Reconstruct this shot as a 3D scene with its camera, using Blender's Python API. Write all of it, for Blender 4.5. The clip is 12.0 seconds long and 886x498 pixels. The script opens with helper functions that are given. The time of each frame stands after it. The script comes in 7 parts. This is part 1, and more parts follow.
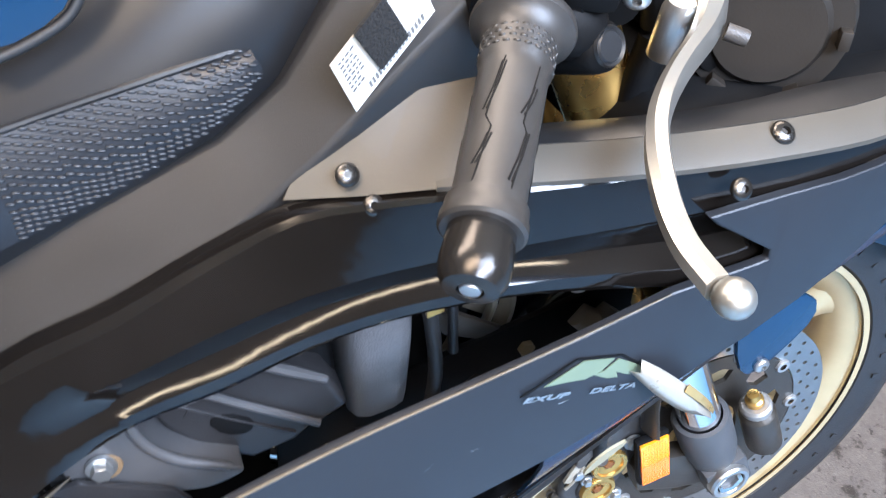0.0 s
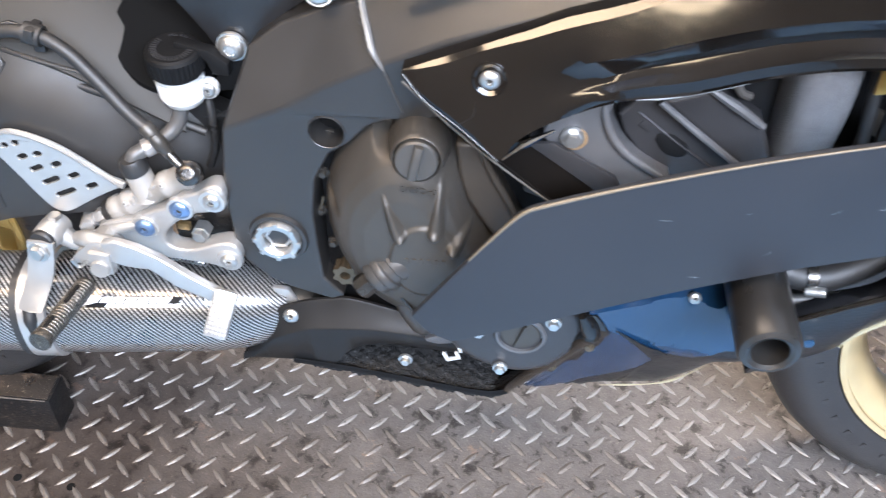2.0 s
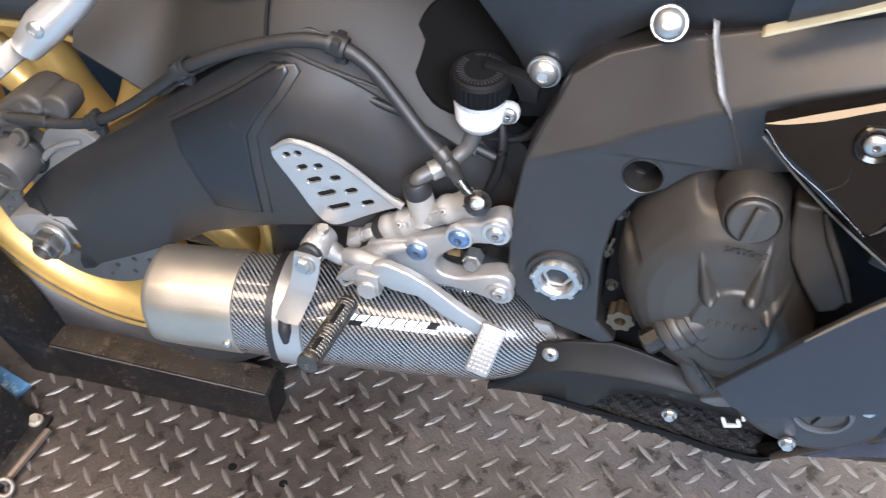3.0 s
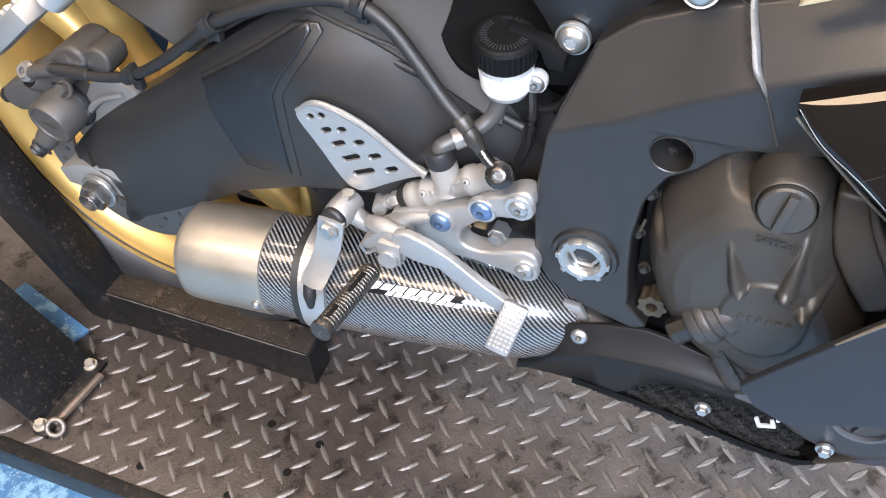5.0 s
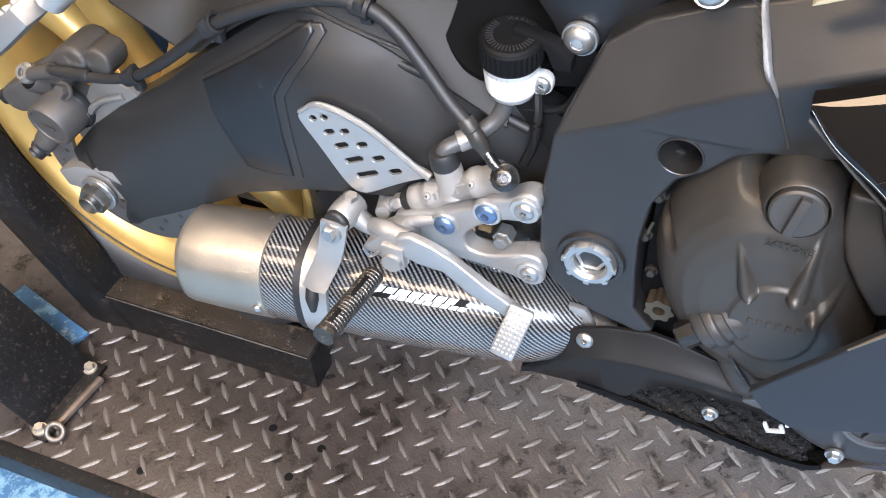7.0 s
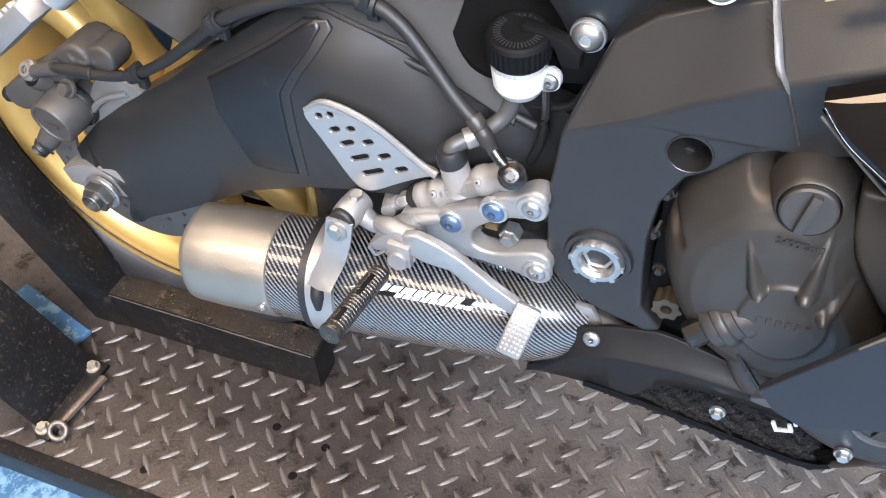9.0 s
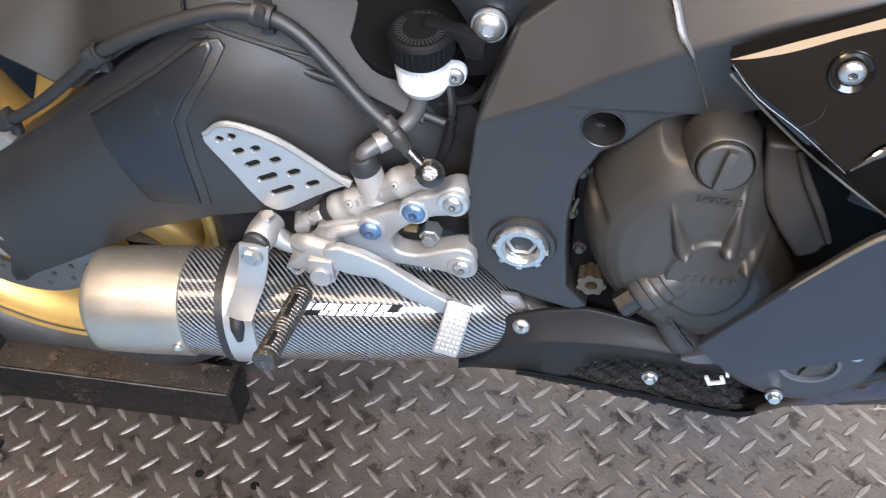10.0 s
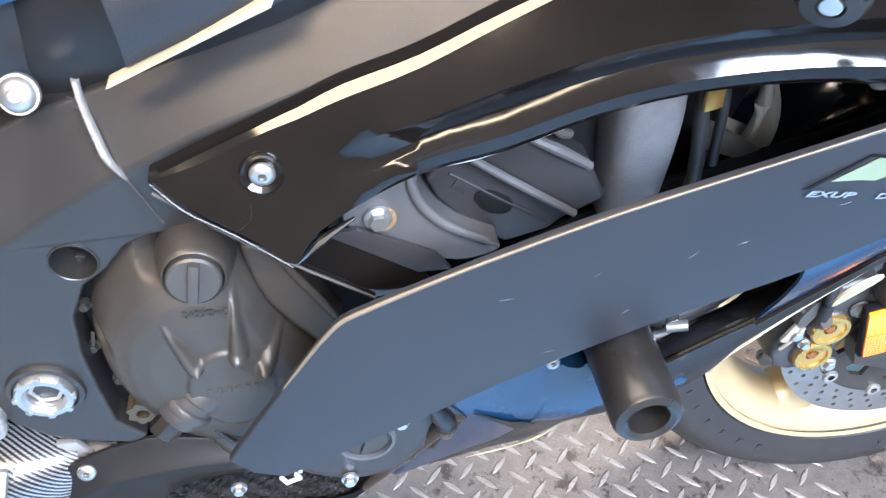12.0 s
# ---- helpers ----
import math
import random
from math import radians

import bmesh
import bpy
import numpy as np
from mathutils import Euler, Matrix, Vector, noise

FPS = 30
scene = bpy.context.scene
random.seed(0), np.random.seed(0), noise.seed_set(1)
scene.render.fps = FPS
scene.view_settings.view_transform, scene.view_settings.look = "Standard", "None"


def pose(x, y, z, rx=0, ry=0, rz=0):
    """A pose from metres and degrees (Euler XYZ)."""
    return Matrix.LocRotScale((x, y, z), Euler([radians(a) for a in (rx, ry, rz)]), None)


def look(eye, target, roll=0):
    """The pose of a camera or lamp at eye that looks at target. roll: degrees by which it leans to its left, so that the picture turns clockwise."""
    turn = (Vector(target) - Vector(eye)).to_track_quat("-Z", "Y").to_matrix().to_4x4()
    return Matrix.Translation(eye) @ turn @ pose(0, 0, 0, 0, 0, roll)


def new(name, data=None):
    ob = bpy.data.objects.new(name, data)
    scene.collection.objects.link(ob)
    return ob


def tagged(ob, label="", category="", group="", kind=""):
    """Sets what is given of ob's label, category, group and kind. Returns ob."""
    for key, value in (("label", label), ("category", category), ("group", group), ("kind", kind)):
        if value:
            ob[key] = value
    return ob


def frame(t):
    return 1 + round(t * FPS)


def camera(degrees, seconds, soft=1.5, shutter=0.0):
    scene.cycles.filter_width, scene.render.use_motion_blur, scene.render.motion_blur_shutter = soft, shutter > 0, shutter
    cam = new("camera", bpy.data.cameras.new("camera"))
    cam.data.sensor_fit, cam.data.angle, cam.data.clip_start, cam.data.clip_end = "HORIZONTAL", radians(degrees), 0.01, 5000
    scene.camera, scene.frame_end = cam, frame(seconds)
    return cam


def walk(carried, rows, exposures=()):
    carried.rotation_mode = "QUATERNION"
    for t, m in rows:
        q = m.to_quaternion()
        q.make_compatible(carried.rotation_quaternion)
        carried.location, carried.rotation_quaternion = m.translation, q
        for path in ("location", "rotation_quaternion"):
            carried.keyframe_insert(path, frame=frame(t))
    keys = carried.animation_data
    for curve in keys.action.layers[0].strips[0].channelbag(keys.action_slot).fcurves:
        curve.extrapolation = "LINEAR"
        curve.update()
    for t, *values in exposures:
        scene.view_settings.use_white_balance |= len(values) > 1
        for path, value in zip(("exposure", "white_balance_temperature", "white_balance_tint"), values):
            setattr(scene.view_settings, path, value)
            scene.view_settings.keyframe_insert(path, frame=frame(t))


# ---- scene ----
import itertools
from mathutils import geometry
cam = camera(53.7, 12.0, soft=1.1, shutter=0.2)
PATH = [
    (0, (0.86, -0.559, 1.04), (1.465, 0.913, -0.172), 3.6),
    (0.5, (0.88, -0.653, 1.022), (1.226, 0.877, -0.219), 5.5),
    (1, (0.886, -0.716, 1.007), (1.05, 0.807, -0.279), 5.7),
    (1.5, (0.854, -0.756, 1.002), (0.891, 0.744, -0.32), 4.7),
    (2, (0.755, -0.737, 1.004), (0.636, 0.711, -0.37), 3.3),
    (2.5, (0.634, -0.7, 1.0), (0.431, 0.724, -0.39), 2.3),
    (3, (0.598, -0.675, 0.999), (0.211, 0.668, -0.432), 0.8),
    (3.2, (0.612, -0.649, 0.991), (0.13, 0.631, -0.468), -0.7),
    (4.75, (0.651, -0.627, 0.983), (0.072, 0.577, -0.505), -3.3),
    (5, (0.651, -0.627, 0.983), (0.072, 0.577, -0.505), -3.3),
    (5.5, (0.65, -0.625, 0.982), (0.071, 0.577, -0.508), -3.4),
    (6, (0.649, -0.625, 0.98), (0.069, 0.58, -0.506), -3.3),
    (6.5, (0.647, -0.624, 0.98), (0.068, 0.581, -0.508), -3.3),
    (7, (0.644, -0.622, 0.978), (0.066, 0.584, -0.509), -3.3),
    (8.8, (0.638, -0.622, 0.975), (0.061, 0.582, -0.514), -3.3),
    (9, (0.638, -0.622, 0.975), (0.061, 0.582, -0.514), -3.3),
    (9.5, (0.624, -0.625, 0.971), (0.14, 0.622, -0.515), -2.6),
    (10, (0.592, -0.642, 0.964), (0.303, 0.683, -0.506), -1.6),
    (10.5, (0.577, -0.658, 0.957), (0.502, 0.721, -0.49), -0.1),
    (11, (0.62, -0.653, 0.963), (0.765, 0.766, -0.439), 1.9),
    (11.5, (0.696, -0.633, 0.957), (0.951, 0.808, -0.407), 2.5),
    (12, (0.773, -0.601, 0.973), (1.025, 0.844, -0.386), 1.8),
]
walk(cam, [(t, look(eye, target, roll)) for t, eye, target, roll in PATH], [(0, 0.92, 5700, 15), (0.5, 1.06, 5800, 15), (1.5, 1.12, 6050, 16), (2.5, 0.94, 6150, 16), (3, 0.68, 6200, 17), (9.5, 0.66, 6200, 17), (10.5, 0.74, 6050, 16), (12, 1.36, 5900, 15)])

# ---- world, light ----
world = bpy.data.worlds.new("sky")
scene.world = world
world.use_nodes = True
wn = world.node_tree.nodes
sky = wn.new("ShaderNodeTexSky")
sky.sky_type, sky.sun_disc = "NISHITA", False
sky.sun_elevation, sky.sun_rotation = radians(50), radians(60)
wn["Background"].inputs[1].default_value = 0.07
world.node_tree.links.new(sky.outputs[0], wn["Background"].inputs[0])


def area_lamp(name, m, sx, sy, watts, colour):
    d = bpy.data.lights.new(name, "AREA")
    d.shape, d.size, d.size_y, d.energy, d.color = "RECTANGLE", sx, sy, watts, colour
    ob = new(name, d)
    ob.matrix_world = m
    return ob


# unseen lights: daylight in a wide high window, and lamp panels added under the roof
area_lamp("window_daylight", look((1.8, -2.95, 2.62), (1.0, 0.0, 0.5)), 2.8, 0.9, 250, (0.78, 0.88, 1.0))
WARM, COOL = (1.0, 0.80, 0.58), (0.78, 0.89, 1.0)
LAMP_SIZE = (2.1, 0.85)
# the gold and the cool panel are placed to mirror in spar and fairing
LAMPS = ((-0.1, -1.50, 80, (1.0, 0.74, 0.46)), (2.0, -1.95, 85, COOL), (-0.2, 0.55, 70, WARM), (1.9, 1.05, 60, WARM))
for lx, ly, watts, tint in LAMPS:
    area_lamp("strip_lamp_light", look((lx, ly, 2.92), (lx, ly, 0)), LAMP_SIZE[0], LAMP_SIZE[1], watts, tint)
# unseen warm strip, added to mirror as gold streaks in the fairing
area_lamp("streak_lamp_light", look((0.1, -3.30, 1.28), (0.1, 0.0, 0.9)), 2.6, 0.10, 15, (1.0, 0.78, 0.48))
scene.view_settings.exposure = 0.0


# ---- materials ----
def mat(name, col, rough=0.5, metal=0.0, var=0.2, vscale=25.0, bump=0.05, bscale=500.0, rvar=0.08, coat=0.0, spots=None, spot_scale=12.0, spot_at=0.62, spec=0.5):
    m = bpy.data.materials.new(name)
    m.use_nodes = True
    nt = m.node_tree
    N, L = nt.nodes.new, nt.links.new
    b = nt.nodes["Principled BSDF"]
    co = N("ShaderNodeTexCoord").outputs["Object"]
    n1 = N("ShaderNodeTexNoise")
    n1.inputs["Scale"].default_value, n1.inputs["Detail"].default_value = vscale, 6
    L(co, n1.inputs["Vector"])
    ramp = N("ShaderNodeMix")
    ramp.data_type = "RGBA"
    ramp.inputs[6].default_value = (*[c * (1 - var) for c in col], 1)
    ramp.inputs[7].default_value = (*[min(1, c * (1 + var)) for c in col], 1)
    L(n1.outputs[0], ramp.inputs[0])
    out = ramp.outputs[2]
    n2 = N("ShaderNodeTexNoise")
    n2.inputs["Scale"].default_value, n2.inputs["Detail"].default_value = bscale, 3
    L(co, n2.inputs["Vector"])
    if spots:
        n3 = N("ShaderNodeTexNoise")
        n3.inputs["Scale"].default_value, n3.inputs["Detail"].default_value = spot_scale, 9
        n3.inputs["Roughness"].default_value = 0.65
        L(co, n3.inputs["Vector"])
        mr = N("ShaderNodeMapRange")
        mr.inputs[1].default_value, mr.inputs[2].default_value = spot_at, spot_at + 0.08
        L(n3.outputs[0], mr.inputs[0])
        mx = N("ShaderNodeMix")
        mx.data_type = "RGBA"
        L(mr.outputs[0], mx.inputs[0])
        L(out, mx.inputs[6])
        mx.inputs[7].default_value = (*spots, 1)
        out = mx.outputs[2]
    L(out, b.inputs["Base Color"])
    rr = N("ShaderNodeMapRange")
    rr.inputs[3].default_value, rr.inputs[4].default_value = max(0.02, rough - rvar), min(1, rough + rvar)
    L(n1.outputs[0], rr.inputs[0])
    L(rr.outputs[0], b.inputs["Roughness"])
    b.inputs["Metallic"].default_value = metal
    b.inputs["Coat Weight"].default_value = coat
    b.inputs["Specular IOR Level"].default_value = spec
    b.inputs["Coat Roughness"].default_value = 0.04
    bp = N("ShaderNodeBump")
    bp.inputs["Strength"].default_value, bp.inputs["Distance"].default_value = bump, 0.002
    L(n2.outputs[0], bp.inputs["Height"])
    L(bp.outputs[0], b.inputs["Normal"])
    return m


FRAME = mat("satin_black_paint", (0.0140, 0.0132, 0.0126), 0.38, 0.0, 0.25, 18, 0.09, 1500, spots=(0.03, 0.03, 0.03), spot_scale=140, spot_at=0.74, spec=0.55)
MATT = mat("matt_black_plastic", (0.0085, 0.0087, 0.0095), 0.38, 0.0, 0.25, 14, 0.03, 1400, spots=(0.06, 0.06, 0.06), spot_scale=60, spot_at=0.72)
BLADE = mat("matt_fairing_paint", (0.0135, 0.0150, 0.0185), 0.40, 0.0, 0.15, 12, 0.04, 1200, spec=0.32, spots=(0.08, 0.08, 0.085), spot_scale=90, spot_at=0.76)
GLOSS = mat("gloss_black_paint", (0.0055, 0.0046, 0.004), 0.09, 0.0, 0.3, 20, 0.30, 16, 0.05, coat=0.0, spots=(0.035, 0.032, 0.03), spot_scale=120, spot_at=0.72)
NAVY = mat("gloss_navy_paint", (0.0065, 0.024, 0.056), 0.15, 0.0, 0.25, 16, 0.02, 300, 0.05, coat=0.0, spec=0.4, spots=(0.03, 0.03, 0.03), spot_scale=30, spot_at=0.66)
CAST = mat("cast_aluminium", (0.31, 0.30, 0.285), 0.42, 0.65, 0.15, 40, 0.2, 1400)
MACH = mat("machined_aluminium", (0.38, 0.375, 0.365), 0.32, 0.7, 0.1, 60, 0.06, 900)
STEEL = mat("zinc_steel", (0.44, 0.44, 0.43), 0.34, 0.9, 0.2, 80, 0.08, 900)
CHROME = mat("chrome", (0.75, 0.75, 0.76), 0.1, 1.0, 0.08, 60, 0.02, 500, 0.05)
DARKCAST = mat("black_cast_engine", (0.046, 0.041, 0.035), 0.36, 0.45, 0.2, 30, 0.16, 1600)
GOLD = mat("gold_wheel_paint", (0.50, 0.395, 0.225), 0.36, 0.5, 0.15, 30, 0.1, 900, spots=(0.40, 0.28, 0.10), spot_scale=40, spot_at=0.68)
# deeper copy of the gold paint, for the dimmer light at the rear wheel
GOLDSHADE = mat("shaded_gold_wheel_paint", (0.42, 0.275, 0.085), 0.38, 0.45, 0.15, 30, 0.1, 900, spots=(0.30, 0.18, 0.05), spot_scale=40, spot_at=0.66)
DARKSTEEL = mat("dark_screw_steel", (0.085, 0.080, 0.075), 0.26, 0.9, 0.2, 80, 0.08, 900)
SILVERFOIL = mat("silver_foil", (0.38, 0.36, 0.31), 0.30, 0.5, 0.1, 40, 0.1, 300)
PALETEXT = mat("pale_grey_lettering", (0.11, 0.14, 0.17), 0.4, 0.0, 0.1, 40)
BRASS = mat("gold_anodised", (0.56, 0.34, 0.10), 0.28, 0.9, 0.15, 40, 0.05, 800)
GREY = mat("grey_caliper_paint", (0.056, 0.051, 0.046), 0.5, 0.2, 0.25, 40, 0.2, 900, spots=(0.12, 0.11, 0.10), spot_scale=30)
RUBBER = mat("black_rubber", (0.0095, 0.0092, 0.0092), 0.55, 0.0, 0.25, 50, 0.12, 900)
TYRE = mat("tyre_rubber", (0.016, 0.016, 0.017), 0.48, 0.0, 0.3, 30, 0.25, 500, spots=(0.10, 0.095, 0.09), spot_scale=60, spot_at=0.68)
# near-black for dark plastic, and for shade painted into gaps and holes
INNER = mat("dark_plastic_and_gap_shade", (0.004, 0.004, 0.0042), 0.6, 0.0, 0.3, 30, 0.1, 600, spec=0.12)
WHITE = mat("white_plastic", (0.38, 0.38, 0.37), 0.4, 0.0, 0.06, 40, 0.03, 600)
TITAN = mat("brushed_titanium", (0.40, 0.365, 0.31), 0.38, 0.85, 0.16, 30, 0.12, 700)
BLUEBOLT = mat("blue_anodised", (0.14, 0.22, 0.36), 0.34, 0.8, 0.15, 60, 0.05, 800)
ORANGE = mat("orange_reflector", (0.75, 0.16, 0.006), 0.18, 0.0, 0.15, 200, 0.35, 700, coat=0.6)
# champagne tone paints the warm roof reflection on satin black plastic
CHAMP = mat("champagne_reflection", (0.046, 0.041, 0.032), 0.48, 0.0, 0.12, 25, 0.05, 900)
DISC = mat("brake_disc_steel", (0.30, 0.30, 0.295), 0.36, 0.9, 0.15, 50, 0.06, 500)
MESH = mat("sooty_mesh", (0.010, 0.010, 0.010), 0.9, 0.0, 0.5, 200, 0.9, 500, spec=0.2, spots=(0.045, 0.045, 0.045), spot_scale=300, spot_at=0.56)
CREAM = mat("worn_cream_edge", (0.24, 0.215, 0.14), 0.6, 0.0, 0.2, 60, 0.1, 600, spots=(0.30, 0.16, 0.06), spot_scale=90, spot_at=0.66)
LABEL = mat("white_label", (0.44, 0.43, 0.39), 0.35, 0.0, 0.04, 30, 0.02, 500)
INK = mat("label_print", (0.09, 0.09, 0.09), 0.5)
VELCRO = mat("black_velcro", (0.004, 0.004, 0.004), 0.9, 0.0, 0.5, 300, 1.0, 700)
LIME = mat("pale_green_decal", (0.115, 0.150, 0.098), 0.35, 0.0, 0.1, 40, 0.02, 500)
GREYDECAL = mat("grey_decal", (0.20, 0.21, 0.22), 0.3, 0.0, 0.1, 40, 0.02, 500)
PLATE = mat("dirty_chequer_plate", (0.108, 0.097, 0.090), 0.36, 0.25, 0.5, 60, 0.35, 260, 0.14, spots=(0.030, 0.026, 0.024), spot_scale=30, spot_at=0.54)
LUG = mat("worn_chequer_lug", (0.205, 0.19, 0.175), 0.42, 0.25, 0.35, 60, 0.2, 700, 0.12)
BLACKSTEEL = mat("black_painted_steel", (0.006, 0.006, 0.0065), 0.40, 0.0, 0.3, 20, 0.25, 300, 0.14, spots=(0.040, 0.031, 0.025), spot_scale=170, spot_at=0.58, spec=0.3)
BLUEFLOOR = mat("blue_floor_paint", (0.055, 0.145, 0.27), 0.5, 0.0, 0.25, 9, 0.2, 200, 0.1, spots=(0.30, 0.35, 0.42), spot_scale=40, spot_at=0.64)
NUTM = mat("dull_bronze", (0.10, 0.080, 0.055), 0.42, 0.7, 0.3, 60)
BLUE = mat("blue_paint", (0.03, 0.28, 0.62), 0.4, 0.0, 0.1, 12)
WALLM = mat("workshop_wall", (0.11, 0.092, 0.068), 0.8, 0.0, 0.08, 3, 0.1, 60)
CEILM = mat("workshop_roof_lining", (0.62, 0.53, 0.39), 0.8, 0.0, 0.08, 3, 0.1, 60)


def dark_patch(m, centre, r0, r1, dark):
    """A darker patch of uneven outline multiplied into a material's colour round a place."""
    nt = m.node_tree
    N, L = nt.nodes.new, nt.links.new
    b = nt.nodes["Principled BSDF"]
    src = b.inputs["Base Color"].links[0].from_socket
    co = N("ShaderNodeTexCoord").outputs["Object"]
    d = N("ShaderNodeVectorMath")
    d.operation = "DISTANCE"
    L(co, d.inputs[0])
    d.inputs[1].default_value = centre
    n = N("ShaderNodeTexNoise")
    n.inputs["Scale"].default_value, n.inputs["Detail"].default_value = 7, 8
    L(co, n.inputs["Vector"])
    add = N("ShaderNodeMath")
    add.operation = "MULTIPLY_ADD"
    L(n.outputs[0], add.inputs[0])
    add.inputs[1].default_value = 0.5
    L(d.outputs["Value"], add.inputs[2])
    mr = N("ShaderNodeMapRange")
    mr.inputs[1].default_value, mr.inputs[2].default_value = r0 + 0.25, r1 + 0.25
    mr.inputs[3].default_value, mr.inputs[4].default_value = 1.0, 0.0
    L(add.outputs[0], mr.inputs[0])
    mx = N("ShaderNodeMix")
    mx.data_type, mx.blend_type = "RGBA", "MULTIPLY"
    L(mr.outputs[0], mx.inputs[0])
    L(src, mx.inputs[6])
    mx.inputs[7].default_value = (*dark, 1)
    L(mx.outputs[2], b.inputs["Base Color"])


def flakes(m, col, scale, at, soft=0.02, rough=0.75):
    """Sharp-edged patches of another colour: flaked dirt, chips, dust."""
    nt = m.node_tree
    N, L = nt.nodes.new, nt.links.new
    b = nt.nodes["Principled BSDF"]
    src = b.inputs["Base Color"].links[0].from_socket
    co = N("ShaderNodeTexCoord").outputs["Object"]
    n = N("ShaderNodeTexNoise")
    n.inputs["Scale"].default_value, n.inputs["Detail"].default_value, n.inputs["Roughness"].default_value = scale, 10, rough
    L(co, n.inputs["Vector"])
    mr = N("ShaderNodeMapRange")
    mr.inputs[1].default_value, mr.inputs[2].default_value = at, at + soft
    L(n.outputs[0], mr.inputs[0])
    mx = N("ShaderNodeMix")
    mx.data_type = "RGBA"
    L(mr.outputs[0], mx.inputs[0])
    L(src, mx.inputs[6])
    mx.inputs[7].default_value = (*col, 1)
    L(mx.outputs[2], b.inputs["Base Color"])


DIRT = mat("dried_oily_dirt", (0.022, 0.0175, 0.014), 0.30, 0.0, 0.5, 35, 0.5, 260, 0.14, spots=(0.055, 0.040, 0.029), spot_scale=45, spot_at=0.56)
flakes(DIRT, (0.24, 0.19, 0.14), 150, 0.640, 0.015)
flakes(DIRT, (0.34, 0.29, 0.23), 420, 0.625, 0.02)
flakes(PLATE, (0.17, 0.125, 0.10), 14, 0.60, 0.03)
flakes(PLATE, (0.21, 0.19, 0.17), 210, 0.600, 0.03)
flakes(PLATE, (0.24, 0.22, 0.20), 480, 0.600, 0.02)
flakes(PLATE, (0.030, 0.027, 0.025), 360, 0.600, 0.03)
flakes(FRAME, (0.028, 0.027, 0.026), 800, 0.600, 0.04)
flakes(PLATE, (0.035, 0.031, 0.029), 40, 0.585, 0.02)
flakes(PLATE, (0.30, 0.28, 0.25), 75, 0.69, 0.02)
flakes(PLATE, (0.02, 0.018, 0.017), 95, 0.64, 0.03)
flakes(LUG, (0.07, 0.06, 0.055), 120, 0.56, 0.05)
flakes(BLACKSTEEL, (0.040, 0.029, 0.022), 26, 0.61, 0.04)
flakes(BLACKSTEEL, (0.26, 0.24, 0.22), 130, 0.725, 0.02)
flakes(BLACKSTEEL, (0.034, 0.026, 0.020), 90, 0.600, 0.02)
flakes(BLACKSTEEL, (0.16, 0.14, 0.12), 420, 0.655, 0.02)
flakes(BLUEFLOOR, (0.38, 0.42, 0.46), 60, 0.60, 0.03)
flakes(BLUEFLOOR, (0.20, 0.36, 0.48), 24, 0.50, 0.06)
flakes(BLADE, (0.10, 0.10, 0.105), 150, 0.765, 0.01)
# plate and lugs get darker towards the rear chock
dark_patch(PLATE, (0.10, -0.22, 0.0), 0.22, 0.60, (0.40, 0.36, 0.34))
dark_patch(LUG, (0.10, -0.22, 0.0), 0.22, 0.60, (0.55, 0.52, 0.50))


def carbon():
    """Twill weave laid along the muffler, from its own UV (metres along, metres round)."""
    m = mat("carbon_fibre", (0.02, 0.02, 0.021), 0.28, 0.0, 0.1, 30, 0.02, 300, 0.05, coat=0.7)
    nt = m.node_tree
    N, L = nt.nodes.new, nt.links.new
    b = nt.nodes["Principled BSDF"]
    uv = N("ShaderNodeUVMap").outputs[0]
    mp = N("ShaderNodeMapping")
    mp.inputs["Rotation"].default_value = (0, 0, radians(-38))
    L(uv, mp.inputs[0])
    w = N("ShaderNodeTexWave")
    w.bands_direction = "X"
    w.inputs["Scale"].default_value, w.inputs["Distortion"].default_value = 76, 0.0
    L(mp.outputs[0], w.inputs["Vector"])
    mp2 = N("ShaderNodeMapping")
    mp2.inputs["Rotation"].default_value = (0, 0, radians(8))
    L(uv, mp2.inputs[0])
    w2 = N("ShaderNodeTexWave")
    w2.bands_direction = "Y"
    w2.inputs["Scale"].default_value, w2.inputs["Distortion"].default_value = 120, 0.0
    L(mp2.outputs[0], w2.inputs["Vector"])
    thr = N("ShaderNodeMapRange")
    thr.inputs[1].default_value, thr.inputs[2].default_value = 0.10, 0.45
    thr.inputs[3].default_value = 0.5
    L(w2.outputs["Fac"], thr.inputs[0])
    mul = N("ShaderNodeMath")
    mul.operation = "MULTIPLY"
    mx = N("ShaderNodeMix")
    mx.data_type = "RGBA"
    mx.inputs[6].default_value, mx.inputs[7].default_value = (0.005, 0.005, 0.006, 1), (0.24, 0.24, 0.24, 1)
    mr = N("ShaderNodeMapRange")
    mr.inputs[1].default_value, mr.inputs[2].default_value = 0.45, 0.68
    L(w.outputs["Fac"], mr.inputs[0])
    L(mr.outputs[0], mul.inputs[0])
    L(thr.outputs[0], mul.inputs[1])
    L(mul.outputs[0], mx.inputs[0])
    L(mx.outputs[2], b.inputs["Base Color"])
    b.inputs["Metallic"].default_value = 0.3
    b.inputs["Roughness"].default_value = 0.25
    return m


CARBON = carbon()
HEAD = mat("satin_grey_cast", (0.085, 0.084, 0.086), 0.36, 0.4, 0.2, 30, 0.2, 1300)
STRUTM = mat("grained_grey_cast", (0.135, 0.135, 0.140), 0.40, 0.4, 0.25, 120, 0.5, 700)
HEADDARK = mat("satin_dark_cast", (0.028, 0.027, 0.028), 0.36, 0.35, 0.2, 30, 0.2, 1000)


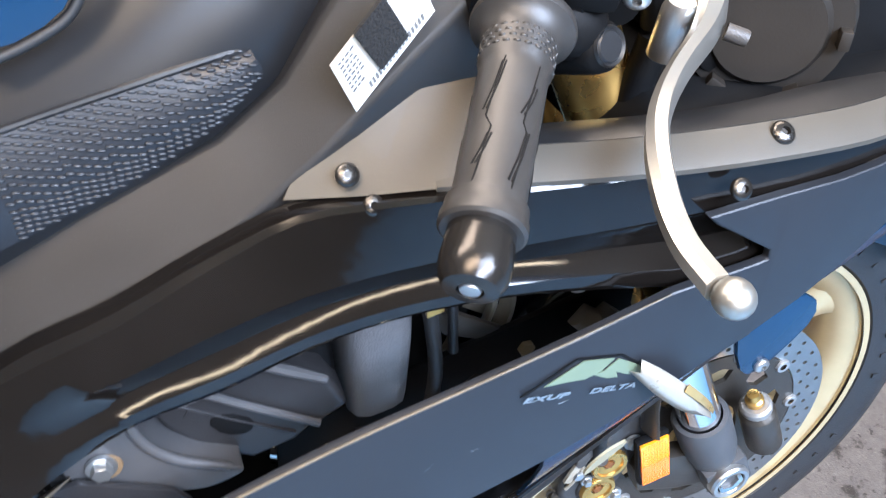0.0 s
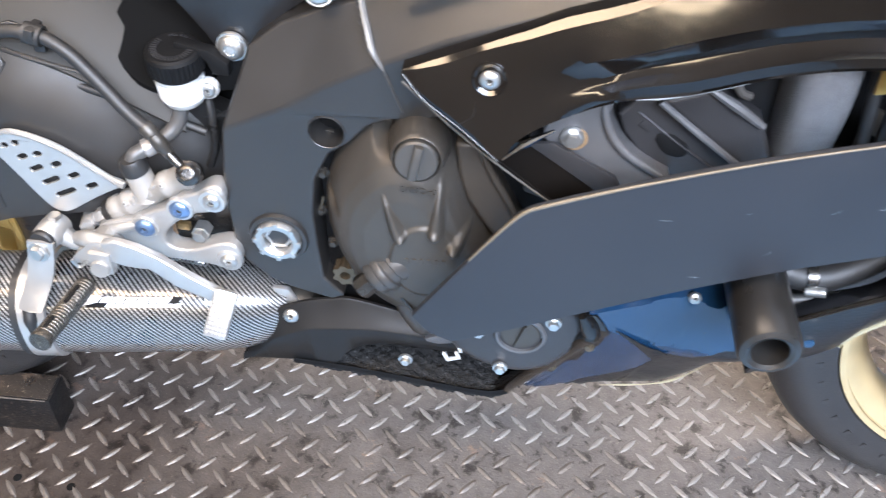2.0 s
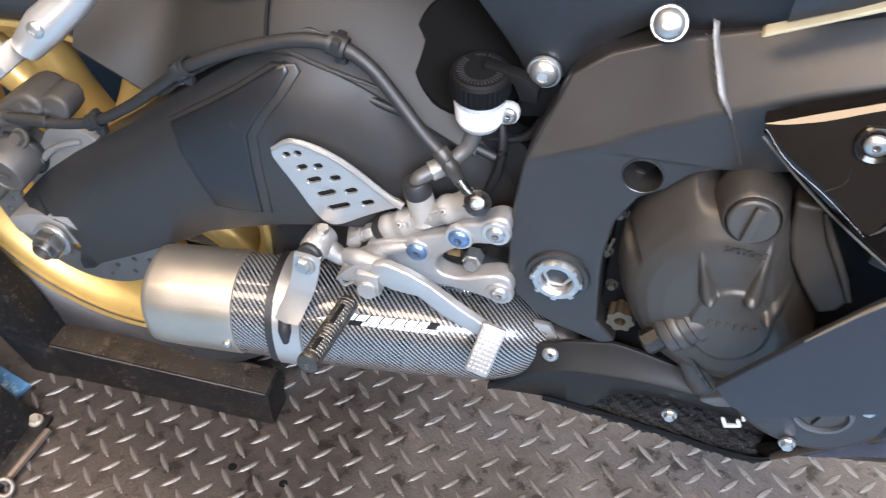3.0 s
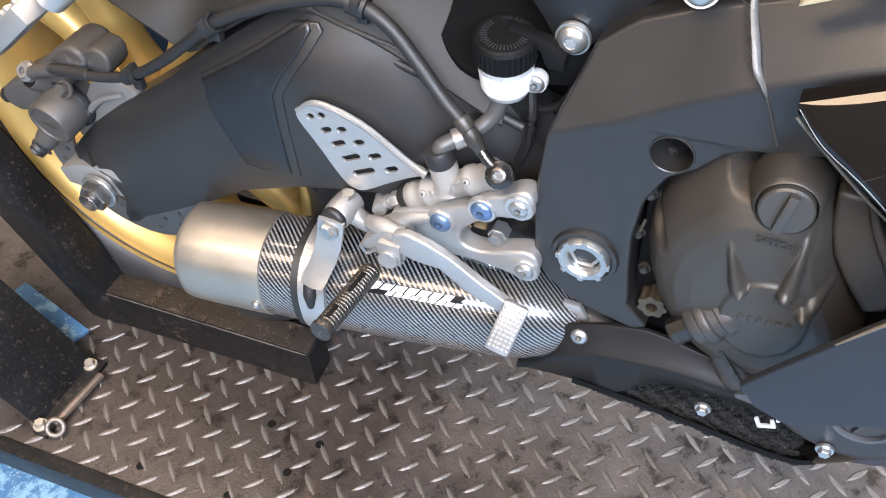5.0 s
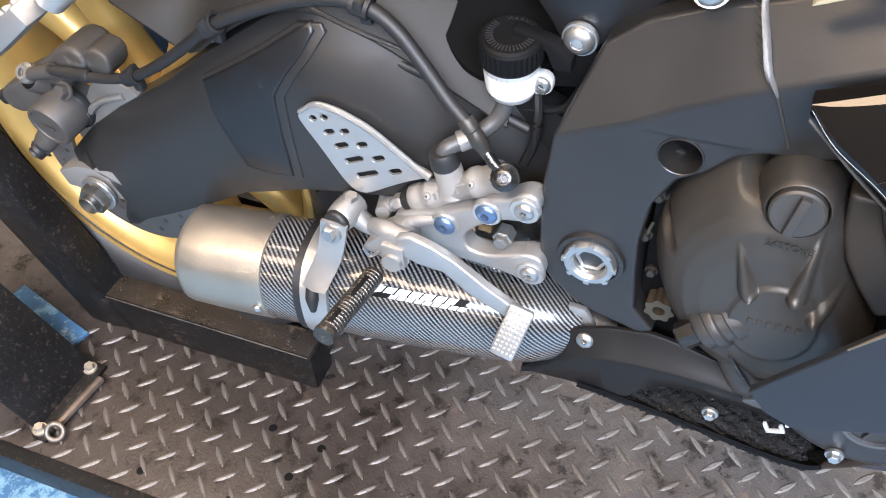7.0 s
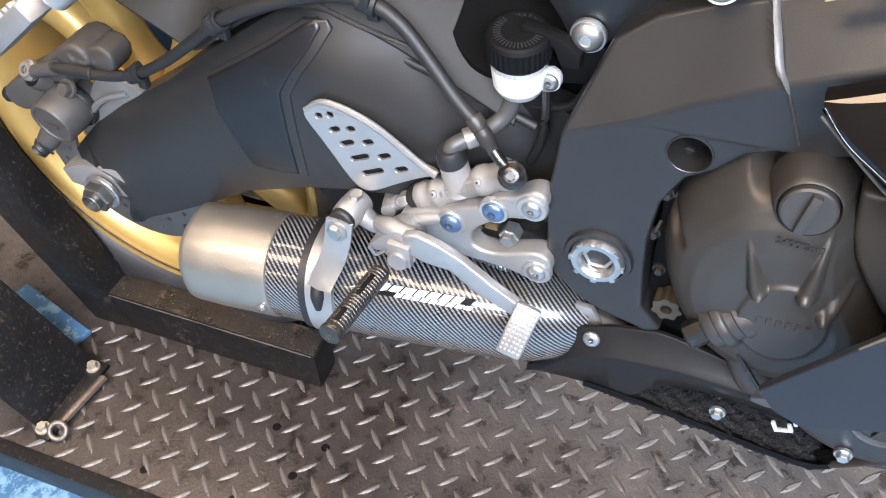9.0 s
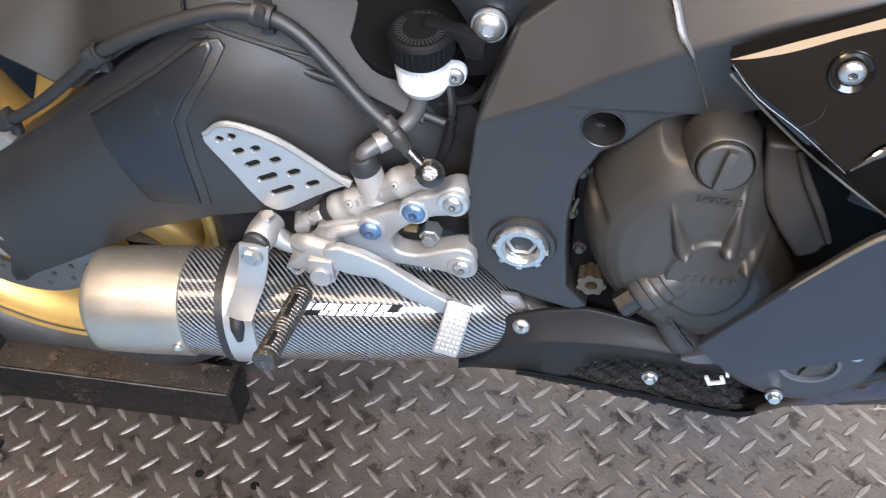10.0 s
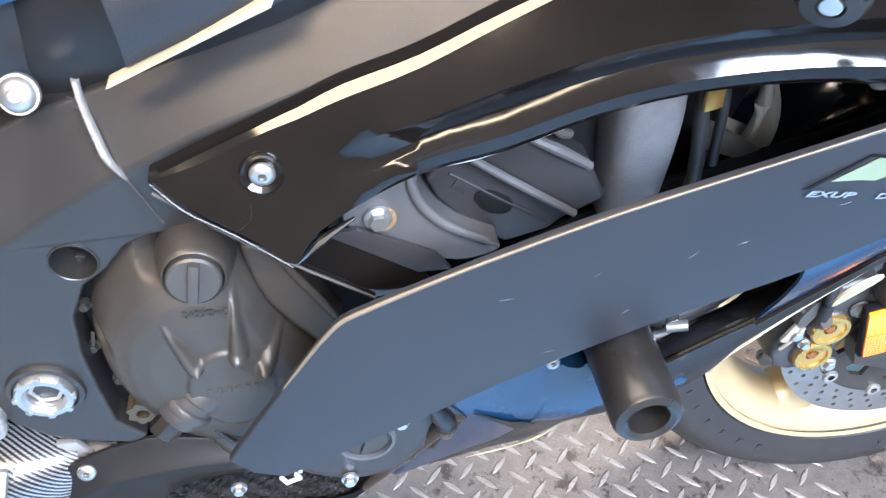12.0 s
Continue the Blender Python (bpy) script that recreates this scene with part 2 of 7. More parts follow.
# ---- builders ----
def shade(ob, deg=38):
    me = ob.data
    me.shade_smooth()
    me.set_sharp_from_angle(angle=radians(deg))


def part(name, bm, material, parent=None, label="", deg=38):
    me = bpy.data.meshes.new(name)
    bmesh.ops.recalc_face_normals(bm, faces=bm.faces)
    bm.to_mesh(me)
    bm.free()
    me.materials.append(material)
    ob = new(name, me)
    ob.parent = parent
    shade(ob, deg)
    if label:
        ob["label"] = label
    return ob


def thing(name, label, category, at=(0, 0, 0), kind="", group=""):
    ob = new(name)
    ob.empty_display_size = 0.05
    ob.location = at
    return tagged(ob, label, category, group, kind)


def bevel_sharp(bm, w, seg=2, deg=35):
    if w <= 0:
        return bm
    bm.normal_update()
    es = [e for e in bm.edges if len(e.link_faces) == 2 and e.calc_face_angle(0) > radians(deg)]
    bmesh.ops.bevel(bm, geom=es, offset=w, segments=seg, affect="EDGES", clamp_overlap=True, profile=0.6)
    return bm


def box(sx, sy, sz, m=Matrix(), bev=0.002):
    bm = bmesh.new()
    bmesh.ops.create_cube(bm, size=1, matrix=Matrix.Diagonal((sx, sy, sz, 1)))
    bevel_sharp(bm, bev)
    bm.transform(m)
    return bm


def prism(pts, y0, y1, bev=0.003, seg=2):
    """Outline of (x, z) or (x, z, dy) pulled from y0 (towards the open side) back to y1."""
    bm = bmesh.new()
    f = [bm.verts.new((p[0], y0 + (p[2] if len(p) > 2 else 0), p[1])) for p in pts]
    b = [bm.verts.new((p[0], y1, p[1])) for p in pts]
    bm.faces.new(f)
    bm.faces.new(b[::-1])
    n = len(pts)
    for i in range(n):
        j = (i + 1) % n
        bm.faces.new((f[i], b[i], b[j], f[j]))
    bmesh.ops.recalc_face_normals(bm, faces=bm.faces)
    bevel_sharp(bm, bev, seg)
    return bm


def smooth_loop(pts, times=1, closed=True):
    """Chaikin corner cutting of an outline of tuples."""
    for _ in range(times):
        out = []
        n = len(pts)
        for i in range(n if closed else n - 1):
            a, b = pts[i], pts[(i + 1) % n]
            out.append(tuple(0.75 * u + 0.25 * v for u, v in zip(a, b)))
            out.append(tuple(0.25 * u + 0.75 * v for u, v in zip(a, b)))
        if not closed:
            out = [pts[0]] + out + [pts[-1]]
        pts = out
    return pts


def face_plate(pts, yf, back, step=0.03, bev=0.008, seg=4, s=1, deg=40):
    """A solid whose front follows y = yf(x, z) inside an outline, flat at the back."""
    bm = bmesh.new()
    bm.faces.new([bm.verts.new((p[0], 0, p[1])) for p in pts])
    xs, zs = [p[0] for p in pts], [p[1] for p in pts]
    for lo, hi, n in ((min(xs), max(xs), (1, 0, 0)), (min(zs), max(zs), (0, 0, 1))):
        c = lo + step
        while c < hi - step * 0.3:
            bmesh.ops.bisect_plane(bm, geom=bm.verts[:] + bm.edges[:] + bm.faces[:], plane_co=Vector(n) * c, plane_no=n)
            c += step
    g = bmesh.ops.extrude_face_region(bm, geom=list(bm.faces))
    far = {v for v in g["geom"] if isinstance(v, bmesh.types.BMVert)}
    for v in bm.verts:
        v.co.y = s * (back if v in far else yf(v.co.x, v.co.z))
    bmesh.ops.recalc_face_normals(bm, faces=bm.faces)
    bm.normal_update()
    es = [e for e in bm.edges if len(e.link_faces) == 2 and e.calc_face_angle(0) > radians(deg) and all(v not in far for v in e.verts)]
    bmesh.ops.bevel(bm, geom=es, offset=bev, segments=seg, affect="EDGES", clamp_overlap=True, profile=0.5)
    return bm


def along(table, x):
    """Linear reading of a table of (x, value)."""
    return float(np.interp(x, [a for a, _ in table], [b for _, b in table]))


def ramp01(v):
    v = min(1.0, max(0.0, v))
    return v * v * (3 - 2 * v)


def dense(rows, n=3):
    """Rows resampled along by a smooth curve."""
    cols = [spline(c, n) for c in zip(*rows)]
    return [list(r) for r in zip(*cols)]


def holed(outer, holes, y0, y1, bev=0.0):
    """Flat plate in the x-z plane with real holes."""
    bm = bmesh.new()
    loops = [outer] + holes
    flat = [Vector((p[0], p[1], 0)) for lp in loops for p in lp]
    tris = geometry.tessellate_polygon([[Vector((p[0], p[1], 0)) for p in lp] for lp in loops])
    f = [bm.verts.new((v.x, y0, v.y)) for v in flat]
    b = [bm.verts.new((v.x, y1, v.y)) for v in flat]
    for t in tris:
        try:
            bm.faces.new([f[i] for i in t])
            bm.faces.new([b[i] for i in reversed(t)])
        except ValueError:
            pass
    o = 0
    for lp in loops:
        n = len(lp)
        for i in range(n):
            j = (i + 1) % n
            bm.faces.new((f[o + i], b[o + i], b[o + j], f[o + j]))
        o += n
    bmesh.ops.recalc_face_normals(bm, faces=bm.faces)
    if bev:
        bevel_sharp(bm, bev, 1, 60)
    return bm


def ring_pts(cx, cz, r, n=16, rz=None, a0=0.0):
    return [(cx + r * math.cos(a0 + 2 * math.pi * i / n), cz + (rz or r) * math.sin(a0 + 2 * math.pi * i / n)) for i in range(n)]


def axis_m(p, d, up=(0, 0, 1)):
    """A pose at p whose z runs along d."""
    return Matrix.Translation(p) @ Vector(d).to_track_quat("Z", "Y").to_matrix().to_4x4()


def lathe(profile, p=(0, 0, 0), d=(0, -1, 0), n=32, closed=False):
    """Profile of (radius, along) turned round the axis d through p."""
    bm = bmesh.new()
    rings = []
    for r, h in profile:
        if r < 1e-6:
            rings.append([bm.verts.new((0, 0, h))])
        else:
            rings.append([bm.verts.new((r * math.cos(2 * math.pi * i / n), r * math.sin(2 * math.pi * i / n), h)) for i in range(n)])
    pairs = list(zip(rings, rings[1:])) + ([(rings[-1], rings[0])] if closed else [])
    for a, b in pairs:
        for i in range(n):
            j = (i + 1) % n
            if len(a) == 1 and len(b) == 1:
                continue
            if len(a) == 1:
                bm.faces.new((a[0], b[j], b[i]))
            elif len(b) == 1:
                bm.faces.new((a[i], a[j], b[0]))
            else:
                bm.faces.new((a[i], a[j], b[j], b[i]))
    bm.transform(axis_m(p, d))
    return bm


def spline(pts, per=6):
    P = [Vector(p) for p in pts]
    if len(P) < 3:
        return P
    P = [2 * P[0] - P[1]] + P + [2 * P[-1] - P[-2]]
    out = []
    for i in range(1, len(P) - 2):
        a, b, c, d = P[i - 1:i + 3]
        for k in range(per):
            t = k / per
            out.append(0.5 * ((2 * b) + (c - a) * t + (2 * a - 5 * b + 4 * c - d) * t * t + (3 * b - a - 3 * c + d) * t ** 3))
    out.append(P[-2])
    return out


def tube(pts, r, n=12, per=6, flat=1.0, smooth=True, caps=True):
    """A bar along points; r a number or one radius per point; flat squeezes it across."""
    rs = [r] * len(pts) if isinstance(r, (int, float)) else list(r)
    C = spline(pts, per) if smooth else [Vector(p) for p in pts]
    m = len(C)
    bm = bmesh.new()
    rings = []
    up = Vector((0, 0, 1))
    for i, c in enumerate(C):
        d = (C[min(i + 1, m - 1)] - C[max(i - 1, 0)]).normalized()
        s = d.cross(up)
        if s.length < 1e-3:
            s = d.cross(Vector((1, 0, 0)))
        s.normalize()
        u = s.cross(d)
        f = i / (m - 1) * (len(rs) - 1)
        k = min(int(f), len(rs) - 2)
        q = rs[k] + (rs[k + 1] - rs[k]) * (f - k)
        rings.append([bm.verts.new(c + q * (math.cos(2 * math.pi * j / n) * s + flat * math.sin(2 * math.pi * j / n) * u)) for j in range(n)])
    for a, b in zip(rings, rings[1:]):
        for j in range(n):
            bm.faces.new((a[j], a[(j + 1) % n], b[(j + 1) % n], b[j]))
    if caps:
        bm.faces.new(rings[0][::-1])
        bm.faces.new(rings[-1])
    return bm


def loft(sections, cap=True, closed=True, uv=None):
    """Skin over rings of equal length."""
    bm = bmesh.new()
    R = [[bm.verts.new(p) for p in s] for s in sections]
    n = len(R[0])
    for a, b in zip(R, R[1:]):
        for j in range(n if closed else n - 1):
            k = (j + 1) % n
            bm.faces.new((a[j], a[k], b[k], b[j]))
    if cap and closed:
        bm.faces.new(R[0][::-1])
        bm.faces.new(R[-1])
    return bm


def sheet(rows, thick=0.003, side=(0, 1, 0)):
    """A skin over rows of points, given thickness towards side."""
    bm = loft(rows, cap=False, closed=False)
    g = bmesh.ops.extrude_face_region(bm, geom=list(bm.faces))
    bmesh.ops.translate(bm, verts=[v for v in g["geom"] if isinstance(v, bmesh.types.BMVert)], vec=Vector(side) * thick)
    bmesh.ops.recalc_face_normals(bm, faces=bm.faces)
    return bm


def join(*bms):
    out = bmesh.new()
    for b in bms:
        me = bpy.data.meshes.new("t")
        b.to_mesh(me)
        b.free()
        out.from_mesh(me)
        bpy.data.meshes.remove(me)
    return out


POLISHED = mat("polished_steel", (0.58, 0.57, 0.56), 0.2, 1.0, 0.1, 40, 0.04, 700, 0.08)


def button_screw(parent, p, d=(0, -1, 0), r=0.008, material=None, name="button_screw", hexr=0.34, label=""):
    """Domed head with a socket in it."""
    k = r * hexr
    bm = lathe([(0.0, r * 0.08), (k, r * 0.08), (k * 1.08, r * 0.40), (r * 0.7, r * 0.34), (r * 0.92, r * 0.19), (r, 0.04 * r), (r, 0.0), (r * 0.98, -0.002)], p, d, 20)
    if name == "button_screw":
        part("screw_socket", lathe([(0, r * 0.12), (k * 0.9, r * 0.12), (k * 0.9, 0)], p, d, 6), DARKCAST, parent)
    return part(name, bm, material or STEEL, parent, label)


def hex_bolt(parent, p, d=(0, -1, 0), r=0.008, h=0.006, material=None, name="hex_bolt", label=""):
    bm = join(lathe([(0, h), (r * 0.86, h), (r, h * 0.8), (r, 0)], p, d, 6), lathe([(r * 1.35, 0.0015), (r * 1.4, 0), (r * 1.4, -0.001)], p, d, 20), lathe([(0, 0.0015), (r * 1.35, 0.0015)], p, d, 20))
    return part(name, bm, material or STEEL, parent, label)


# ---- setting: workshop and lift platform ----
def slab(name, x0, x1, y0, y1, z0, z1, material, label="", turn=0.0, bev=0.0):
    m = Matrix.Rotation(radians(turn), 4, "Z") @ Matrix.Translation(((x0 + x1) / 2, (y0 + y1) / 2, (z0 + z1) / 2))
    ob = part(name, box(x1 - x0, y1 - y0, z1 - z0, m, bev), material)
    return tagged(ob, label, kind="structure")


FLOOR_Z = -0.42
slab("ground", -6, 8, -9, 6, FLOOR_Z - 0.1, FLOOR_Z, BLUEFLOOR, "worn blue painted concrete workshop floor")
# unseen walls and roof, added to shape the light and reflections
slab("wall_back", -4.2, 6.2, 3.4, 3.6, FLOOR_Z, 3.0, WALLM, "unseen plain workshop wall")
slab("wall_rear", -4.4, -4.2, -3.6, 3.6, FLOOR_Z, 3.0, WALLM, "unseen plain workshop wall")
slab("wall_front", 6.2, 6.4, -3.6, 3.6, FLOOR_Z, 3.0, WALLM, "unseen plain workshop wall")
slab("wall_window_pier", -4.2, 0.3, -3.6, -3.4, FLOOR_Z, 3.0, WALLM, "unseen plain wall beside the window")
slab("wall_window_pier", 4.0, 6.2, -3.6, -3.4, FLOOR_Z, 3.0, WALLM, "unseen plain wall beside the window")
slab("wall_window_head", 0.3, 4.0, -3.6, -3.4, 2.9, 3.0, WALLM, "unseen plain wall over the window")
slab("wall_window_sill", 0.3, 4.0, -3.6, -3.4, FLOOR_Z, 1.9, WALLM, "unseen wall added below the window to shape reflections")
slab("ceiling", -4.4, 6.4, -3.6, 3.6, 3.0, 3.1, CEILM, "unseen roof lining, pale to reflect warm light")

TURN = 2.3
platform = thing("lift_platform", "black steel lift platform topped with worn chequer plate", "platform", (0.5, 0, 0), "structure")
plat_m = Matrix.Translation((0.536, 0, 0)) @ Matrix.Rotation(radians(TURN), 4, "Z")


def on_plate(x, y, z=0.0):
    """A place on the platform, from distances along and across it."""
    return plat_m @ Vector((x, y, z))


def pl(name, bm, material, label=""):
    bm.transform(plat_m)
    ob = part(name, bm, material, None, label)
    ob.parent = platform
    ob.matrix_parent_inverse = platform.matrix_basis.inverted()
    return ob


EDGE = -0.327
bpy.context.view_layer.update()
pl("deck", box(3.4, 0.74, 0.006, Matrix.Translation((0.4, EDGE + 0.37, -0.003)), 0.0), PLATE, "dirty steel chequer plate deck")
pl("side_skirt", box(3.4, 0.02, 0.052, Matrix.Translation((0.4, EDGE + 0.008, -0.024)), 0.004), BLACKSTEEL, "black painted steel side skirt")
pl("deck_beam", box(3.3, 0.5, 0.09, Matrix.Translation((0.4, 0.0, -0.06)), 0.004), BLACKSTEEL)
pl("lift_base", box(2.2, 0.5, 0.30, Matrix.Translation((0.4, 0.05, -0.262)), 0.01), BLACKSTEEL)


def lug_mesh():
    bm = bmesh.new()
    L, W, H = 0.0180, 0.0040, 0.0019
    rim, top = [], []
    for s in (1, -1):
        for k in range(5):
            a = -1 + 2 * k / 5
            rim.append(bm.verts.new((s * a * L, s * W * (1 - a * a) ** 0.8, -0.0004)))
    for s in (1, -1):
        for k in range(5):
            a = -1 + 2 * k / 5
            top.append(bm.verts.new((s * a * L * 0.72, s * W * 0.5 * (1 - a * a) ** 0.8, H)))
    n = len(rim)
    for i in range(n):
        bm.faces.new((rim[i], rim[(i + 1) % n], top[(i + 1) % n], top[i]))
    bm.faces.new(top)
    me = bpy.data.meshes.new("lug")
    bmesh.ops.recalc_face_normals(bm, faces=bm.faces)
    bm.to_mesh(me)
    bm.free()
    me.materials.append(LUG)
    me.shade_smooth()
    return me


# ---- the motorcycle ----
bike = thing("motorcycle", "black sports motorcycle with gold wheels standing on a lift platform", "motorcycle")

# frame: outer face, crease, upper face leaning inwards
LOWER = [(0.511, 0.556), (0.506, 0.51), (0.505, 0.47), (0.507, 0.43), (0.515, 0.403), (0.537, 0.381), (0.558, 0.371), (0.60, 0.360), (0.612, 0.368), (0.592, 0.39), (0.588, 0.433), (0.586, 0.474), (0.590, 0.513), (0.604, 0.543), (0.622, 0.556), (0.638, 0.576), (0.655, 0.586), (0.69, 0.592), (0.75, 0.625), (0.81, 0.665), (0.88, 0.71), (0.95, 0.755), (1.03, 0.82), (1.075, 0.885)]
CREASE = [(1.06, 0.905), (1.00, 0.85), (0.95, 0.80), (0.90, 0.757), (0.84, 0.722), (0.76, 0.69), (0.70, 0.665), (0.642, 0.634), (0.60, 0.609), (0.564, 0.584)]
UPPER = [(1.02, 0.945), (0.968, 0.875), (0.935, 0.826), (0.900, 0.796), (0.820, 0.757), (0.755, 0.722), (0.70, 0.703), (0.632, 0.677), (0.596, 0.664), (0.562, 0.648)]


def frame_y(x):
    return -0.150 - 0.019 * max(0.0, min(1.0, (x - 0.62) / 0.3))


def frame_side(s):
    bm = bmesh.new()
    lo = [bm.verts.new((x, s * frame_y(x), z)) for x, z in LOWER]
    cr = [bm.verts.new((x, s * (frame_y(x) - 0.001), z)) for x, z in CREASE]
    up = [bm.verts.new((x, s * (frame_y(x) + 0.030), z)) for x, z in UPPER]
    tip = bm.verts.new((0.536, s * -0.128, 0.628))
    hole = [bm.verts.new((x, s * -0.1503, z)) for x, z in ring_pts(0.603, 0.566, 0.0152, 24)]
    ring = lo + cr
    every = ring + hole
    for t in geometry.tessellate_polygon([[Vector((v.co.x, v.co.z, 0)) for v in ring], [Vector((v.co.x, v.co.z, 0)) for v in hole]]):
        bm.faces.new([every[i] for i in t])
    deep = [bm.verts.new((v.co.x, s * -0.118, v.co.z)) for v in hole]
    for i in range(24):
        bm.faces.new((hole[i], hole[(i + 1) % 24], deep[(i + 1) % 24], deep[i]))
    bm.faces.new(deep)
    for i in range(len(cr) - 1):
        bm.faces.new((cr[i], up[i], up[i + 1], cr[i + 1]))
    bm.faces.new((cr[-1], up[-1], tip, lo[0]))
    top = up + [tip]
    back = [bm.verts.new((v.co.x, s * -0.07, v.co.z - 0.006)) for v in top]
    for i in range(len(top) - 1):
        bm.faces.new((top[i], back[i], back[i + 1], top[i + 1]))
    lb = [bm.verts.new((v.co.x, s * -0.085, v.co.z)) for v in lo]
    for i in range(len(lo) - 1):
        bm.faces.new((lo[i], lo[i + 1], lb[i + 1], lb[i]))
    bm.faces.new((tip, back[-1], lb[0], lo[0]))
    bmesh.ops.recalc_face_normals(bm, faces=bm.faces)
    bm.normal_update()
    es = [e for e in bm.edges if len(e.link_faces) == 2 and e.calc_face_angle(0) > radians(18) and (max(abs(v.co.y) for v in e.verts) > 0.1) and not any(v in hole or v in deep for v in e.verts)]
    bmesh.ops.bevel(bm, geom=es, offset=0.013, segments=6, affect="EDGES", clamp_overlap=True, profile=0.5)
    return bm


frame_r = part("frame_spar", frame_side(1), FRAME, bike, "satin black aluminium frame spar with a weld seam", 60)
frame_r.modifiers.new("even_normals", "WEIGHTED_NORMAL").keep_sharp = True
part("frame_spar", frame_side(-1), FRAME, bike, "", 60)
# weld seam over the spar
WELDM = mat("ground_weld", (0.115, 0.112, 0.108), 0.42, 0.25, 0.3, 150, 0.3, 700)
part("weld_bead", sheet(dense([[(x - w, y, z + w * 0.3), (x, y - 0.0014, z), (x + w, y, z - w * 0.3)] for x, y, z, w in ((0.6285, -0.1180, 0.6840, 0.0022), (0.6310, -0.1265, 0.6740, 0.0022), (0.6370, -0.1400, 0.6620, 0.0025), (0.6430, -0.1510, 0.6480, 0.0026), (0.6490, -0.1542, 0.6390, 0.0022), (0.6520, -0.1540, 0.6340, 0.0012))], 5), 0.003), WELDM, frame_r, "bright ground weld seam", 60)
part("weld_foot", tube([(0.6515, -0.1530, 0.635), (0.6575, -0.1532, 0.622), (0.6625, -0.1534, 0.610), (0.6675, -0.1535, 0.597)], [0.0016, 0.0022, 0.0020, 0.0014], 8, 5, 0.6), mat("dull_weld", (0.045, 0.044, 0.043), 0.36, 0.3, 0.2, 90, 0.15, 600), frame_r)
for k in range(7):
    part("file_mark", tube([(0.6290 + 0.0022 * k, -0.1260 - 0.0040 * k, 0.6745 - 0.0045 * k), (0.6255 + 0.0022 * k, -0.1255 - 0.0040 * k, 0.6765 - 0.0045 * k), (0.6225 + 0.0022 * k, -0.1250 - 0.0040 * k, 0.6785 - 0.0045 * k)], [0.0006, 0.0006, 0.0002], 5, 2), FRAME, frame_r)
# plug bore in the frame
bore = part("frame_bore", lathe([(0.0150, -0.030), (0.0150, 0.0002), (0.0156, 0.0008), (0.0164, 0.0006), (0.0168, -0.001)], (0.603, -0.1508, 0.566), n=36), FRAME, frame_r)
# near-black disc paints the shade deep in the bore
part("bore_floor", lathe([(0, -0.028), (0.0152, -0.028)], (0.603, -0.1508, 0.566), n=36), INNER, bore, "bore floor, near-black for the shade in the bore")

# swingarm pivot nut
piv = (0.551, -0.1500, 0.4385)
part("pivot_recess", lathe([(0.024, 0.004), (0.0275, 0.0035), (0.029, 0.0), (0.029, -0.01)], piv, n=32), FRAME, frame_r)
bm = lathe([(0.0135, -0.012), (0.0135, 0.006), (0.016, 0.009), (0.0205, 0.009), (0.022, 0.006), (0.0225, -0.004)], piv, n=32)
castle = [box(0.005, 0.004, 0.0050, Matrix.Translation(piv) @ Matrix.Rotation(i * math.pi / 4, 4, "Y") @ Matrix.Translation((0.0205, -0.0075, 0)), 0.0008) for i in range(8)]
part("pivot_nut", join(bm, *castle), STEEL, frame_r, "bright castellated steel pivot nut")
part("pivot_shaft", lathe([(0, -0.006), (0.0085, -0.006), (0.0105, 0.001), (0.0135, 0.001)], piv, n=6), MACH, frame_r)
hex_bolt(frame_r, (0.594, -0.10, 0.372), r=0.009, h=0.01, material=DARKCAST)
for p, d, r in (((0.513, -0.103, 0.610), (0, -1, 0), 0.0118), ((0.598, -0.128, 0.683), (0, -0.9, 0.4), 0.0110)):
    part("bolt_washer", lathe([(0.0, 0.0016), (r * 1.12, 0.0016), (r * 1.16, 0.0008), (r * 1.16, -0.002)], p, d, 32), STEEL, frame_r)
    part("subframe_bolt", lathe([(0.0, 0.0062), (r * 0.36, 0.0062), (r * 0.42, 0.0074), (r * 0.60, 0.0069), (r * 0.80, 0.0057), (r * 0.95, 0.0036), (r, 0.0016)], p, d, 36), STEEL, frame_r, "large flanged steel subframe bolt")
    part("bolt_socket", lathe([(0, 0.0068), (r * 0.33, 0.0066), (r * 0.33, 0.005)], p, d, 6), MACH, frame_r)

# tank and its grip pad
TANK = []
for x, ys, zs in ((0.56, 0.06, 0.60), (0.62, 0.112, 0.676), (0.70, 0.126, 0.700), (0.78, 0.132, 0.735), (0.86, 0.134, 0.775), (0.93, 0.132, 0.822), (0.98, 0.115, 0.875), (1.02, 0.08, 0.91)):
    w = 0.10 if x > 0.6 else 0.05
    TANK.append([(x, -ys + 0.012, zs - 0.03), (x, -ys, zs), (x - 0.003, -ys - 0.004, zs + 0.03), (x - 0.008, -ys + 0.004, zs + 0.065), (x - 0.012, -ys * 0.75, zs + w), (x - 0.015, -ys * 0.35, zs + w + 0.022), (x - 0.015, ys * 0.35, zs + w + 0.022), (x - 0.012, ys * 0.75, zs + w), (x - 0.008, ys - 0.004, zs + 0.065), (x, ys, zs - 0.03)])
tank = part("fuel_tank", loft(TANK), MATT, bike, "matt black fuel tank", 50)

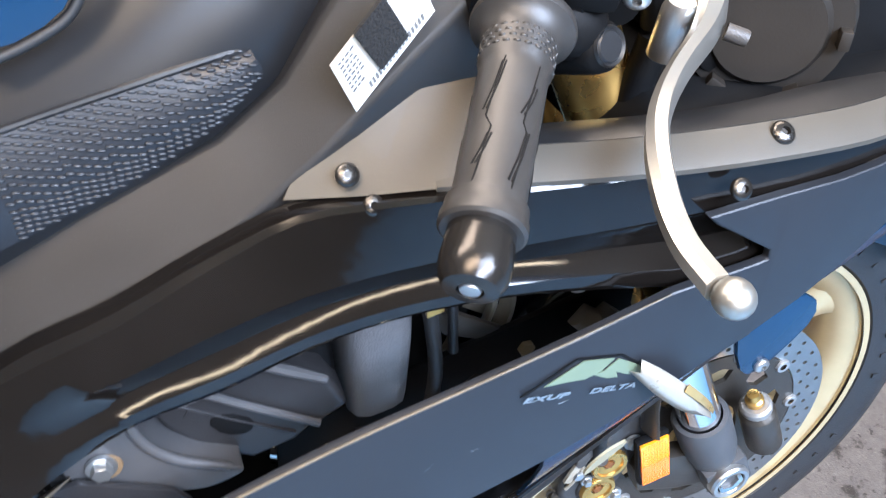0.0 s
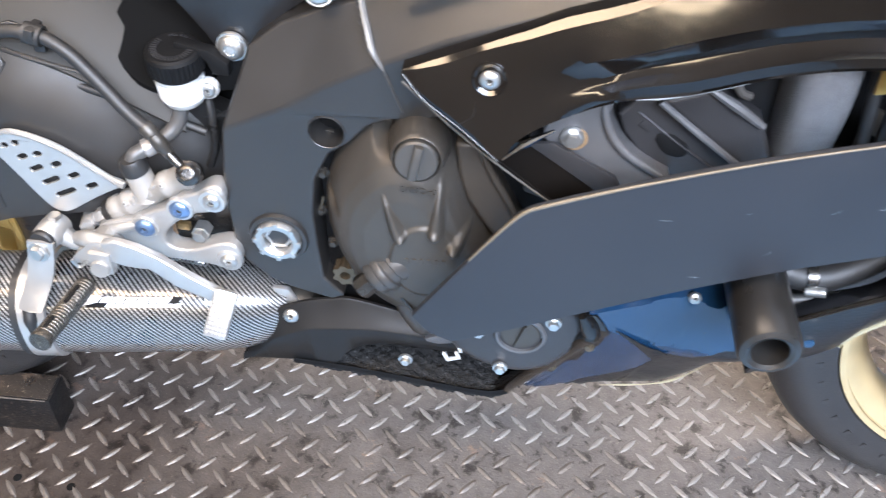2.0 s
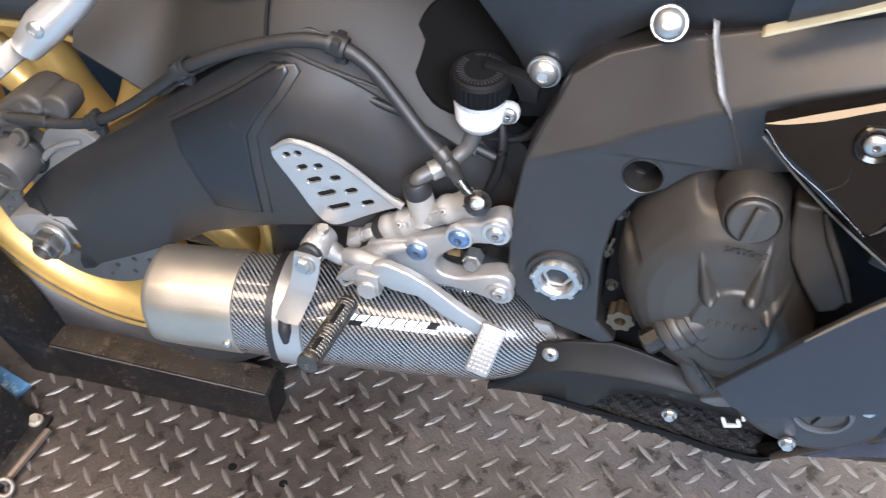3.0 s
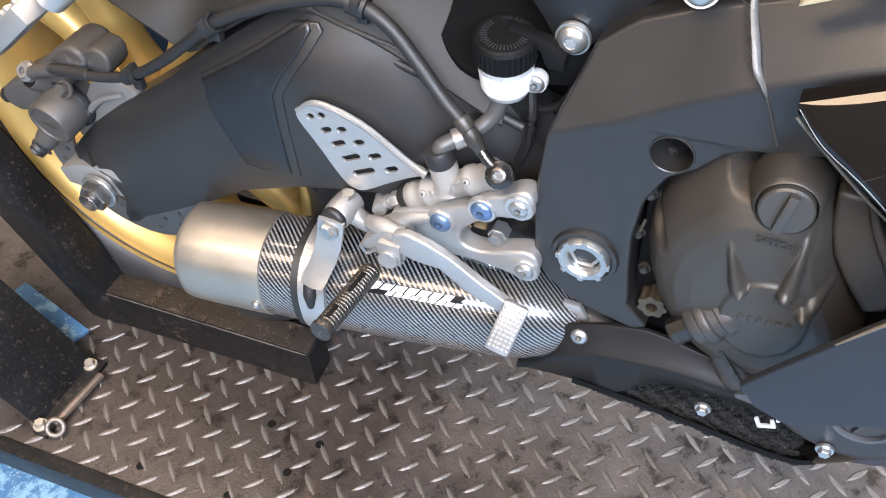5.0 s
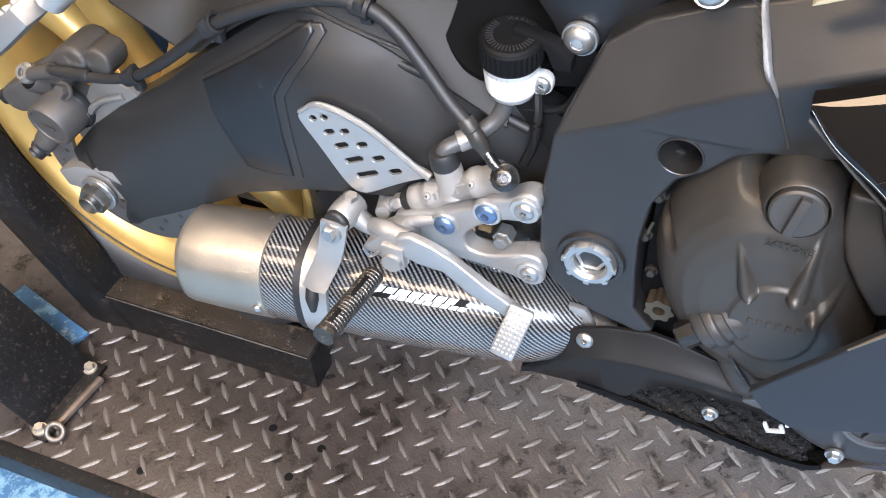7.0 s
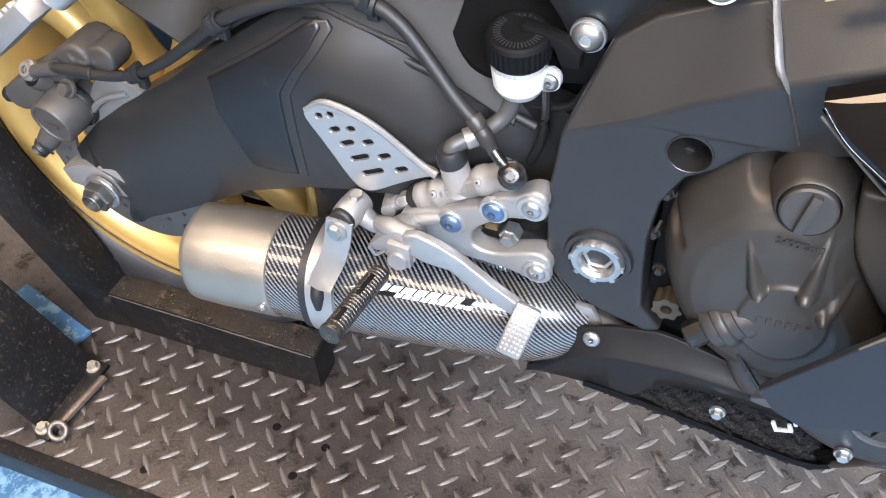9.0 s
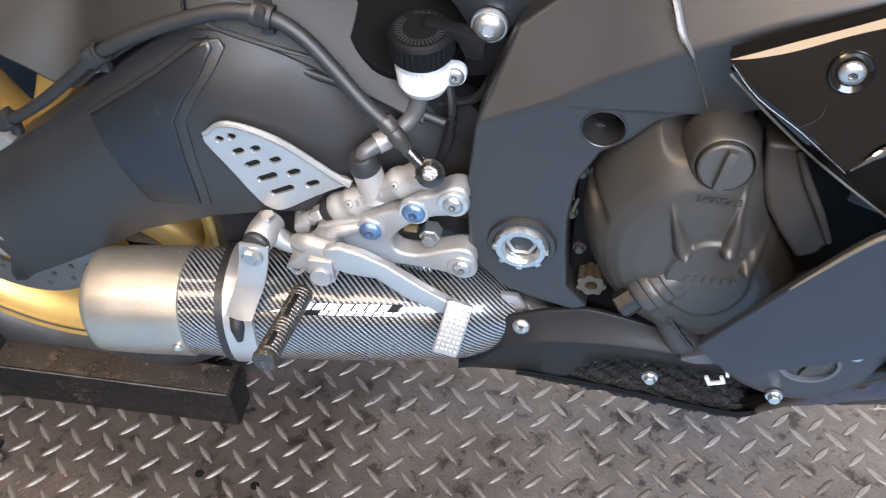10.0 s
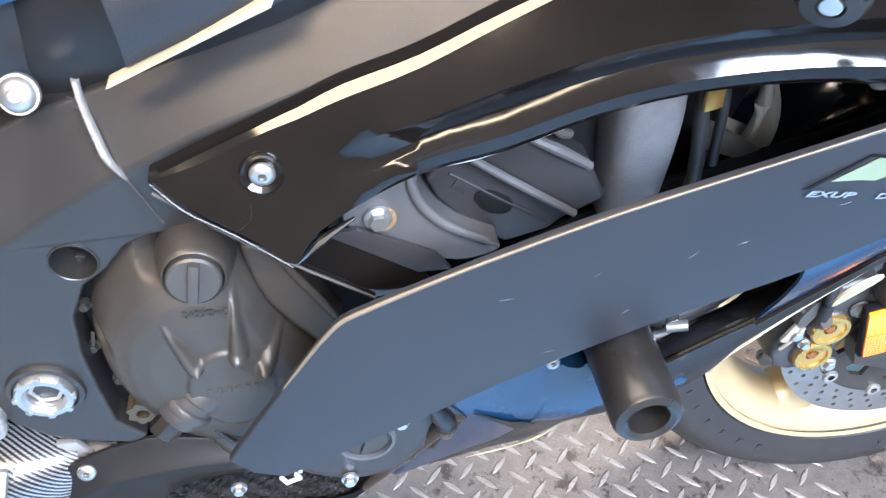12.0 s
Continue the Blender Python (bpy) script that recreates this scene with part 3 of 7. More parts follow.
# gloss upper fairing side: rows run along the bike from tail tip to cockpit
# stations: x, top edge, foot of the top facet, crease, lower edge, outer face
FX = [(0.671, 0.6535, 0.6530, 0.6525, 0.6510, -0.181), (0.684, 0.6590, 0.6545, 0.6510, 0.6395, -0.184), (0.705, 0.668, 0.6605, 0.652, 0.6270, -0.186), (0.730, 0.680, 0.6735, 0.658, 0.6125, -0.188), (0.750, 0.689, 0.6810, 0.662, 0.5985, -0.189), (0.762, 0.694, 0.6850, 0.666, 0.6150, -0.189), (0.787, 0.706, 0.6950, 0.674, 0.6320, -0.189), (0.830, 0.724, 0.7140, 0.690, 0.6500, -0.190), (0.880, 0.750, 0.7415, 0.711, 0.662, -0.192), (0.930, 0.774, 0.7680, 0.729, 0.684, -0.196), (0.980, 0.784, 0.7790, 0.743, 0.702, -0.205), (1.040, 0.790, 0.7860, 0.755, 0.714, -0.218), (1.100, 0.794, 0.7900, 0.763, 0.714, -0.228), (1.160, 0.799, 0.7950, 0.770, 0.709, -0.235), (1.220, 0.803, 0.7990, 0.778, 0.712, -0.237), (1.290, 0.806, 0.8020, 0.788, 0.720, -0.230)]
rows = []
for x, zt, zf, zr, zl, y in FX:
    k = ramp01((x - 0.765) / 0.09)
    f = 1 - ramp01((x - 0.88) / 0.12)
    g = min(1.0, (zt - zl) / 0.05)
    zf = zt - 0.52 * (zt - zf)
    yr = y - 0.0045 * k
    yf = yr + (0.10 + 0.22 * f) * (zf - zr)
    yt = yf + (0.75 + 0.25 * f) * (zt - zf)
    zv, zp = zr - 0.42 * (zr - zl), zl + 0.30 * (zr - zl)
    flat = lambda z: y - 0.30 * (zr - z)
    low = [(b * k + flat(z) * (1 - k), z) for b, z in ((yr + 0.0022, zr - 0.0040 * g), (y + 0.0040, zv), (y + 0.0015, 0.5 * (zv + zp)), (y - 0.0025, zp), (y - 0.0030, 0.45 * zp + 0.55 * zl))]
    low += [((y - 0.001) * k + (flat(zl) + 0.0005) * (1 - k), zl + 0.0022 * g), ((y + 0.002) * k + (flat(zl) + 0.003) * (1 - k), zl), (y + 0.014, zl - 0.002)]
    rows.append([(x, b, z) for b, z in [(yt + 0.010, zt + 0.0005), (yt, zt), (yf, zf), (0.5 * (yf + yr), 0.5 * (zf + zr)), (yr, zr)] + low])


side_fairing = part("upper_side_fairing", sheet(dense(rows), 0.003), GLOSS, bike, "gloss black upper side fairing with scuffed torn edge", 24)
part("upper_side_fairing", sheet([[(x, -y, z) for x, y, z in r] for r in dense(rows, 2)], 0.003, (0, -1, 0)), GLOSS, bike, "", 55)
part("torn_edge", tube([(0.842, -0.1880, 0.6525), (0.860, -0.1885, 0.6560), (0.880, -0.1890, 0.6620), (0.900, -0.1900, 0.6700), (0.918, -0.1915, 0.6780)], [0.0004, 0.0010, 0.0007, 0.0009, 0.0004], 6, 5), GREYDECAL, side_fairing, "pale torn plastic edge")
part("edge_trim", tube([(0.672, -0.1830, 0.651), (0.690, -0.1905, 0.6345), (0.718, -0.1985, 0.619), (0.749, -0.2080, 0.5990)], [0.0007, 0.0011, 0.0011, 0.0008], 12, 6), GLOSS, side_fairing)
strip = part("lower_strip", prism([(0.671, 0.648), (0.690, 0.638), (0.720, 0.622), (0.749, 0.602), (0.768, 0.602), (0.829, 0.564), (0.846, 0.545), (0.80, 0.540), (0.748, 0.579), (0.709, 0.611)], -0.183, -0.178, 0.0015), GLOSS, side_fairing, "gloss black lower duct strip")
part("strip_edge", tube([(0.672, -0.1835, 0.645), (0.709, -0.1845, 0.611), (0.748, -0.1845, 0.579), (0.80, -0.184, 0.541)], 0.0010, 8, 5), mat("grey_edge_plastic", (0.06, 0.055, 0.047), 0.4, 0, 0.2, 60), strip, "lighter grey edge of the strip")
part("duct_insert", prism([(0.770, 0.601), (0.790, 0.604), (0.842, 0.577), (0.852, 0.562), (0.829, 0.562)], -0.1845, -0.180, 0.001), HEADDARK, strip)
# chrome tube stands for the white highlight on this black edge
part("edge_glint", tube([(0.752, -0.2060, 0.5995), (0.768, -0.2000, 0.6125), (0.789, -0.1935, 0.6225)], [0.0008, 0.0036, 0.0010], 8, 5), CHROME, side_fairing, "chrome tube painting the white glint on the folded edge")
part("screw_well", lathe([(0.0085, 0.0004), (0.0118, 0.0022), (0.0128, 0.0014), (0.0132, -0.004)], (0.737, -0.1890, 0.658), (0, -1, 0.28), n=36), GLOSS, side_fairing, "countersunk screw well")
part("hairline_scratch", tube([(0.728, -0.1940, 0.640), (0.727, -0.1970, 0.630), (0.716, -0.1990, 0.6215)], 0.00017, 5, 4), FRAME, side_fairing, "fine pale scratch")
button_screw(side_fairing, (0.737, -0.1905, 0.658), r=0.0078, label="domed steel fairing screw")
button_screw(side_fairing, (0.968, -0.198, 0.780), (0, -0.8, 0.5), r=0.006, material=DARKSTEEL)
button_screw(side_fairing, (1.158, -0.250, 0.789), (0, -0.8, 0.5), r=0.0065, material=DARKSTEEL)

# matt blade panel
BL = [(1.142, 0.773), (1.150, 0.766), (1.193, 0.740), (1.194, 0.733), (1.186, 0.731), (1.132, 0.722), (1.04, 0.689), (0.94, 0.651), (0.86, 0.618), (0.808, 0.5955), (0.790, 0.5872), (0.782, 0.5835), (0.775, 0.579), (0.769, 0.573), (0.764, 0.566), (0.745, 0.537), (0.713, 0.486), (0.690, 0.448), (0.705, 0.430), (0.726, 0.421), (0.77, 0.443), (0.846, 0.484), (0.915, 0.521), (0.982, 0.557), (1.073, 0.600), (1.13, 0.630), (1.20, 0.672), (1.272, 0.720), (1.35, 0.775), (1.35, 0.80), (1.258, 0.785), (1.19, 0.779)]


def blade(s):
    bm = bmesh.new()
    bm.faces.new([bm.verts.new((x, 0, z)) for x, z in BL])
    for c in np.arange(0.72, 1.34, 0.03):
        bmesh.ops.bisect_plane(bm, geom=bm.verts[:] + bm.edges[:] + bm.faces[:], plane_co=(c, 0, 0), plane_no=(1, 0, 0))
    for v in bm.verts:
        q = min(1.0, max(0.0, (v.co.x - 0.88) / 0.22))
        v.co.y = s * (-0.239 - 0.011 * q * q * (3 - 2 * q) + 0.5 * max(0.0, v.co.x - 1.22) ** 1.5)
    g = bmesh.ops.extrude_face_region(bm, geom=list(bm.faces))
    bmesh.ops.translate(bm, verts=[v for v in g["geom"] if isinstance(v, bmesh.types.BMVert)], vec=(0, s * 0.007, 0))
    bmesh.ops.recalc_face_normals(bm, faces=bm.faces)
    bevel_sharp(bm, 0.0026, 3, 50)
    return bm


mid = part("mid_side_fairing", blade(1), BLADE, bike, "matt grey-black mid side fairing blade", 30)
part("mid_side_fairing", blade(-1), BLADE, bike, "", 30)
# tan tube paints the warm light that the rounded edge catches
part("lit_rim", tube([(0.735, -0.2385, 0.5215), (0.752, -0.2385, 0.5480), (0.764, -0.2388, 0.5660), (0.775, -0.2390, 0.5790), (0.790, -0.2390, 0.5872), (0.820, -0.2390, 0.6010), (0.860, -0.2390, 0.6180), (0.940, -0.2415, 0.6510), (1.040, -0.2475, 0.6890), (1.130, -0.2500, 0.7215)], [0.0008, 0.0014, 0.0016, 0.0017, 0.0017, 0.0015, 0.0012, 0.0010, 0.0009, 0.0006], 10, 6), mat("tan_edge_light", (0.085, 0.070, 0.050), 0.38, 0.0, 0.3, 60), mid, "tan line painting the warm light caught on the upper edge")
for x, z, dx, dz in ((1.014, 0.622, 0.010, 0.004), (1.068, 0.650, 0.007, 0.002), (0.986, 0.612, 0.006, 0.006), (0.905, 0.532, 0.008, 0.001), (0.952, 0.565, 0.005, 0.004), (0.872, 0.585, 0.009, 0.001), (0.93, 0.60, 0.004, 0.003)):
    yb = -0.2392 - 0.011 * ramp01((x - 0.88) / 0.22)
    part("paint_nick", tube([(x, yb, z), (x + 0.5 * dx, yb - 0.0001, z + 0.4 * dz), (x + dx, yb - 0.0002, z + dz)], [0.00006, 0.00016, 0.00006], 5, 3), PALETEXT, mid)
# returned lower front of the blade
CH = [(x, a, 0.45 * a + 0.55 * (0.775 * x - 0.3325), 0.775 * x - 0.3325) for x, a in ((1.073, 0.600), (1.10, 0.613), (1.13, 0.629), (1.17, 0.653), (1.22, 0.684), (1.272, 0.719), (1.33, 0.760))]
# navy here paints the blue floor mirrored in the returned edge
chin = part("fairing_chin", sheet(dense([[(x, -0.2405, a), (x + 0.001, -0.2365, 0.5 * (a + b)), (x + 0.002, -0.226, b), (x + 0.004, -0.205, c + 0.001)] for x, a, b, c in CH]), 0.003), NAVY, bike, "returned lower edge of the fairing, blue floor reflection put into its colour", 50)
part("chin_edge", tube([(x + 0.004, -0.205, c) for x, a, b, c in CH], 0.003, 8, 4), GLOSS, chin)
pe, pn = Vector((0.76, 0.0, 0.65)), Vector((0, -0.914, -0.405))
pv = pe.cross(pn).normalized()
pbm = bmesh.new()
pbm.faces.new([pbm.verts.new(Vector((1.136, -0.2205, 0.540)) + pe * (0.020 * math.cos(a)) + pv * (0.0085 * math.sin(a) + 0.002 * math.cos(2 * a))) for a in np.linspace(0, 2 * math.pi, 24, endpoint=False)])
g = bmesh.ops.extrude_face_region(pbm, geom=list(pbm.faces))
bmesh.ops.translate(pbm, verts=[v for v in g["geom"] if isinstance(v, bmesh.types.BMVert)], vec=-pn * 0.002)
part("worn_patch", pbm, CREAM, chin, "pale worn patch of bare plastic")

# decal on the blade: a pale green flash, a silver flash that curls off, two lines of lettering


def decal(name, pts, y, material, parent, label="", th=0.0006):
    return part(name, prism(pts, y, y + th, 0.0), material, parent, label)


decal("decal_ground", [(1.041, 0.6650), (1.075, 0.6868), (1.106, 0.6818), (1.123, 0.6685), (1.121, 0.6675), (1.105, 0.6803), (1.0752, 0.6852), (1.0445, 0.6648)], -0.2505, INNER, mid, "thin dark outline of the decal")
decal("decal_flash", [(1.056, 0.6695), (1.080, 0.6838), (1.101, 0.6800), (1.093, 0.6715), (1.083, 0.6678), (1.073, 0.6690)], -0.2508, LIME, mid, "pale green shape on the decal")
decal("decal_flash", [(1.088, 0.6700), (1.0955, 0.6712), (1.104, 0.6788), (1.120, 0.6690), (1.1235, 0.6620), (1.113, 0.6630), (1.104, 0.6680), (1.106, 0.6630), (1.0985, 0.6640)], -0.2508, LIME, mid)
for txt, w0, z0, wide in (("EXUP", 1.0420, 0.6605, 1.62), ("DELTA", 1.0870, 0.6545, 1.42)):
    cu = bpy.data.curves.new("decal_lettering", "FONT")
    cu.body, cu.size, cu.extrude, cu.shear, cu.offset = txt, 0.0078, 0.0002, 0.30, 0.00018
    me = bpy.data.meshes.new_from_object(bpy.data.objects.new("tmp", cu))
    me.materials.append(PALETEXT)
    ob = new("decal_lettering", me)
    ob.matrix_world = Matrix.Translation((w0, -0.2512, z0)) @ Euler((radians(90), 0, 0)).to_matrix().to_4x4() @ Matrix.Rotation(radians(-7.5), 4, "Z") @ Matrix.Diagonal((wide, 0.72, 1, 1))
    ob.parent = mid
# curled silver foil: a leaf that peels away from the panel
leaf = []
for i in range(9):
    t = i / 8
    c = Vector((1.116 + 0.070 * t, -0.2525 - 0.012 * math.sin(math.pi * t) + 0.002 * t, 0.671 - 0.052 * t - 0.014 * t * t))
    wd = 0.0078 * (0.25 + math.sin(math.pi * min(1, 0.1 + 0.85 * t)) ** 0.7) * (1 - 0.35 * t)
    d = Vector((0.62, 0.0, 0.78))
    leaf.append([c - d * wd, c + Vector((0.001, -0.005, -0.002)), c + d * wd])
part("curled_foil", sheet(dense(leaf, 2), 0.0006), SILVERFOIL, mid, "silver decal foil curling off the panel", 70)

gilt = [[c[1].lerp(c[2], 0.55) + Vector((0.001, -0.0012, 0.0)), c[2] + Vector((0.002, -0.002, 0.001))] for c in [[Vector(p) for p in row] for row in leaf[3:]]]
part("foil_underside", sheet(dense(gilt, 2), 0.0005), mat("gilt_foil", (0.42, 0.30, 0.12), 0.3, 0.6, 0.2, 60), mid, "gold brown underside of the curled foil", 70)

# crash slider
sl = (0.969, -0.284, 0.505)
sdir = (0.0, -1, 0.02)
slider = part("crash_slider", lathe([(0.0, -0.05), (0.0145, -0.05), (0.0145, -0.001), (0.018, 0.001), (0.0225, -0.001), (0.0245, -0.005), (0.025, -0.10), (0.022, -0.104), (0.0, -0.104)], sl, sdir, 40), mat("black_nylon", (0.012, 0.0115, 0.011), 0.30, 0.0, 0.2, 60, 0.08, 600), bike, "black nylon crash bobbin with hollow end")
part("slider_mount", lathe([(0.010, 0), (0.012, -0.04), (0.012, -0.10)], (0.969, -0.19, 0.503), sdir, 20), STEEL, slider)
part("bore", lathe([(0, 0), (0.0144, 0)], (0.969, -0.24, 0.5045), sdir, 24), INNER, slider)

# belly pan
BP = [(0.850, 0.440, 0.408, 0.222), (0.866, 0.448, 0.408, 0.230), (0.89, 0.460, 0.402, 0.242), (0.919, 0.473, 0.397, 0.254), (0.96, 0.465, 0.395, 0.270), (0.985, 0.458, 0.397, 0.305), (1.006, 0.455, 0.400, 0.350)]
BELLY_SWEEP = [(0, 0.008), (0.14, -0.006), (0.35, 0.010), (0.53, 0.028), (0.8, 0.052), (1.0, 0.070)]
prow = []
for x, a, b, c in BP:
    k = max(0.0, (x - 1.0) / 0.11)
    g = max(0.0, 1 - (x - 0.85) / 0.14)
    prow.append([(x - g * along(BELLY_SWEEP, (a - z) / (a - c)), y, z) for y, z in ((-0.17 + 0.02 * k, a + 0.004), (-0.200 + 0.03 * k, a - 0.004), (-0.197 + 0.03 * k, 0.5 * (a + b)), (-0.195 + 0.03 * k, b), (-0.186 + 0.03 * k, b - 0.018), (-0.160 + 0.03 * k, 0.5 * b + 0.5 * c), (-0.128 + 0.02 * k, c), (-0.08, c - 0.03), (0.0, c - 0.045))])
belly_rows = dense(prow)
# line where the blue ends and the scuffed keel with its painted deck reflection begins
BLUE_END = [(0.80, 0.225), (0.850, 0.255), (0.861, 0.273), (0.897, 0.306), (0.911, 0.328), (0.917, 0.350), (0.922, 0.384), (0.946, 0.380), (0.968, 0.403), (1.006, 0.417)]


def split_row(row, line, n=12):
    """A row cut where it sinks below a line of x and z: the upper and the lower run, n points each."""
    fine = []
    for p, q in zip(row, row[1:]):
        fine += [Vector(p).lerp(Vector(q), k / 12) for k in range(12)]
    fine.append(Vector(row[-1]))
    cut = next((i for i, p in enumerate(fine) if i > 4 and p.z < along(line, p.x)), len(fine) // 2)
    take = lambda run: [run[round(k * (len(run) - 1) / (n - 1))] for k in range(n)]
    return take(fine[:cut + 1]), take(fine[cut:])


halves = [split_row(r, BLUE_END) for r in dense(prow, 14)]
belly = part("belly_pan", sheet([u for u, l in halves], 0.003, (0, 1, 0.3)), NAVY, bike, "glossy navy belly pan with scraped lower lip", 50)
# dark tone holds both the scuffs and the deck mirrored in the flank
SCUFF_REFLECT = mat("scuffed_dark_reflection", (0.0065, 0.0070, 0.0085), 0.36, 0.0, 0.4, 30, 0.2, 300, 0.12, spots=(0.045, 0.042, 0.038), spot_scale=70, spot_at=0.62, spec=0.3)
part("belly_keel", sheet([l for u, l in halves], 0.003, (0, 1, 0.3)), SCUFF_REFLECT, belly, "dark underside of the belly pan, scuffs and deck reflection in its colour", 50)
near = [Vector(p) for u, l in halves for p in u + l]


def on_belly(x, z):
    q = min(near, key=lambda v: (v.x - x) ** 2 + (v.z - z) ** 2)
    return (x, q.y - 0.0022, z)


part("scuffed_tongue", sheet(dense([[on_belly(*a), on_belly(0.5 * (a[0] + b[0]), 0.5 * (a[1] + b[1])), on_belly(*b)] for a, b in (((0.872, 0.4155), (0.872, 0.4140)), ((0.890, 0.4050), (0.889, 0.3980)), ((0.905, 0.3970), (0.903, 0.3800)), ((0.915, 0.3905), (0.914, 0.3640)), ((0.924, 0.3860), (0.921, 0.3520)))], 4), 0.001), SCUFF_REFLECT, belly, "dark tongue between the blue fields, scuffs and reflection in its colour", 60)
flange = []
for i in range(15):
    z = 0.436 - 0.0135 * i
    x0 = along(sorted((p[2], p[0]) for p in prow[0][1:7]), z)
    w = 0.004 + 0.014 * math.sin(math.pi * (i + 1) / 16)
    flange.append([on_belly(x0 - 0.002, z), on_belly(x0 + 0.4 * w, z), on_belly(x0 + 0.9 * w, z), Vector(on_belly(x0 + w, z)) + Vector((0, 0.0016, 0))])
rim = part("rear_flange", sheet([[Vector(p) for p in r] for r in flange], 0.001), GLOSS, belly, "gloss black flange round the crankcase cover", 60)
for i in (4, 9):
    hex_bolt(rim, Vector(flange[i][1]) + Vector((0, -0.001, 0)), (-0.3, -0.9, 0), r=0.0036, h=0.004, material=NUTM)
# dark front strip of the keel under the window of the fairing
KF = [(1.003, 0.455, 0.352), (1.030, 0.472, 0.372), (1.055, 0.488, 0.390), (1.072, 0.498, 0.406), (1.080, 0.504, 0.424), (1.100, 0.519, 0.446), (1.124, 0.537, 0.470), (1.152, 0.559, 0.495), (1.189, 0.587, 0.525), (1.250, 0.635, 0.577), (1.335, 0.700, 0.650)]
front = part("keel_front", sheet(dense([[(x, -0.180, u - 0.012), (x, -0.201, u - 0.001), (x, -0.2045, u - 0.003), (x + 0.001, -0.199, 0.6 * u + 0.4 * l), (x + 0.002, -0.186, 0.25 * u + 0.75 * l), (x + 0.003, -0.175, l), (x + 0.004, -0.150, l - 0.006)] for x, u, l in KF]), 0.003, (0, 1, 0.3)), SCUFF_REFLECT, belly, "scuffed dark front strip of the belly pan", 50)
part("strip_lip", tube([(x, -0.2035, u - 0.001) for x, u, l in KF[:5]], 0.0022, 8, 5), GLOSS, front)
part("strip_scrape", tube([(x + 0.003, -0.1765, l) for x, u, l in KF[3:9]], [0.0005, 0.0020, 0.0024, 0.0022, 0.0016, 0.0006], 8, 5), CREAM, front, "pale scraped lower edge")
part("blue_patch", prism(smooth_loop([(1.030, 0.432), (1.036, 0.434), (1.042, 0.433), (1.041, 0.426), (1.033, 0.424)], 1), -0.1995, -0.193, 0.0005), NAVY, front)
# backing added behind the window, its shade painted near-black
part("window_back", prism([(0.915, 0.40), (1.02, 0.39), (1.09, 0.45), (1.20, 0.55), (1.20, 0.63), (1.0, 0.57), (0.915, 0.53)], -0.128, -0.122, 0.002), INNER, bike, "near-black backing added for the shade in the fairing window")
part("coolant_pipe", tube([(0.985, -0.165, 0.447), (1.018, -0.170, 0.453), (1.064, -0.170, 0.467), (1.092, -0.165, 0.480), (1.120, -0.150, 0.50)], 0.0052, 12, 6), mat("dull_grey_pipe", (0.045, 0.044, 0.042), 0.45, 0.3, 0.2, 40), bike, "dull grey coolant pipe")
hose = part("coolant_hose", tube([(0.985, -0.160, 0.485), (1.018, -0.168, 0.481), (1.045, -0.168, 0.486), (1.085, -0.160, 0.512), (1.12, -0.15, 0.54)], 0.0125, 16, 6), RUBBER, bike, "black coolant hose with a bright clamp")
part("hose_clamp", lathe([(0.0130, -0.005), (0.0142, -0.004), (0.0142, 0.004), (0.0130, 0.005)], (1.026, -0.1682, 0.4815), (1, 0, 0.08), 28), DARKSTEEL, hose, "steel hose clamp")
part("clamp_screw", lathe([(0, 0.008), (0.0045, 0.008), (0.0048, 0.006), (0.0048, -0.008)], (1.030, -0.183, 0.478), (0.9, -0.3, 0.3), 14), STEEL, hose)
button_screw(belly, (0.928, -0.2015, 0.472), (0, -0.95, 0.3), r=0.0055)
scrape = [r[6] for r in belly_rows]
part("lip_scrape", tube([(x, y - 0.002, z - 0.001) for x, y, z in scrape[9:16]], [0.0003, 0.0012, 0.0005, 0.0016, 0.0007, 0.0003], 6, 2), CREAM, belly, "pale scraped plastic on the lip")
for q, (dx, dz) in enumerate(((0.0, 0.012), (0.006, 0.020), (0.003, 0.030), (0.011, 0.016))):
    p = Vector(scrape[1]) + Vector((dx, -0.004, dz))
    part("edge_chip", tube([p, p + Vector((0.006, -0.001, 0.005)), p + Vector((0.009, -0.002, 0.011))], [0.0003, 0.0007, 0.0003], 5, 3), LABEL, belly)
part("belly_pan", sheet([[(x, -y, z) for x, y, z in r] for r in dense(prow, 2)], 0.003, (0, -1, 0.3)), NAVY, bike, "", 50)
edge = prow[0][:7]
part("belly_return", tube([(x - 0.006, y - 0.003 + 0.004 * (q > 4), z) for q, (x, y, z) in enumerate(prow[0][1:])], [0.004, 0.008, 0.009, 0.009, 0.009, 0.008, 0.006], 14, 6), GLOSS, belly, "gloss black rolled rear edge", 60)
# rear lower tray of the belly pan with its matt winglet
TRAY = ((0.555, 0.269, 0.245, 0.0), (0.600, 0.2675, 0.240, 0.0), (0.66, 0.262, 0.234, 0.0), (0.73, 0.254, 0.226, 0.0), (0.765, 0.248, 0.221, 0.004), (0.785, 0.244, 0.219, 0.014), (0.800, 0.240, 0.218, 0.030))
tray = part("belly_tray", sheet(dense([[(x, -0.157 + q, zt - 0.004), (x, -0.1600 + q, zt), (x, -0.1606 + q, zt - 0.003), (x, -0.152 + q, zt - 0.010), (x, -0.120, zb), (x, -0.07, zb - 0.012), (x, 0.0, zb - 0.015)] for x, zt, zb, q in TRAY]), 0.003, (0, 0.3, 1)), INNER, bike, "black belly tray", 50)
soot = []
for i in range(104):
    x = 0.575 + i * 0.00212
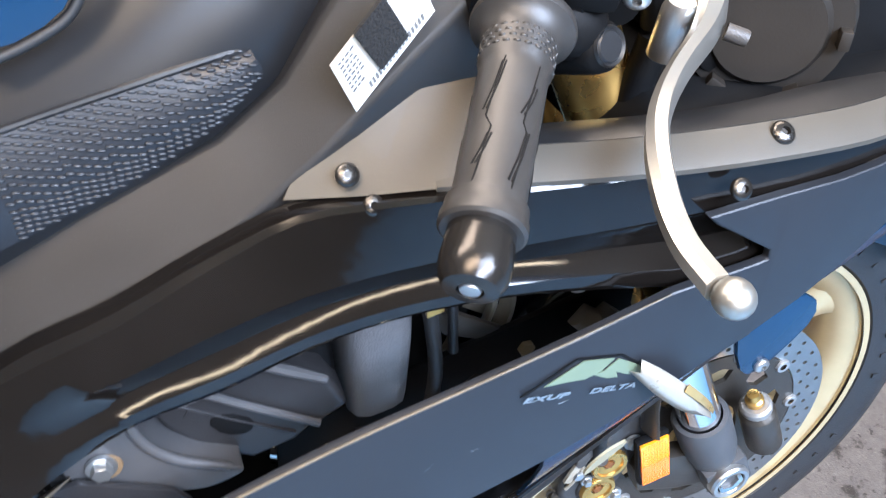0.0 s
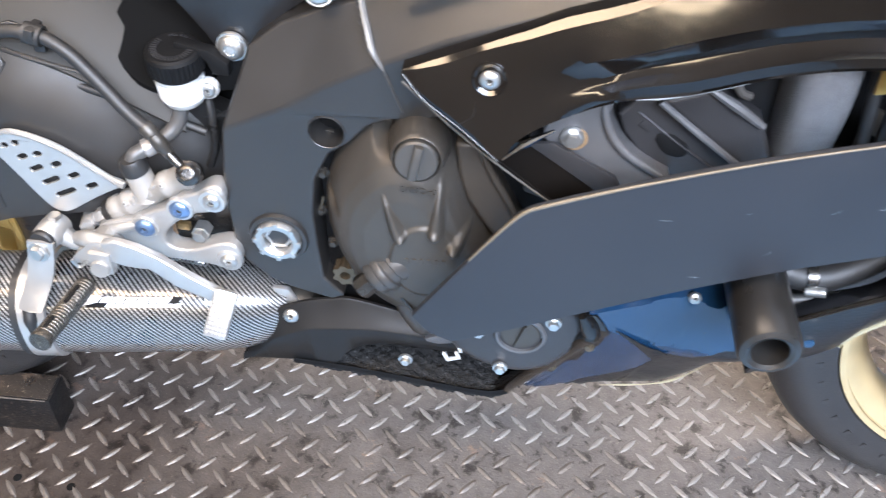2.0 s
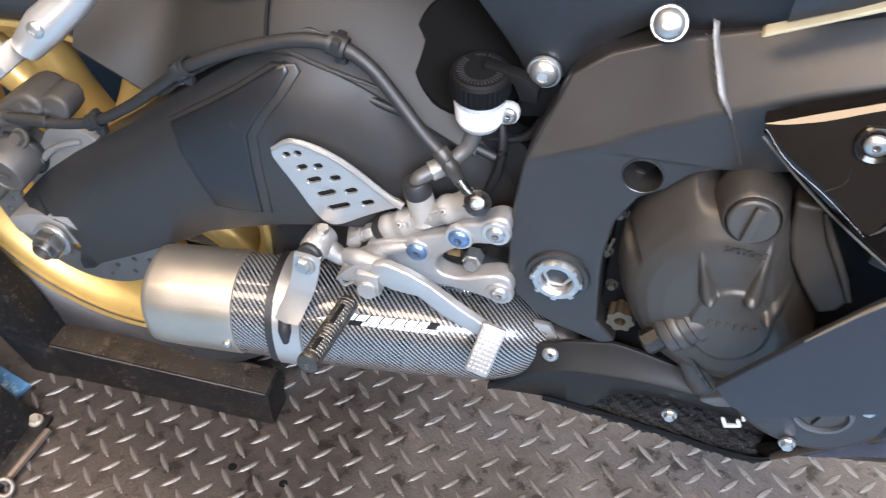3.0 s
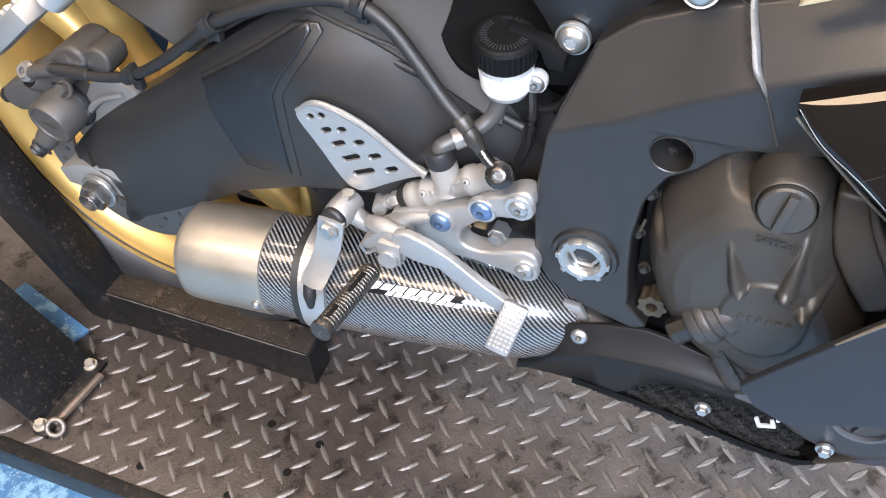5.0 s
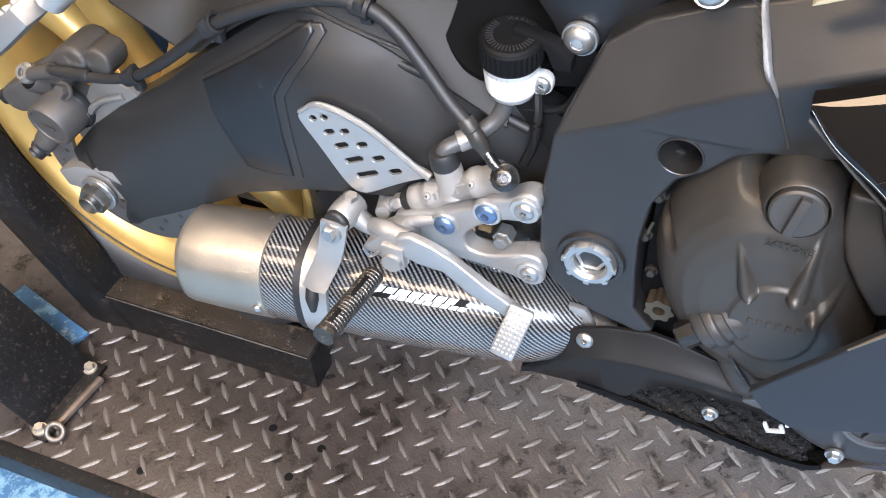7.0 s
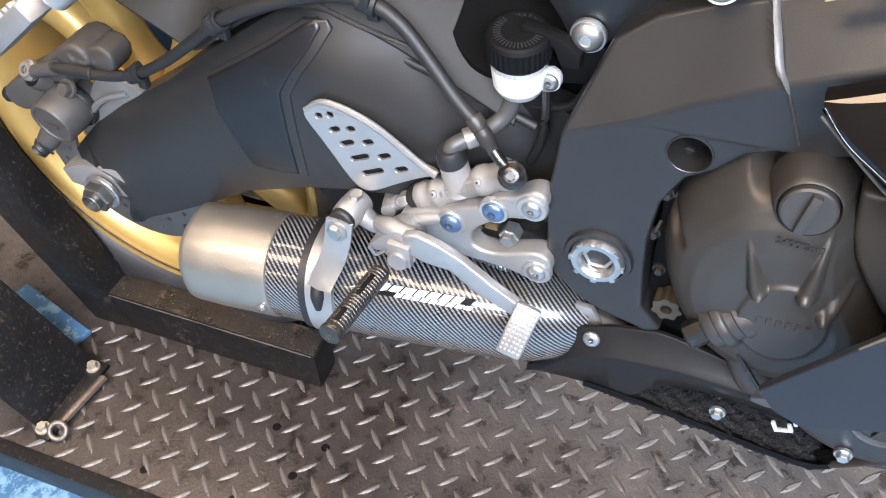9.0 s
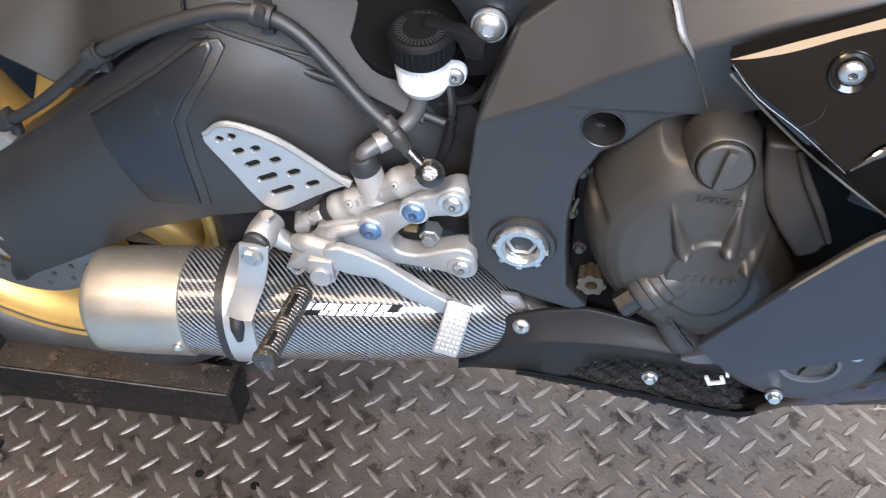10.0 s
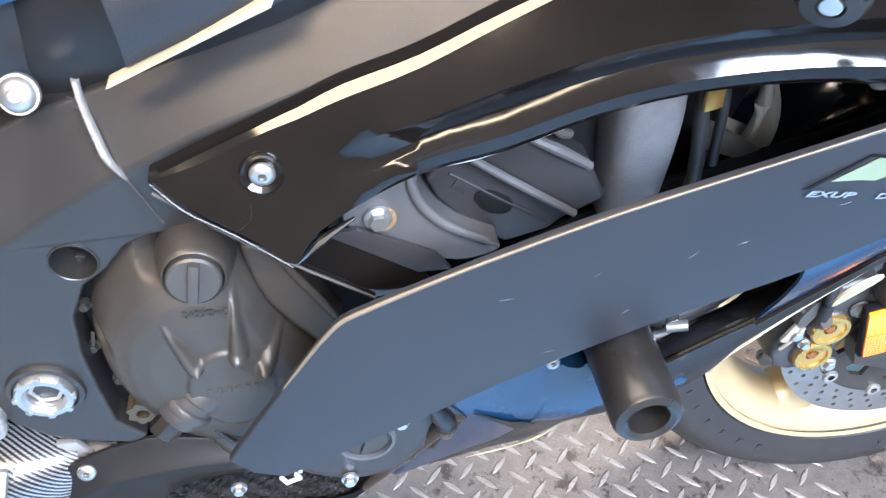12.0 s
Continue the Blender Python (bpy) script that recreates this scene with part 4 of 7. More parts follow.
    soot.append([(x, -0.156 + along([(a, q) for a, b, c, q in TRAY], x) + j * 0.0022, along([(a, b) for a, b, c, q in TRAY], x) - 0.008 + random.uniform(-0.0022, 0.0022) + 0.0020 * math.sin(i * 0.45 + j * 0.6) * math.sin(j * 0.37 + 1)) for j in range(44)])
part("soot_mat", sheet(soot, 0.004, (0, 0, -1)), MESH, tray, "sooty black absorbent mat in the tray", 180)
wrow = []
for x, zt, zc, zb in ((0.498, 0.262, 0.261, 0.258), (0.515, 0.292, 0.276, 0.261), (0.534, 0.332, 0.303, 0.264), (0.555, 0.346, 0.317, 0.266), (0.575, 0.356, 0.327, 0.267), (0.600, 0.363, 0.332, 0.268), (0.614, 0.366, 0.334, 0.290), (0.640, 0.362, 0.337, 0.306), (0.675, 0.354, 0.337, 0.310), (0.71, 0.348, 0.336, 0.309), (0.75, 0.348, 0.335, 0.308)):
    f = min(1.0, (x - 0.498) / 0.03)
    wrow.append([(x, -0.151, zt), (x, -0.1525, zt - 0.002), (x, -0.1585 + 0.003 * (1 - f), zc + 0.003), (x, -0.1625 + 0.006 * (1 - f), zc), (x, -0.1635 + 0.006 * (1 - f), zc - 0.004), (x, -0.1575, zb + 0.002), (x, -0.155, zb)])
# the shade that falls on this tip is put into its plastic colour
wing = part("lower_rear_fairing", sheet(dense(wrow, 3), 0.003), mat("shaded_black_plastic", (0.0075, 0.0072, 0.0072), 0.46, 0.0, 0.25, 20, 0.05, 1200, spec=0.25), bike, "matt black rear tip of the lower fairing", 45)
button_screw(wing, (0.556, -0.1560, 0.335), (0, -0.95, 0.3), r=0.0080)

# inner near-black block of the machine, added so that the gaps are closed and dark
part("inner_core", prism([(0.60, 0.30), (0.60, 0.56), (0.70, 0.60), (0.92, 0.73), (1.09, 0.80), (1.12, 0.72), (1.06, 0.50), (1.03, 0.33), (0.90, 0.27), (0.70, 0.25)], -0.085, 0.085, 0.01), INNER, bike, "near-black filler block for the shade of the engine bay")

# clutch cover
CC = (0.676, -0.137, 0.478)
CLUTCH_RIM = [(0.596, 0.487), (0.598, 0.460), (0.607, 0.430), (0.624, 0.398), (0.650, 0.370), (0.692, 0.352), (0.735, 0.362), (0.763, 0.398), (0.768, 0.440), (0.752, 0.474), (0.737, 0.500), (0.727, 0.526), (0.720, 0.552), (0.708, 0.575), (0.692, 0.589), (0.670, 0.591), (0.647, 0.583), (0.626, 0.564), (0.608, 0.538), (0.599, 0.513)]
CLUTCH_FALL = [(0, 0.051), (0.45, 0.0500), (0.62, 0.0465), (0.74, 0.0400), (0.84, 0.0300), (0.92, 0.0180), (0.97, 0.0080), (1.0, -0.002)]
BOSS = (0.694, 0.464, 0.031, 0.041)
# ribs that run into the boss: thin outer tip, thick inner end
COVER_RIBS = (((0.657, 0.532), (0.671, 0.494)), ((0.705, 0.549), (0.703, 0.500)), ((0.734, 0.500), (0.720, 0.482)))
SCALLOPS = (((0.648, 0.640), (0.6535, 0.575), 0.0125, 0.030), ((0.585, 0.520), (0.609, 0.500), 0.0080, 0.014))


def seg_near(x, z, a, b):
    """Distance to a segment and the share of the way along it."""
    dx, dz = b[0] - a[0], b[1] - a[1]
    t = ((x - a[0]) * dx + (z - a[1]) * dz) / (dx * dx + dz * dz)
    c = min(1.0, max(0.0, t))
    return math.hypot(x - a[0] - dx * c, z - a[1] - dz * c), t


def cover_lift(x, z, rho):
    h = along(CLUTCH_FALL, rho)
    e = math.hypot((x - BOSS[0]) / BOSS[2], (z - BOSS[1]) / BOSS[3])
    h += 0.0030 * ramp01((1.03 - e) / 0.08)
    for a, b in COVER_RIBS:
        d, t = seg_near(x, z, a, b)
        c = min(1.0, max(0.0, t))
        w = 0.0016 + 0.0056 * c
        if d < w:
            h += (0.001 + 0.0085 * c) * (1 - (d / w) ** 2) ** 0.8
    for a, b, w, deep in SCALLOPS:
        d, t = seg_near(x, z, a, b)
        h -= deep * ramp01((w - d) / (w * 0.75))
    return max(h, -0.006)


def clutch_dome():
    rim = spline([(x, 0, z) for x, z in CLUTCH_RIM] + [(CLUTCH_RIM[0][0], 0, CLUTCH_RIM[0][1])], 10)[:-1]
    bm = bmesh.new()
    N = len(rim)
    hub = bm.verts.new((CC[0], CC[1] - cover_lift(CC[0], CC[2], 0), CC[2]))
    last = None
    for k in range(1, 47):
        rho = k / 46
        ring = []
        for p in rim:
            x, z = CC[0] + (p.x - CC[0]) * rho, CC[2] + (p.z - CC[2]) * rho
            ring.append(bm.verts.new((x, CC[1] - cover_lift(x, z, rho), z)))
        for i in range(N):
            j = (i + 1) % N
            bm.faces.new((hub, ring[i], ring[j]) if last is None else (last[i], ring[i], ring[j], last[j]))
        last = ring
    foot = [bm.verts.new((v.co.x, -0.09, v.co.z)) for v in last]
    for i in range(N):
        j = (i + 1) % N
        bm.faces.new((last[i], foot[i], foot[j], last[j]))
    return bm


clutch = part("clutch_cover", clutch_dome(), DARKCAST, bike, "satin black cast clutch cover", 50)
capd = (0.03, -1, 0.14)
cap = part("oil_filler_cap", join(lathe([(0, 0.0035), (0.0164, 0.0035), (0.0178, 0.002), (0.0184, -0.010)], (0.684, -0.184, 0.573), capd, 48), box(0.0072, 0.009, 0.031, axis_m((0.684, -0.1885, 0.574), capd) @ Matrix.Rotation(radians(-10), 4, "Z") @ Matrix.Rotation(radians(90), 4, "X"), 0.0022)), mat("black_cap_plastic", (0.030, 0.028, 0.025), 0.40, 0, 0.2, 40, 0.1, 800), clutch, "black plastic oil filler cap with a grip bar")
part("cap_seat", lathe([(0.0186, -0.004), (0.0190, 0.0), (0.0198, 0.0012), (0.0208, 0.0004), (0.0222, -0.004), (0.027, -0.03)], (0.684, -0.1825, 0.573), capd, 48), DARKCAST, clutch)
for i in range(6):
    part("emblem_bar", box(0.0036, 0.0014, 0.0062, Matrix.Translation((0.6785 + i * 0.0066, -0.1912, 0.4665 + 0.0004 * i)), 0.0004), DARKCAST, clutch)
cu = bpy.data.curves.new("cast_figures", "FONT")
cu.body, cu.size, cu.extrude = "2400Cm3", 0.0078, 0.0006
me = bpy.data.meshes.new_from_object(bpy.data.objects.new("tmp", cu))
me.materials.append(DARKCAST)
ob = new("cast_figures", me)
ob.matrix_world = Matrix.Translation((0.6715, -0.1873, 0.5415)) @ Euler((radians(84), 0, 0)).to_matrix().to_4x4()
ob.parent = clutch
# water pump neck with stepped rings
NECKM = mat("pump_grey_cast", (0.040, 0.038, 0.036), 0.34, 0.35, 0.2, 40, 0.2, 900)
part("pump_neck", lathe([(0.004, -0.026), (0.017, -0.022), (0.0205, -0.010), (0.0205, -0.003), (0.0185, -0.0015), (0.0185, 0.0045), (0.0205, 0.006), (0.0212, 0.009), (0.0205, 0.0125), (0.0180, 0.014), (0.0180, 0.0200), (0.0165, 0.0225), (0.0120, 0.024), (0.0105, 0.026)], (0.664, -0.176, 0.446), (-0.72, -0.30, -0.62), 36), NECKM, clutch, "stepped grey-black pump neck")
part("neck_plug", lathe([(0, 0.041), (0.0095, 0.041), (0.0115, 0.039), (0.0115, 0.024)], (0.664, -0.176, 0.446), (-0.72, -0.30, -0.62), 8), DARKSTEEL, clutch)
part("pump_elbow", tube([(0.672, -0.160, 0.412), (0.682, -0.168, 0.390), (0.692, -0.166, 0.366), (0.694, -0.158, 0.350)], [0.015, 0.016, 0.015, 0.012], 18), NECKM, clutch, "grey cast pump elbow")
part("drain_rod", tube([(0.674, -0.184, 0.412), (0.690, -0.186, 0.390), (0.699, -0.186, 0.378)], 0.0018, 8, 3), DARKSTEEL, clutch)
hex_bolt(clutch, (0.722, -0.168, 0.392), r=0.0055, h=0.006, material=DARKSTEEL)
# case coloured near-black to carry the shade of the gaps round it
part("engine_case", prism([(0.59, 0.34), (0.588, 0.52), (0.62, 0.57), (0.76, 0.62), (0.83, 0.56), (0.84, 0.36), (0.76, 0.30), (0.64, 0.30)], -0.128, -0.05, 0.01), INNER, bike, "engine case, near-black for the shade in its gaps")
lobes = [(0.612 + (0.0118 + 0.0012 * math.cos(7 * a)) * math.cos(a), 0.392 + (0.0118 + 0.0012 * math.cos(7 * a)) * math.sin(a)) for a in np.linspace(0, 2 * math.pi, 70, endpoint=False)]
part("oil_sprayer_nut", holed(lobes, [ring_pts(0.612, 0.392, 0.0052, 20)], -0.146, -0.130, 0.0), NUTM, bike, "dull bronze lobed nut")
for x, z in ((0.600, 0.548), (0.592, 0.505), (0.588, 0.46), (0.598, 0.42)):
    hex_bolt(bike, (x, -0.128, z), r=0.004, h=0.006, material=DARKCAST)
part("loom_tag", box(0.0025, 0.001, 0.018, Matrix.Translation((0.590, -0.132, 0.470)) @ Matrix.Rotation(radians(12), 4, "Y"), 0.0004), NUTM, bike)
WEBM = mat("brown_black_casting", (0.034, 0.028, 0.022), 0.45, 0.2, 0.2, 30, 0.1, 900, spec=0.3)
# added backing, near-black for the shade of the recess
part("web_backing", prism([(0.700, 0.600), (0.735, 0.625), (0.790, 0.600), (0.815, 0.560), (0.815, 0.45), (0.770, 0.43), (0.730, 0.47)], -0.136, -0.12, 0.004), INNER, bike, "near-black backing added for the shade behind the cast web")
web = part("cast_web", prism([(0.712, 0.575), (0.734, 0.575), (0.738, 0.561), (0.757, 0.527), (0.778, 0.489), (0.772, 0.474), (0.759, 0.467), (0.739, 0.494), (0.725, 0.517), (0.717, 0.541)], -0.158, -0.13, 0.005, 3), WEBM, bike, "brown-black cast web beside the clutch cover", 45)
part("web_ridge", tube([(0.734, -0.158, 0.572), (0.746, -0.1595, 0.547), (0.763, -0.1595, 0.517), (0.776, -0.158, 0.490)], [0.0026, 0.0034, 0.0034, 0.0026], 10, 5), WEBM, web)

# lower generator cover with its cap and bolts
GEN_FACE = smooth_loop([(0.716, 0.372), (0.736, 0.400), (0.768, 0.430), (0.826, 0.434), (0.846, 0.424), (0.850, 0.398), (0.838, 0.372), (0.818, 0.343), (0.785, 0.331), (0.750, 0.340), (0.728, 0.356)], 2)
gen = part("lower_crankcase_cover", prism(GEN_FACE, -0.194, -0.12, 0.012, 4), HEADDARK, bike, "black lower crankcase cover", 45)
part("timing_cap", join(lathe([(0, -0.001), (0.0175, -0.001), (0.0185, -0.002), (0.0190, -0.004)], (0.787, -0.1955, 0.391), n=40), box(0.0026, 0.004, 0.030, Matrix.Translation((0.787, -0.1960, 0.391)) @ Matrix.Rotation(radians(15), 4, "Y"), 0.0006)), DARKCAST, gen, "black timing plug with a slot")
part("timing_ring", lathe([(0.0195, -0.003), (0.0205, 0.0015), (0.0228, 0.0020), (0.0245, -0.001)], (0.787, -0.1955, 0.391), n=48), HEAD, gen, "bright rim of the timing plug")
part("cover_web", prism(smooth_loop([(0.690, 0.340), (0.712, 0.352), (0.730, 0.362), (0.736, 0.352), (0.716, 0.336)], 1), -0.172, -0.12, 0.004), HEAD, gen, "bare alloy web")
for x, y, z in ((0.772, -0.196, 0.343), (0.815, -0.196, 0.414), (0.676, -0.165, 0.300), (0.748, -0.190, 0.385)):
    hex_bolt(gen, (x, y, z), r=0.0052, h=0.006)
for cx, cz, tl in ((0.724, 0.345, -25), (0.738, 0.356, 165)):
    km = Matrix.Translation((cx, -0.190, cz)) @ Matrix.Rotation(radians(tl), 4, "Y")
    part("hose_clip", join(box(0.015, 0.003, 0.0032, km @ Matrix.Translation((0, 0, -0.005)), 0.0008), box(0.0032, 0.003, 0.011, km @ Matrix.Translation((-0.006, 0, 0)), 0.0008), box(0.0032, 0.003, 0.008, km @ Matrix.Translation((0.006, 0, -0.001)), 0.0008)), WHITE, gen, "small bright wire clip")

# engine bay seen over the blade: head cover, strut, radiator fan
FANM = mat("tan_plastic", (0.24, 0.21, 0.16), 0.5, 0, 0.2, 40)
head = part("cylinder_head_cover", prism([(0.775, 0.560), (0.800, 0.615), (0.835, 0.640), (0.90, 0.665), (0.955, 0.675), (0.962, 0.58), (0.90, 0.54), (0.83, 0.53)], -0.140, -0.06, 0.012, 3), INNER, bike, "black cylinder head cover", 45)
COVER = smooth_loop([(0.780, 0.606), (0.785, 0.618), (0.800, 0.632), (0.826, 0.648), (0.831, 0.640), (0.828, 0.627), (0.837, 0.609), (0.851, 0.592), (0.874, 0.578), (0.892, 0.570), (0.866, 0.560), (0.845, 0.564), (0.822, 0.573), (0.805, 0.581), (0.789, 0.593)], 2)
part("camshaft_end_cover", prism(COVER, -0.176, -0.13, 0.006, 4), HEAD, head, "satin grey cast end cover", 45)
part("cover_ridge", tube([(0.824, -0.1755, 0.643), (0.826, -0.1765, 0.629), (0.834, -0.1765, 0.611), (0.850, -0.1765, 0.594), (0.878, -0.1755, 0.577)], [0.002, 0.0035, 0.0038, 0.0038, 0.003], 10, 5), HEAD, head)
part("coil_duct", prism([(0.838, 0.618), (0.851, 0.634), (0.866, 0.636), (0.945, 0.583), (0.925, 0.565), (0.895, 0.556), (0.868, 0.575), (0.845, 0.602)], -0.156, -0.13, 0.003, 3), HEADDARK, head)
part("duct_line", tube([(0.853, -0.1565, 0.622), (0.890, -0.1565, 0.596), (0.925, -0.1565, 0.573)], 0.0012, 6, 3), HEADDARK, head)
part("coil_pocket", prism(smooth_loop([(0.868, 0.602), (0.880, 0.607), (0.900, 0.594), (0.895, 0.582), (0.878, 0.586)], 1), -0.1572, -0.150, 0.001), INNER, head)
part("coil_tag", box(0.012, 0.001, 0.009, Matrix.Translation((0.862, -0.1565, 0.611)) @ Matrix.Rotation(radians(34), 4, "Y"), 0.0004), HEADDARK, head)
part("cylinder_block", prism([(0.866, 0.638), (0.900, 0.653), (0.947, 0.625), (0.962, 0.595), (0.940, 0.583)], -0.163, -0.13, 0.006, 4), HEADDARK, head, "dark cast cylinder block")
part("block_edge", tube([(0.866, -0.1640, 0.638), (0.902, -0.1645, 0.612), (0.940, -0.1640, 0.585)], 0.0030, 8, 5), HEAD, head)
part("block_edge", tube([(0.900, -0.1640, 0.653), (0.922, -0.1650, 0.641), (0.946, -0.1640, 0.625)], [0.003, 0.0042, 0.003], 8, 5), HEAD, head)
part("head_duct", prism([(0.772, 0.594), (0.787, 0.592), (0.832, 0.556), (0.80, 0.53), (0.772, 0.54)], -0.168, -0.13, 0.003), HEADDARK, head)
part("duct_lip", tube([(0.775, -0.169, 0.582), (0.800, -0.169, 0.562), (0.824, -0.169, 0.546)], 0.0014, 6, 3), HEAD, head)
hex_bolt(head, (0.804, -0.178, 0.607), r=0.0068, h=0.007)
part("rusty_washer", lathe([(0.0, 0.0012), (0.010, 0.0012), (0.0105, 0.0)], (0.806, -0.1765, 0.605), n=24), mat("rusty_washer_steel", (0.20, 0.13, 0.07), 0.6, 0.4, 0.4, 120), head)
part("wire_tail", tube([(0.925, -0.15, 0.672), (0.918, -0.155, 0.662), (0.924, -0.155, 0.648), (0.933, -0.15, 0.642)], 0.0035, 8, 5), GREY, head)
strut_rows = []
for z, x0, x1, yf in ((0.720, 0.955, 1.004, -0.150), (0.700, 0.956, 1.005, -0.163), (0.675, 0.957, 1.006, -0.168), (0.645, 0.959, 1.008, -0.167), (0.61, 0.962, 1.010, -0.160), (0.56, 0.966, 1.012, -0.148)):
    strut_rows.append([(x0, -0.10, z), (x0 + 0.001, yf + 0.012, z), (x0 + 0.006, yf + 0.003, z), (x0 + 0.014, yf, z), (x1 - 0.014, yf, z + 0.004), (x1 - 0.006, yf + 0.003, z + 0.005), (x1 - 0.001, yf + 0.012, z + 0.005), (x1, -0.10, z + 0.005)])
part("engine_strut", loft(dense(strut_rows, 3)), STRUTM, bike, "satin black engine hanger strut", 60)
fan = part("radiator_fan", lathe([(0.055, 0), (0.065, 0.004), (0.068, 0), (0.065, -0.01)], (1.052, -0.07, 0.60), (-0.5, -0.85, 0.2), 40), FANM, bike, "grey-brown radiator fan ring")
for a in (0.3, 1.35, 2.4, 3.45, 4.5, 5.55):
    part("fan_blade", box(0.012, 0.002, 0.06, axis_m((1.052, -0.068, 0.60), (-0.5, -0.85, 0.2)) @ Matrix.Rotation(a, 4, "Z") @ Matrix.Translation((0, 0.033, 0)) @ Matrix.Rotation(radians(90), 4, "X"), 0.0005), FANM, fan)
part("hose", tube([(1.012, -0.14, 0.71), (1.02, -0.15, 0.66), (1.028, -0.15, 0.60), (1.03, -0.14, 0.55)], 0.0055, 10), RUBBER, bike)
part("hose", tube([(1.03, -0.13, 0.715), (1.04, -0.14, 0.66), (1.045, -0.14, 0.60)], 0.004, 10), RUBBER, bike)
part("bracket_plate", prism([(1.010, 0.700), (1.022, 0.702), (1.024, 0.668), (1.012, 0.665)], -0.17, -0.166, 0.001), BRASS, bike)
part("fan_bracket", prism(smooth_loop([(1.035, 0.628), (1.050, 0.622), (1.075, 0.606), (1.100, 0.590), (1.116, 0.586), (1.122, 0.574), (1.112, 0.564), (1.100, 0.566), (1.088, 0.582), (1.062, 0.594), (1.038, 0.604)], 1), -0.125, -0.119, 0.002), mat("brown_steel", (0.075, 0.062, 0.050), 0.5, 0.4, 0.2, 40), bike, "brown steel fan bracket")
hex_bolt(bike, (1.111, -0.126, 0.574), r=0.0072, h=0.006, material=mat("dull_brass", (0.30, 0.25, 0.16), 0.35, 0.8, 0.2, 60))
part("shroud_rib", tube([(1.080, -0.105, 0.690), (1.087, -0.108, 0.655), (1.090, -0.108, 0.618), (1.084, -0.105, 0.58)], 0.0065, 10, 5, 0.6), FANM, bike, "tan radiator shroud rib")
part("radiator_stay", tube([(1.150, -0.130, 0.60), (1.168, -0.132, 0.588), (1.180, -0.130, 0.60)], [0.010, 0.012, 0.009], 12, 5), FANM, bike)
hex_bolt(bike, (1.184, -0.140, 0.590), r=0.0085, h=0.007, material=mat("clean_brass", (0.42, 0.34, 0.20), 0.3, 0.8, 0.2, 60))
button_screw(bike, (1.091, -0.215, 0.715), r=0.010)
part("exhaust_header", tube([(0.92, -0.10, 0.50), (0.99, -0.14, 0.50), (1.04, -0.13, 0.47), (1.05, -0.08, 0.40)], 0.018, 16), CHROME, bike)
part("coolant_pipe", tube([(0.97, -0.15, 0.535), (1.02, -0.16, 0.545), (1.07, -0.15, 0.565)], 0.013, 14), INNER, bike)
part("hose_clamp", lathe([(0.0135, -0.006), (0.0155, -0.005), (0.0155, 0.005), (0.0135, 0.006)], (1.013, -0.158, 0.543), (0.9, -0.1, 0.2), 24), CHROME, bike)

# ---- rear of the motorcycle ----
SW = [(-0.052, 0.337), (-0.032, 0.358), (-0.004, 0.386), (0.044, 0.424), (0.121, 0.478), (0.175, 0.522), (0.245, 0.573), (0.298, 0.610), (0.318, 0.615), (0.36, 0.603), (0.40, 0.583), (0.44, 0.558), (0.50, 0.52), (0.53, 0.47), (0.52, 0.41), (0.46, 0.425), (0.384, 0.436), (0.32, 0.425), (0.277, 0.413), (0.201, 0.382), (0.148, 0.346), (0.092, 0.312), (0.050, 0.288), (0.036, 0.275), (0.021, 0.270), (0.020, 0.283), (0.030, 0.309), (0.017, 0.338), (-0.001, 0.345), (-0.03, 0.338)]


SW_TOP = [(-0.052, 0.337), (-0.004, 0.386), (0.121, 0.478), (0.245, 0.573), (0.298, 0.610), (0.318, 0.615), (0.40, 0.583), (0.50, 0.52), (0.53, 0.47)]


def arm_y(x, z):
    """Outer face of the arm: upright below, rolling inwards towards its top edge."""
    reach = 0.050 + 0.060 * ramp01((x - 0.24) / 0.14)
    d = max(0.0, min(1.0, 1 - (along(SW_TOP, x) - z) / reach))
    return -0.141 + (0.026 + 0.014 * ramp01((x - 0.24) / 0.14)) * d ** 1.7 + 0.30 * max(0.0, x - 0.36)


def arm(s):
    return face_plate(SW, arm_y, -0.085, 0.03, 0.007, 4, s)


swing = part("swingarm", arm(1), FRAME, bike, "satin black aluminium swingarm", 50)
part("swingarm", arm(-1), FRAME, bike, "", 50)
PAN = [(0.180, 0.506), (0.215, 0.530), (0.255, 0.558), (0.290, 0.584), (0.301, 0.590), (0.306, 0.584), (0.296, 0.566), (0.280, 0.545), (0.265, 0.520), (0.2645, 0.480), (0.267, 0.428), (0.245, 0.425), (0.217, 0.424), (0.203, 0.457), (0.194, 0.481)]
part("panel_border", face_plate([(x + (0.009 if 4 <= i <= 10 else -0.003), z + (0.002 if i < 4 else -0.002 if i > 10 else 0)) for i, (x, z) in enumerate(PAN)], lambda x, z: arm_y(x, z) - 0.0014, -0.100, 0.03, 0.0014, 3, 1, 60), FRAME, swing, "", 50)
part("arm_panel", face_plate(PAN, lambda x, z: arm_y(x, z) - 0.0036, -0.100, 0.03, 0.0032, 3, 1, 60), mat("satin_panel_black", (0.0075, 0.008, 0.0092), 0.36, 0.0, 0.2, 20, 0.06, 1400), swing, "slightly raised satin panel of the swingarm", 50)
part("arm_seam", tube([(0.30, -0.118, 0.598), (0.34, -0.120, 0.588), (0.39, -0.113, 0.572), (0.43, -0.10, 0.552)], 0.0022, 8, 6), FRAME, swing)
part("pivot_tube", lathe([(0.033, -0.02), (0.033, 0.30)], (0.545, 0.15, 0.4385), (0, -1, 0), 28), FRAME, swing)
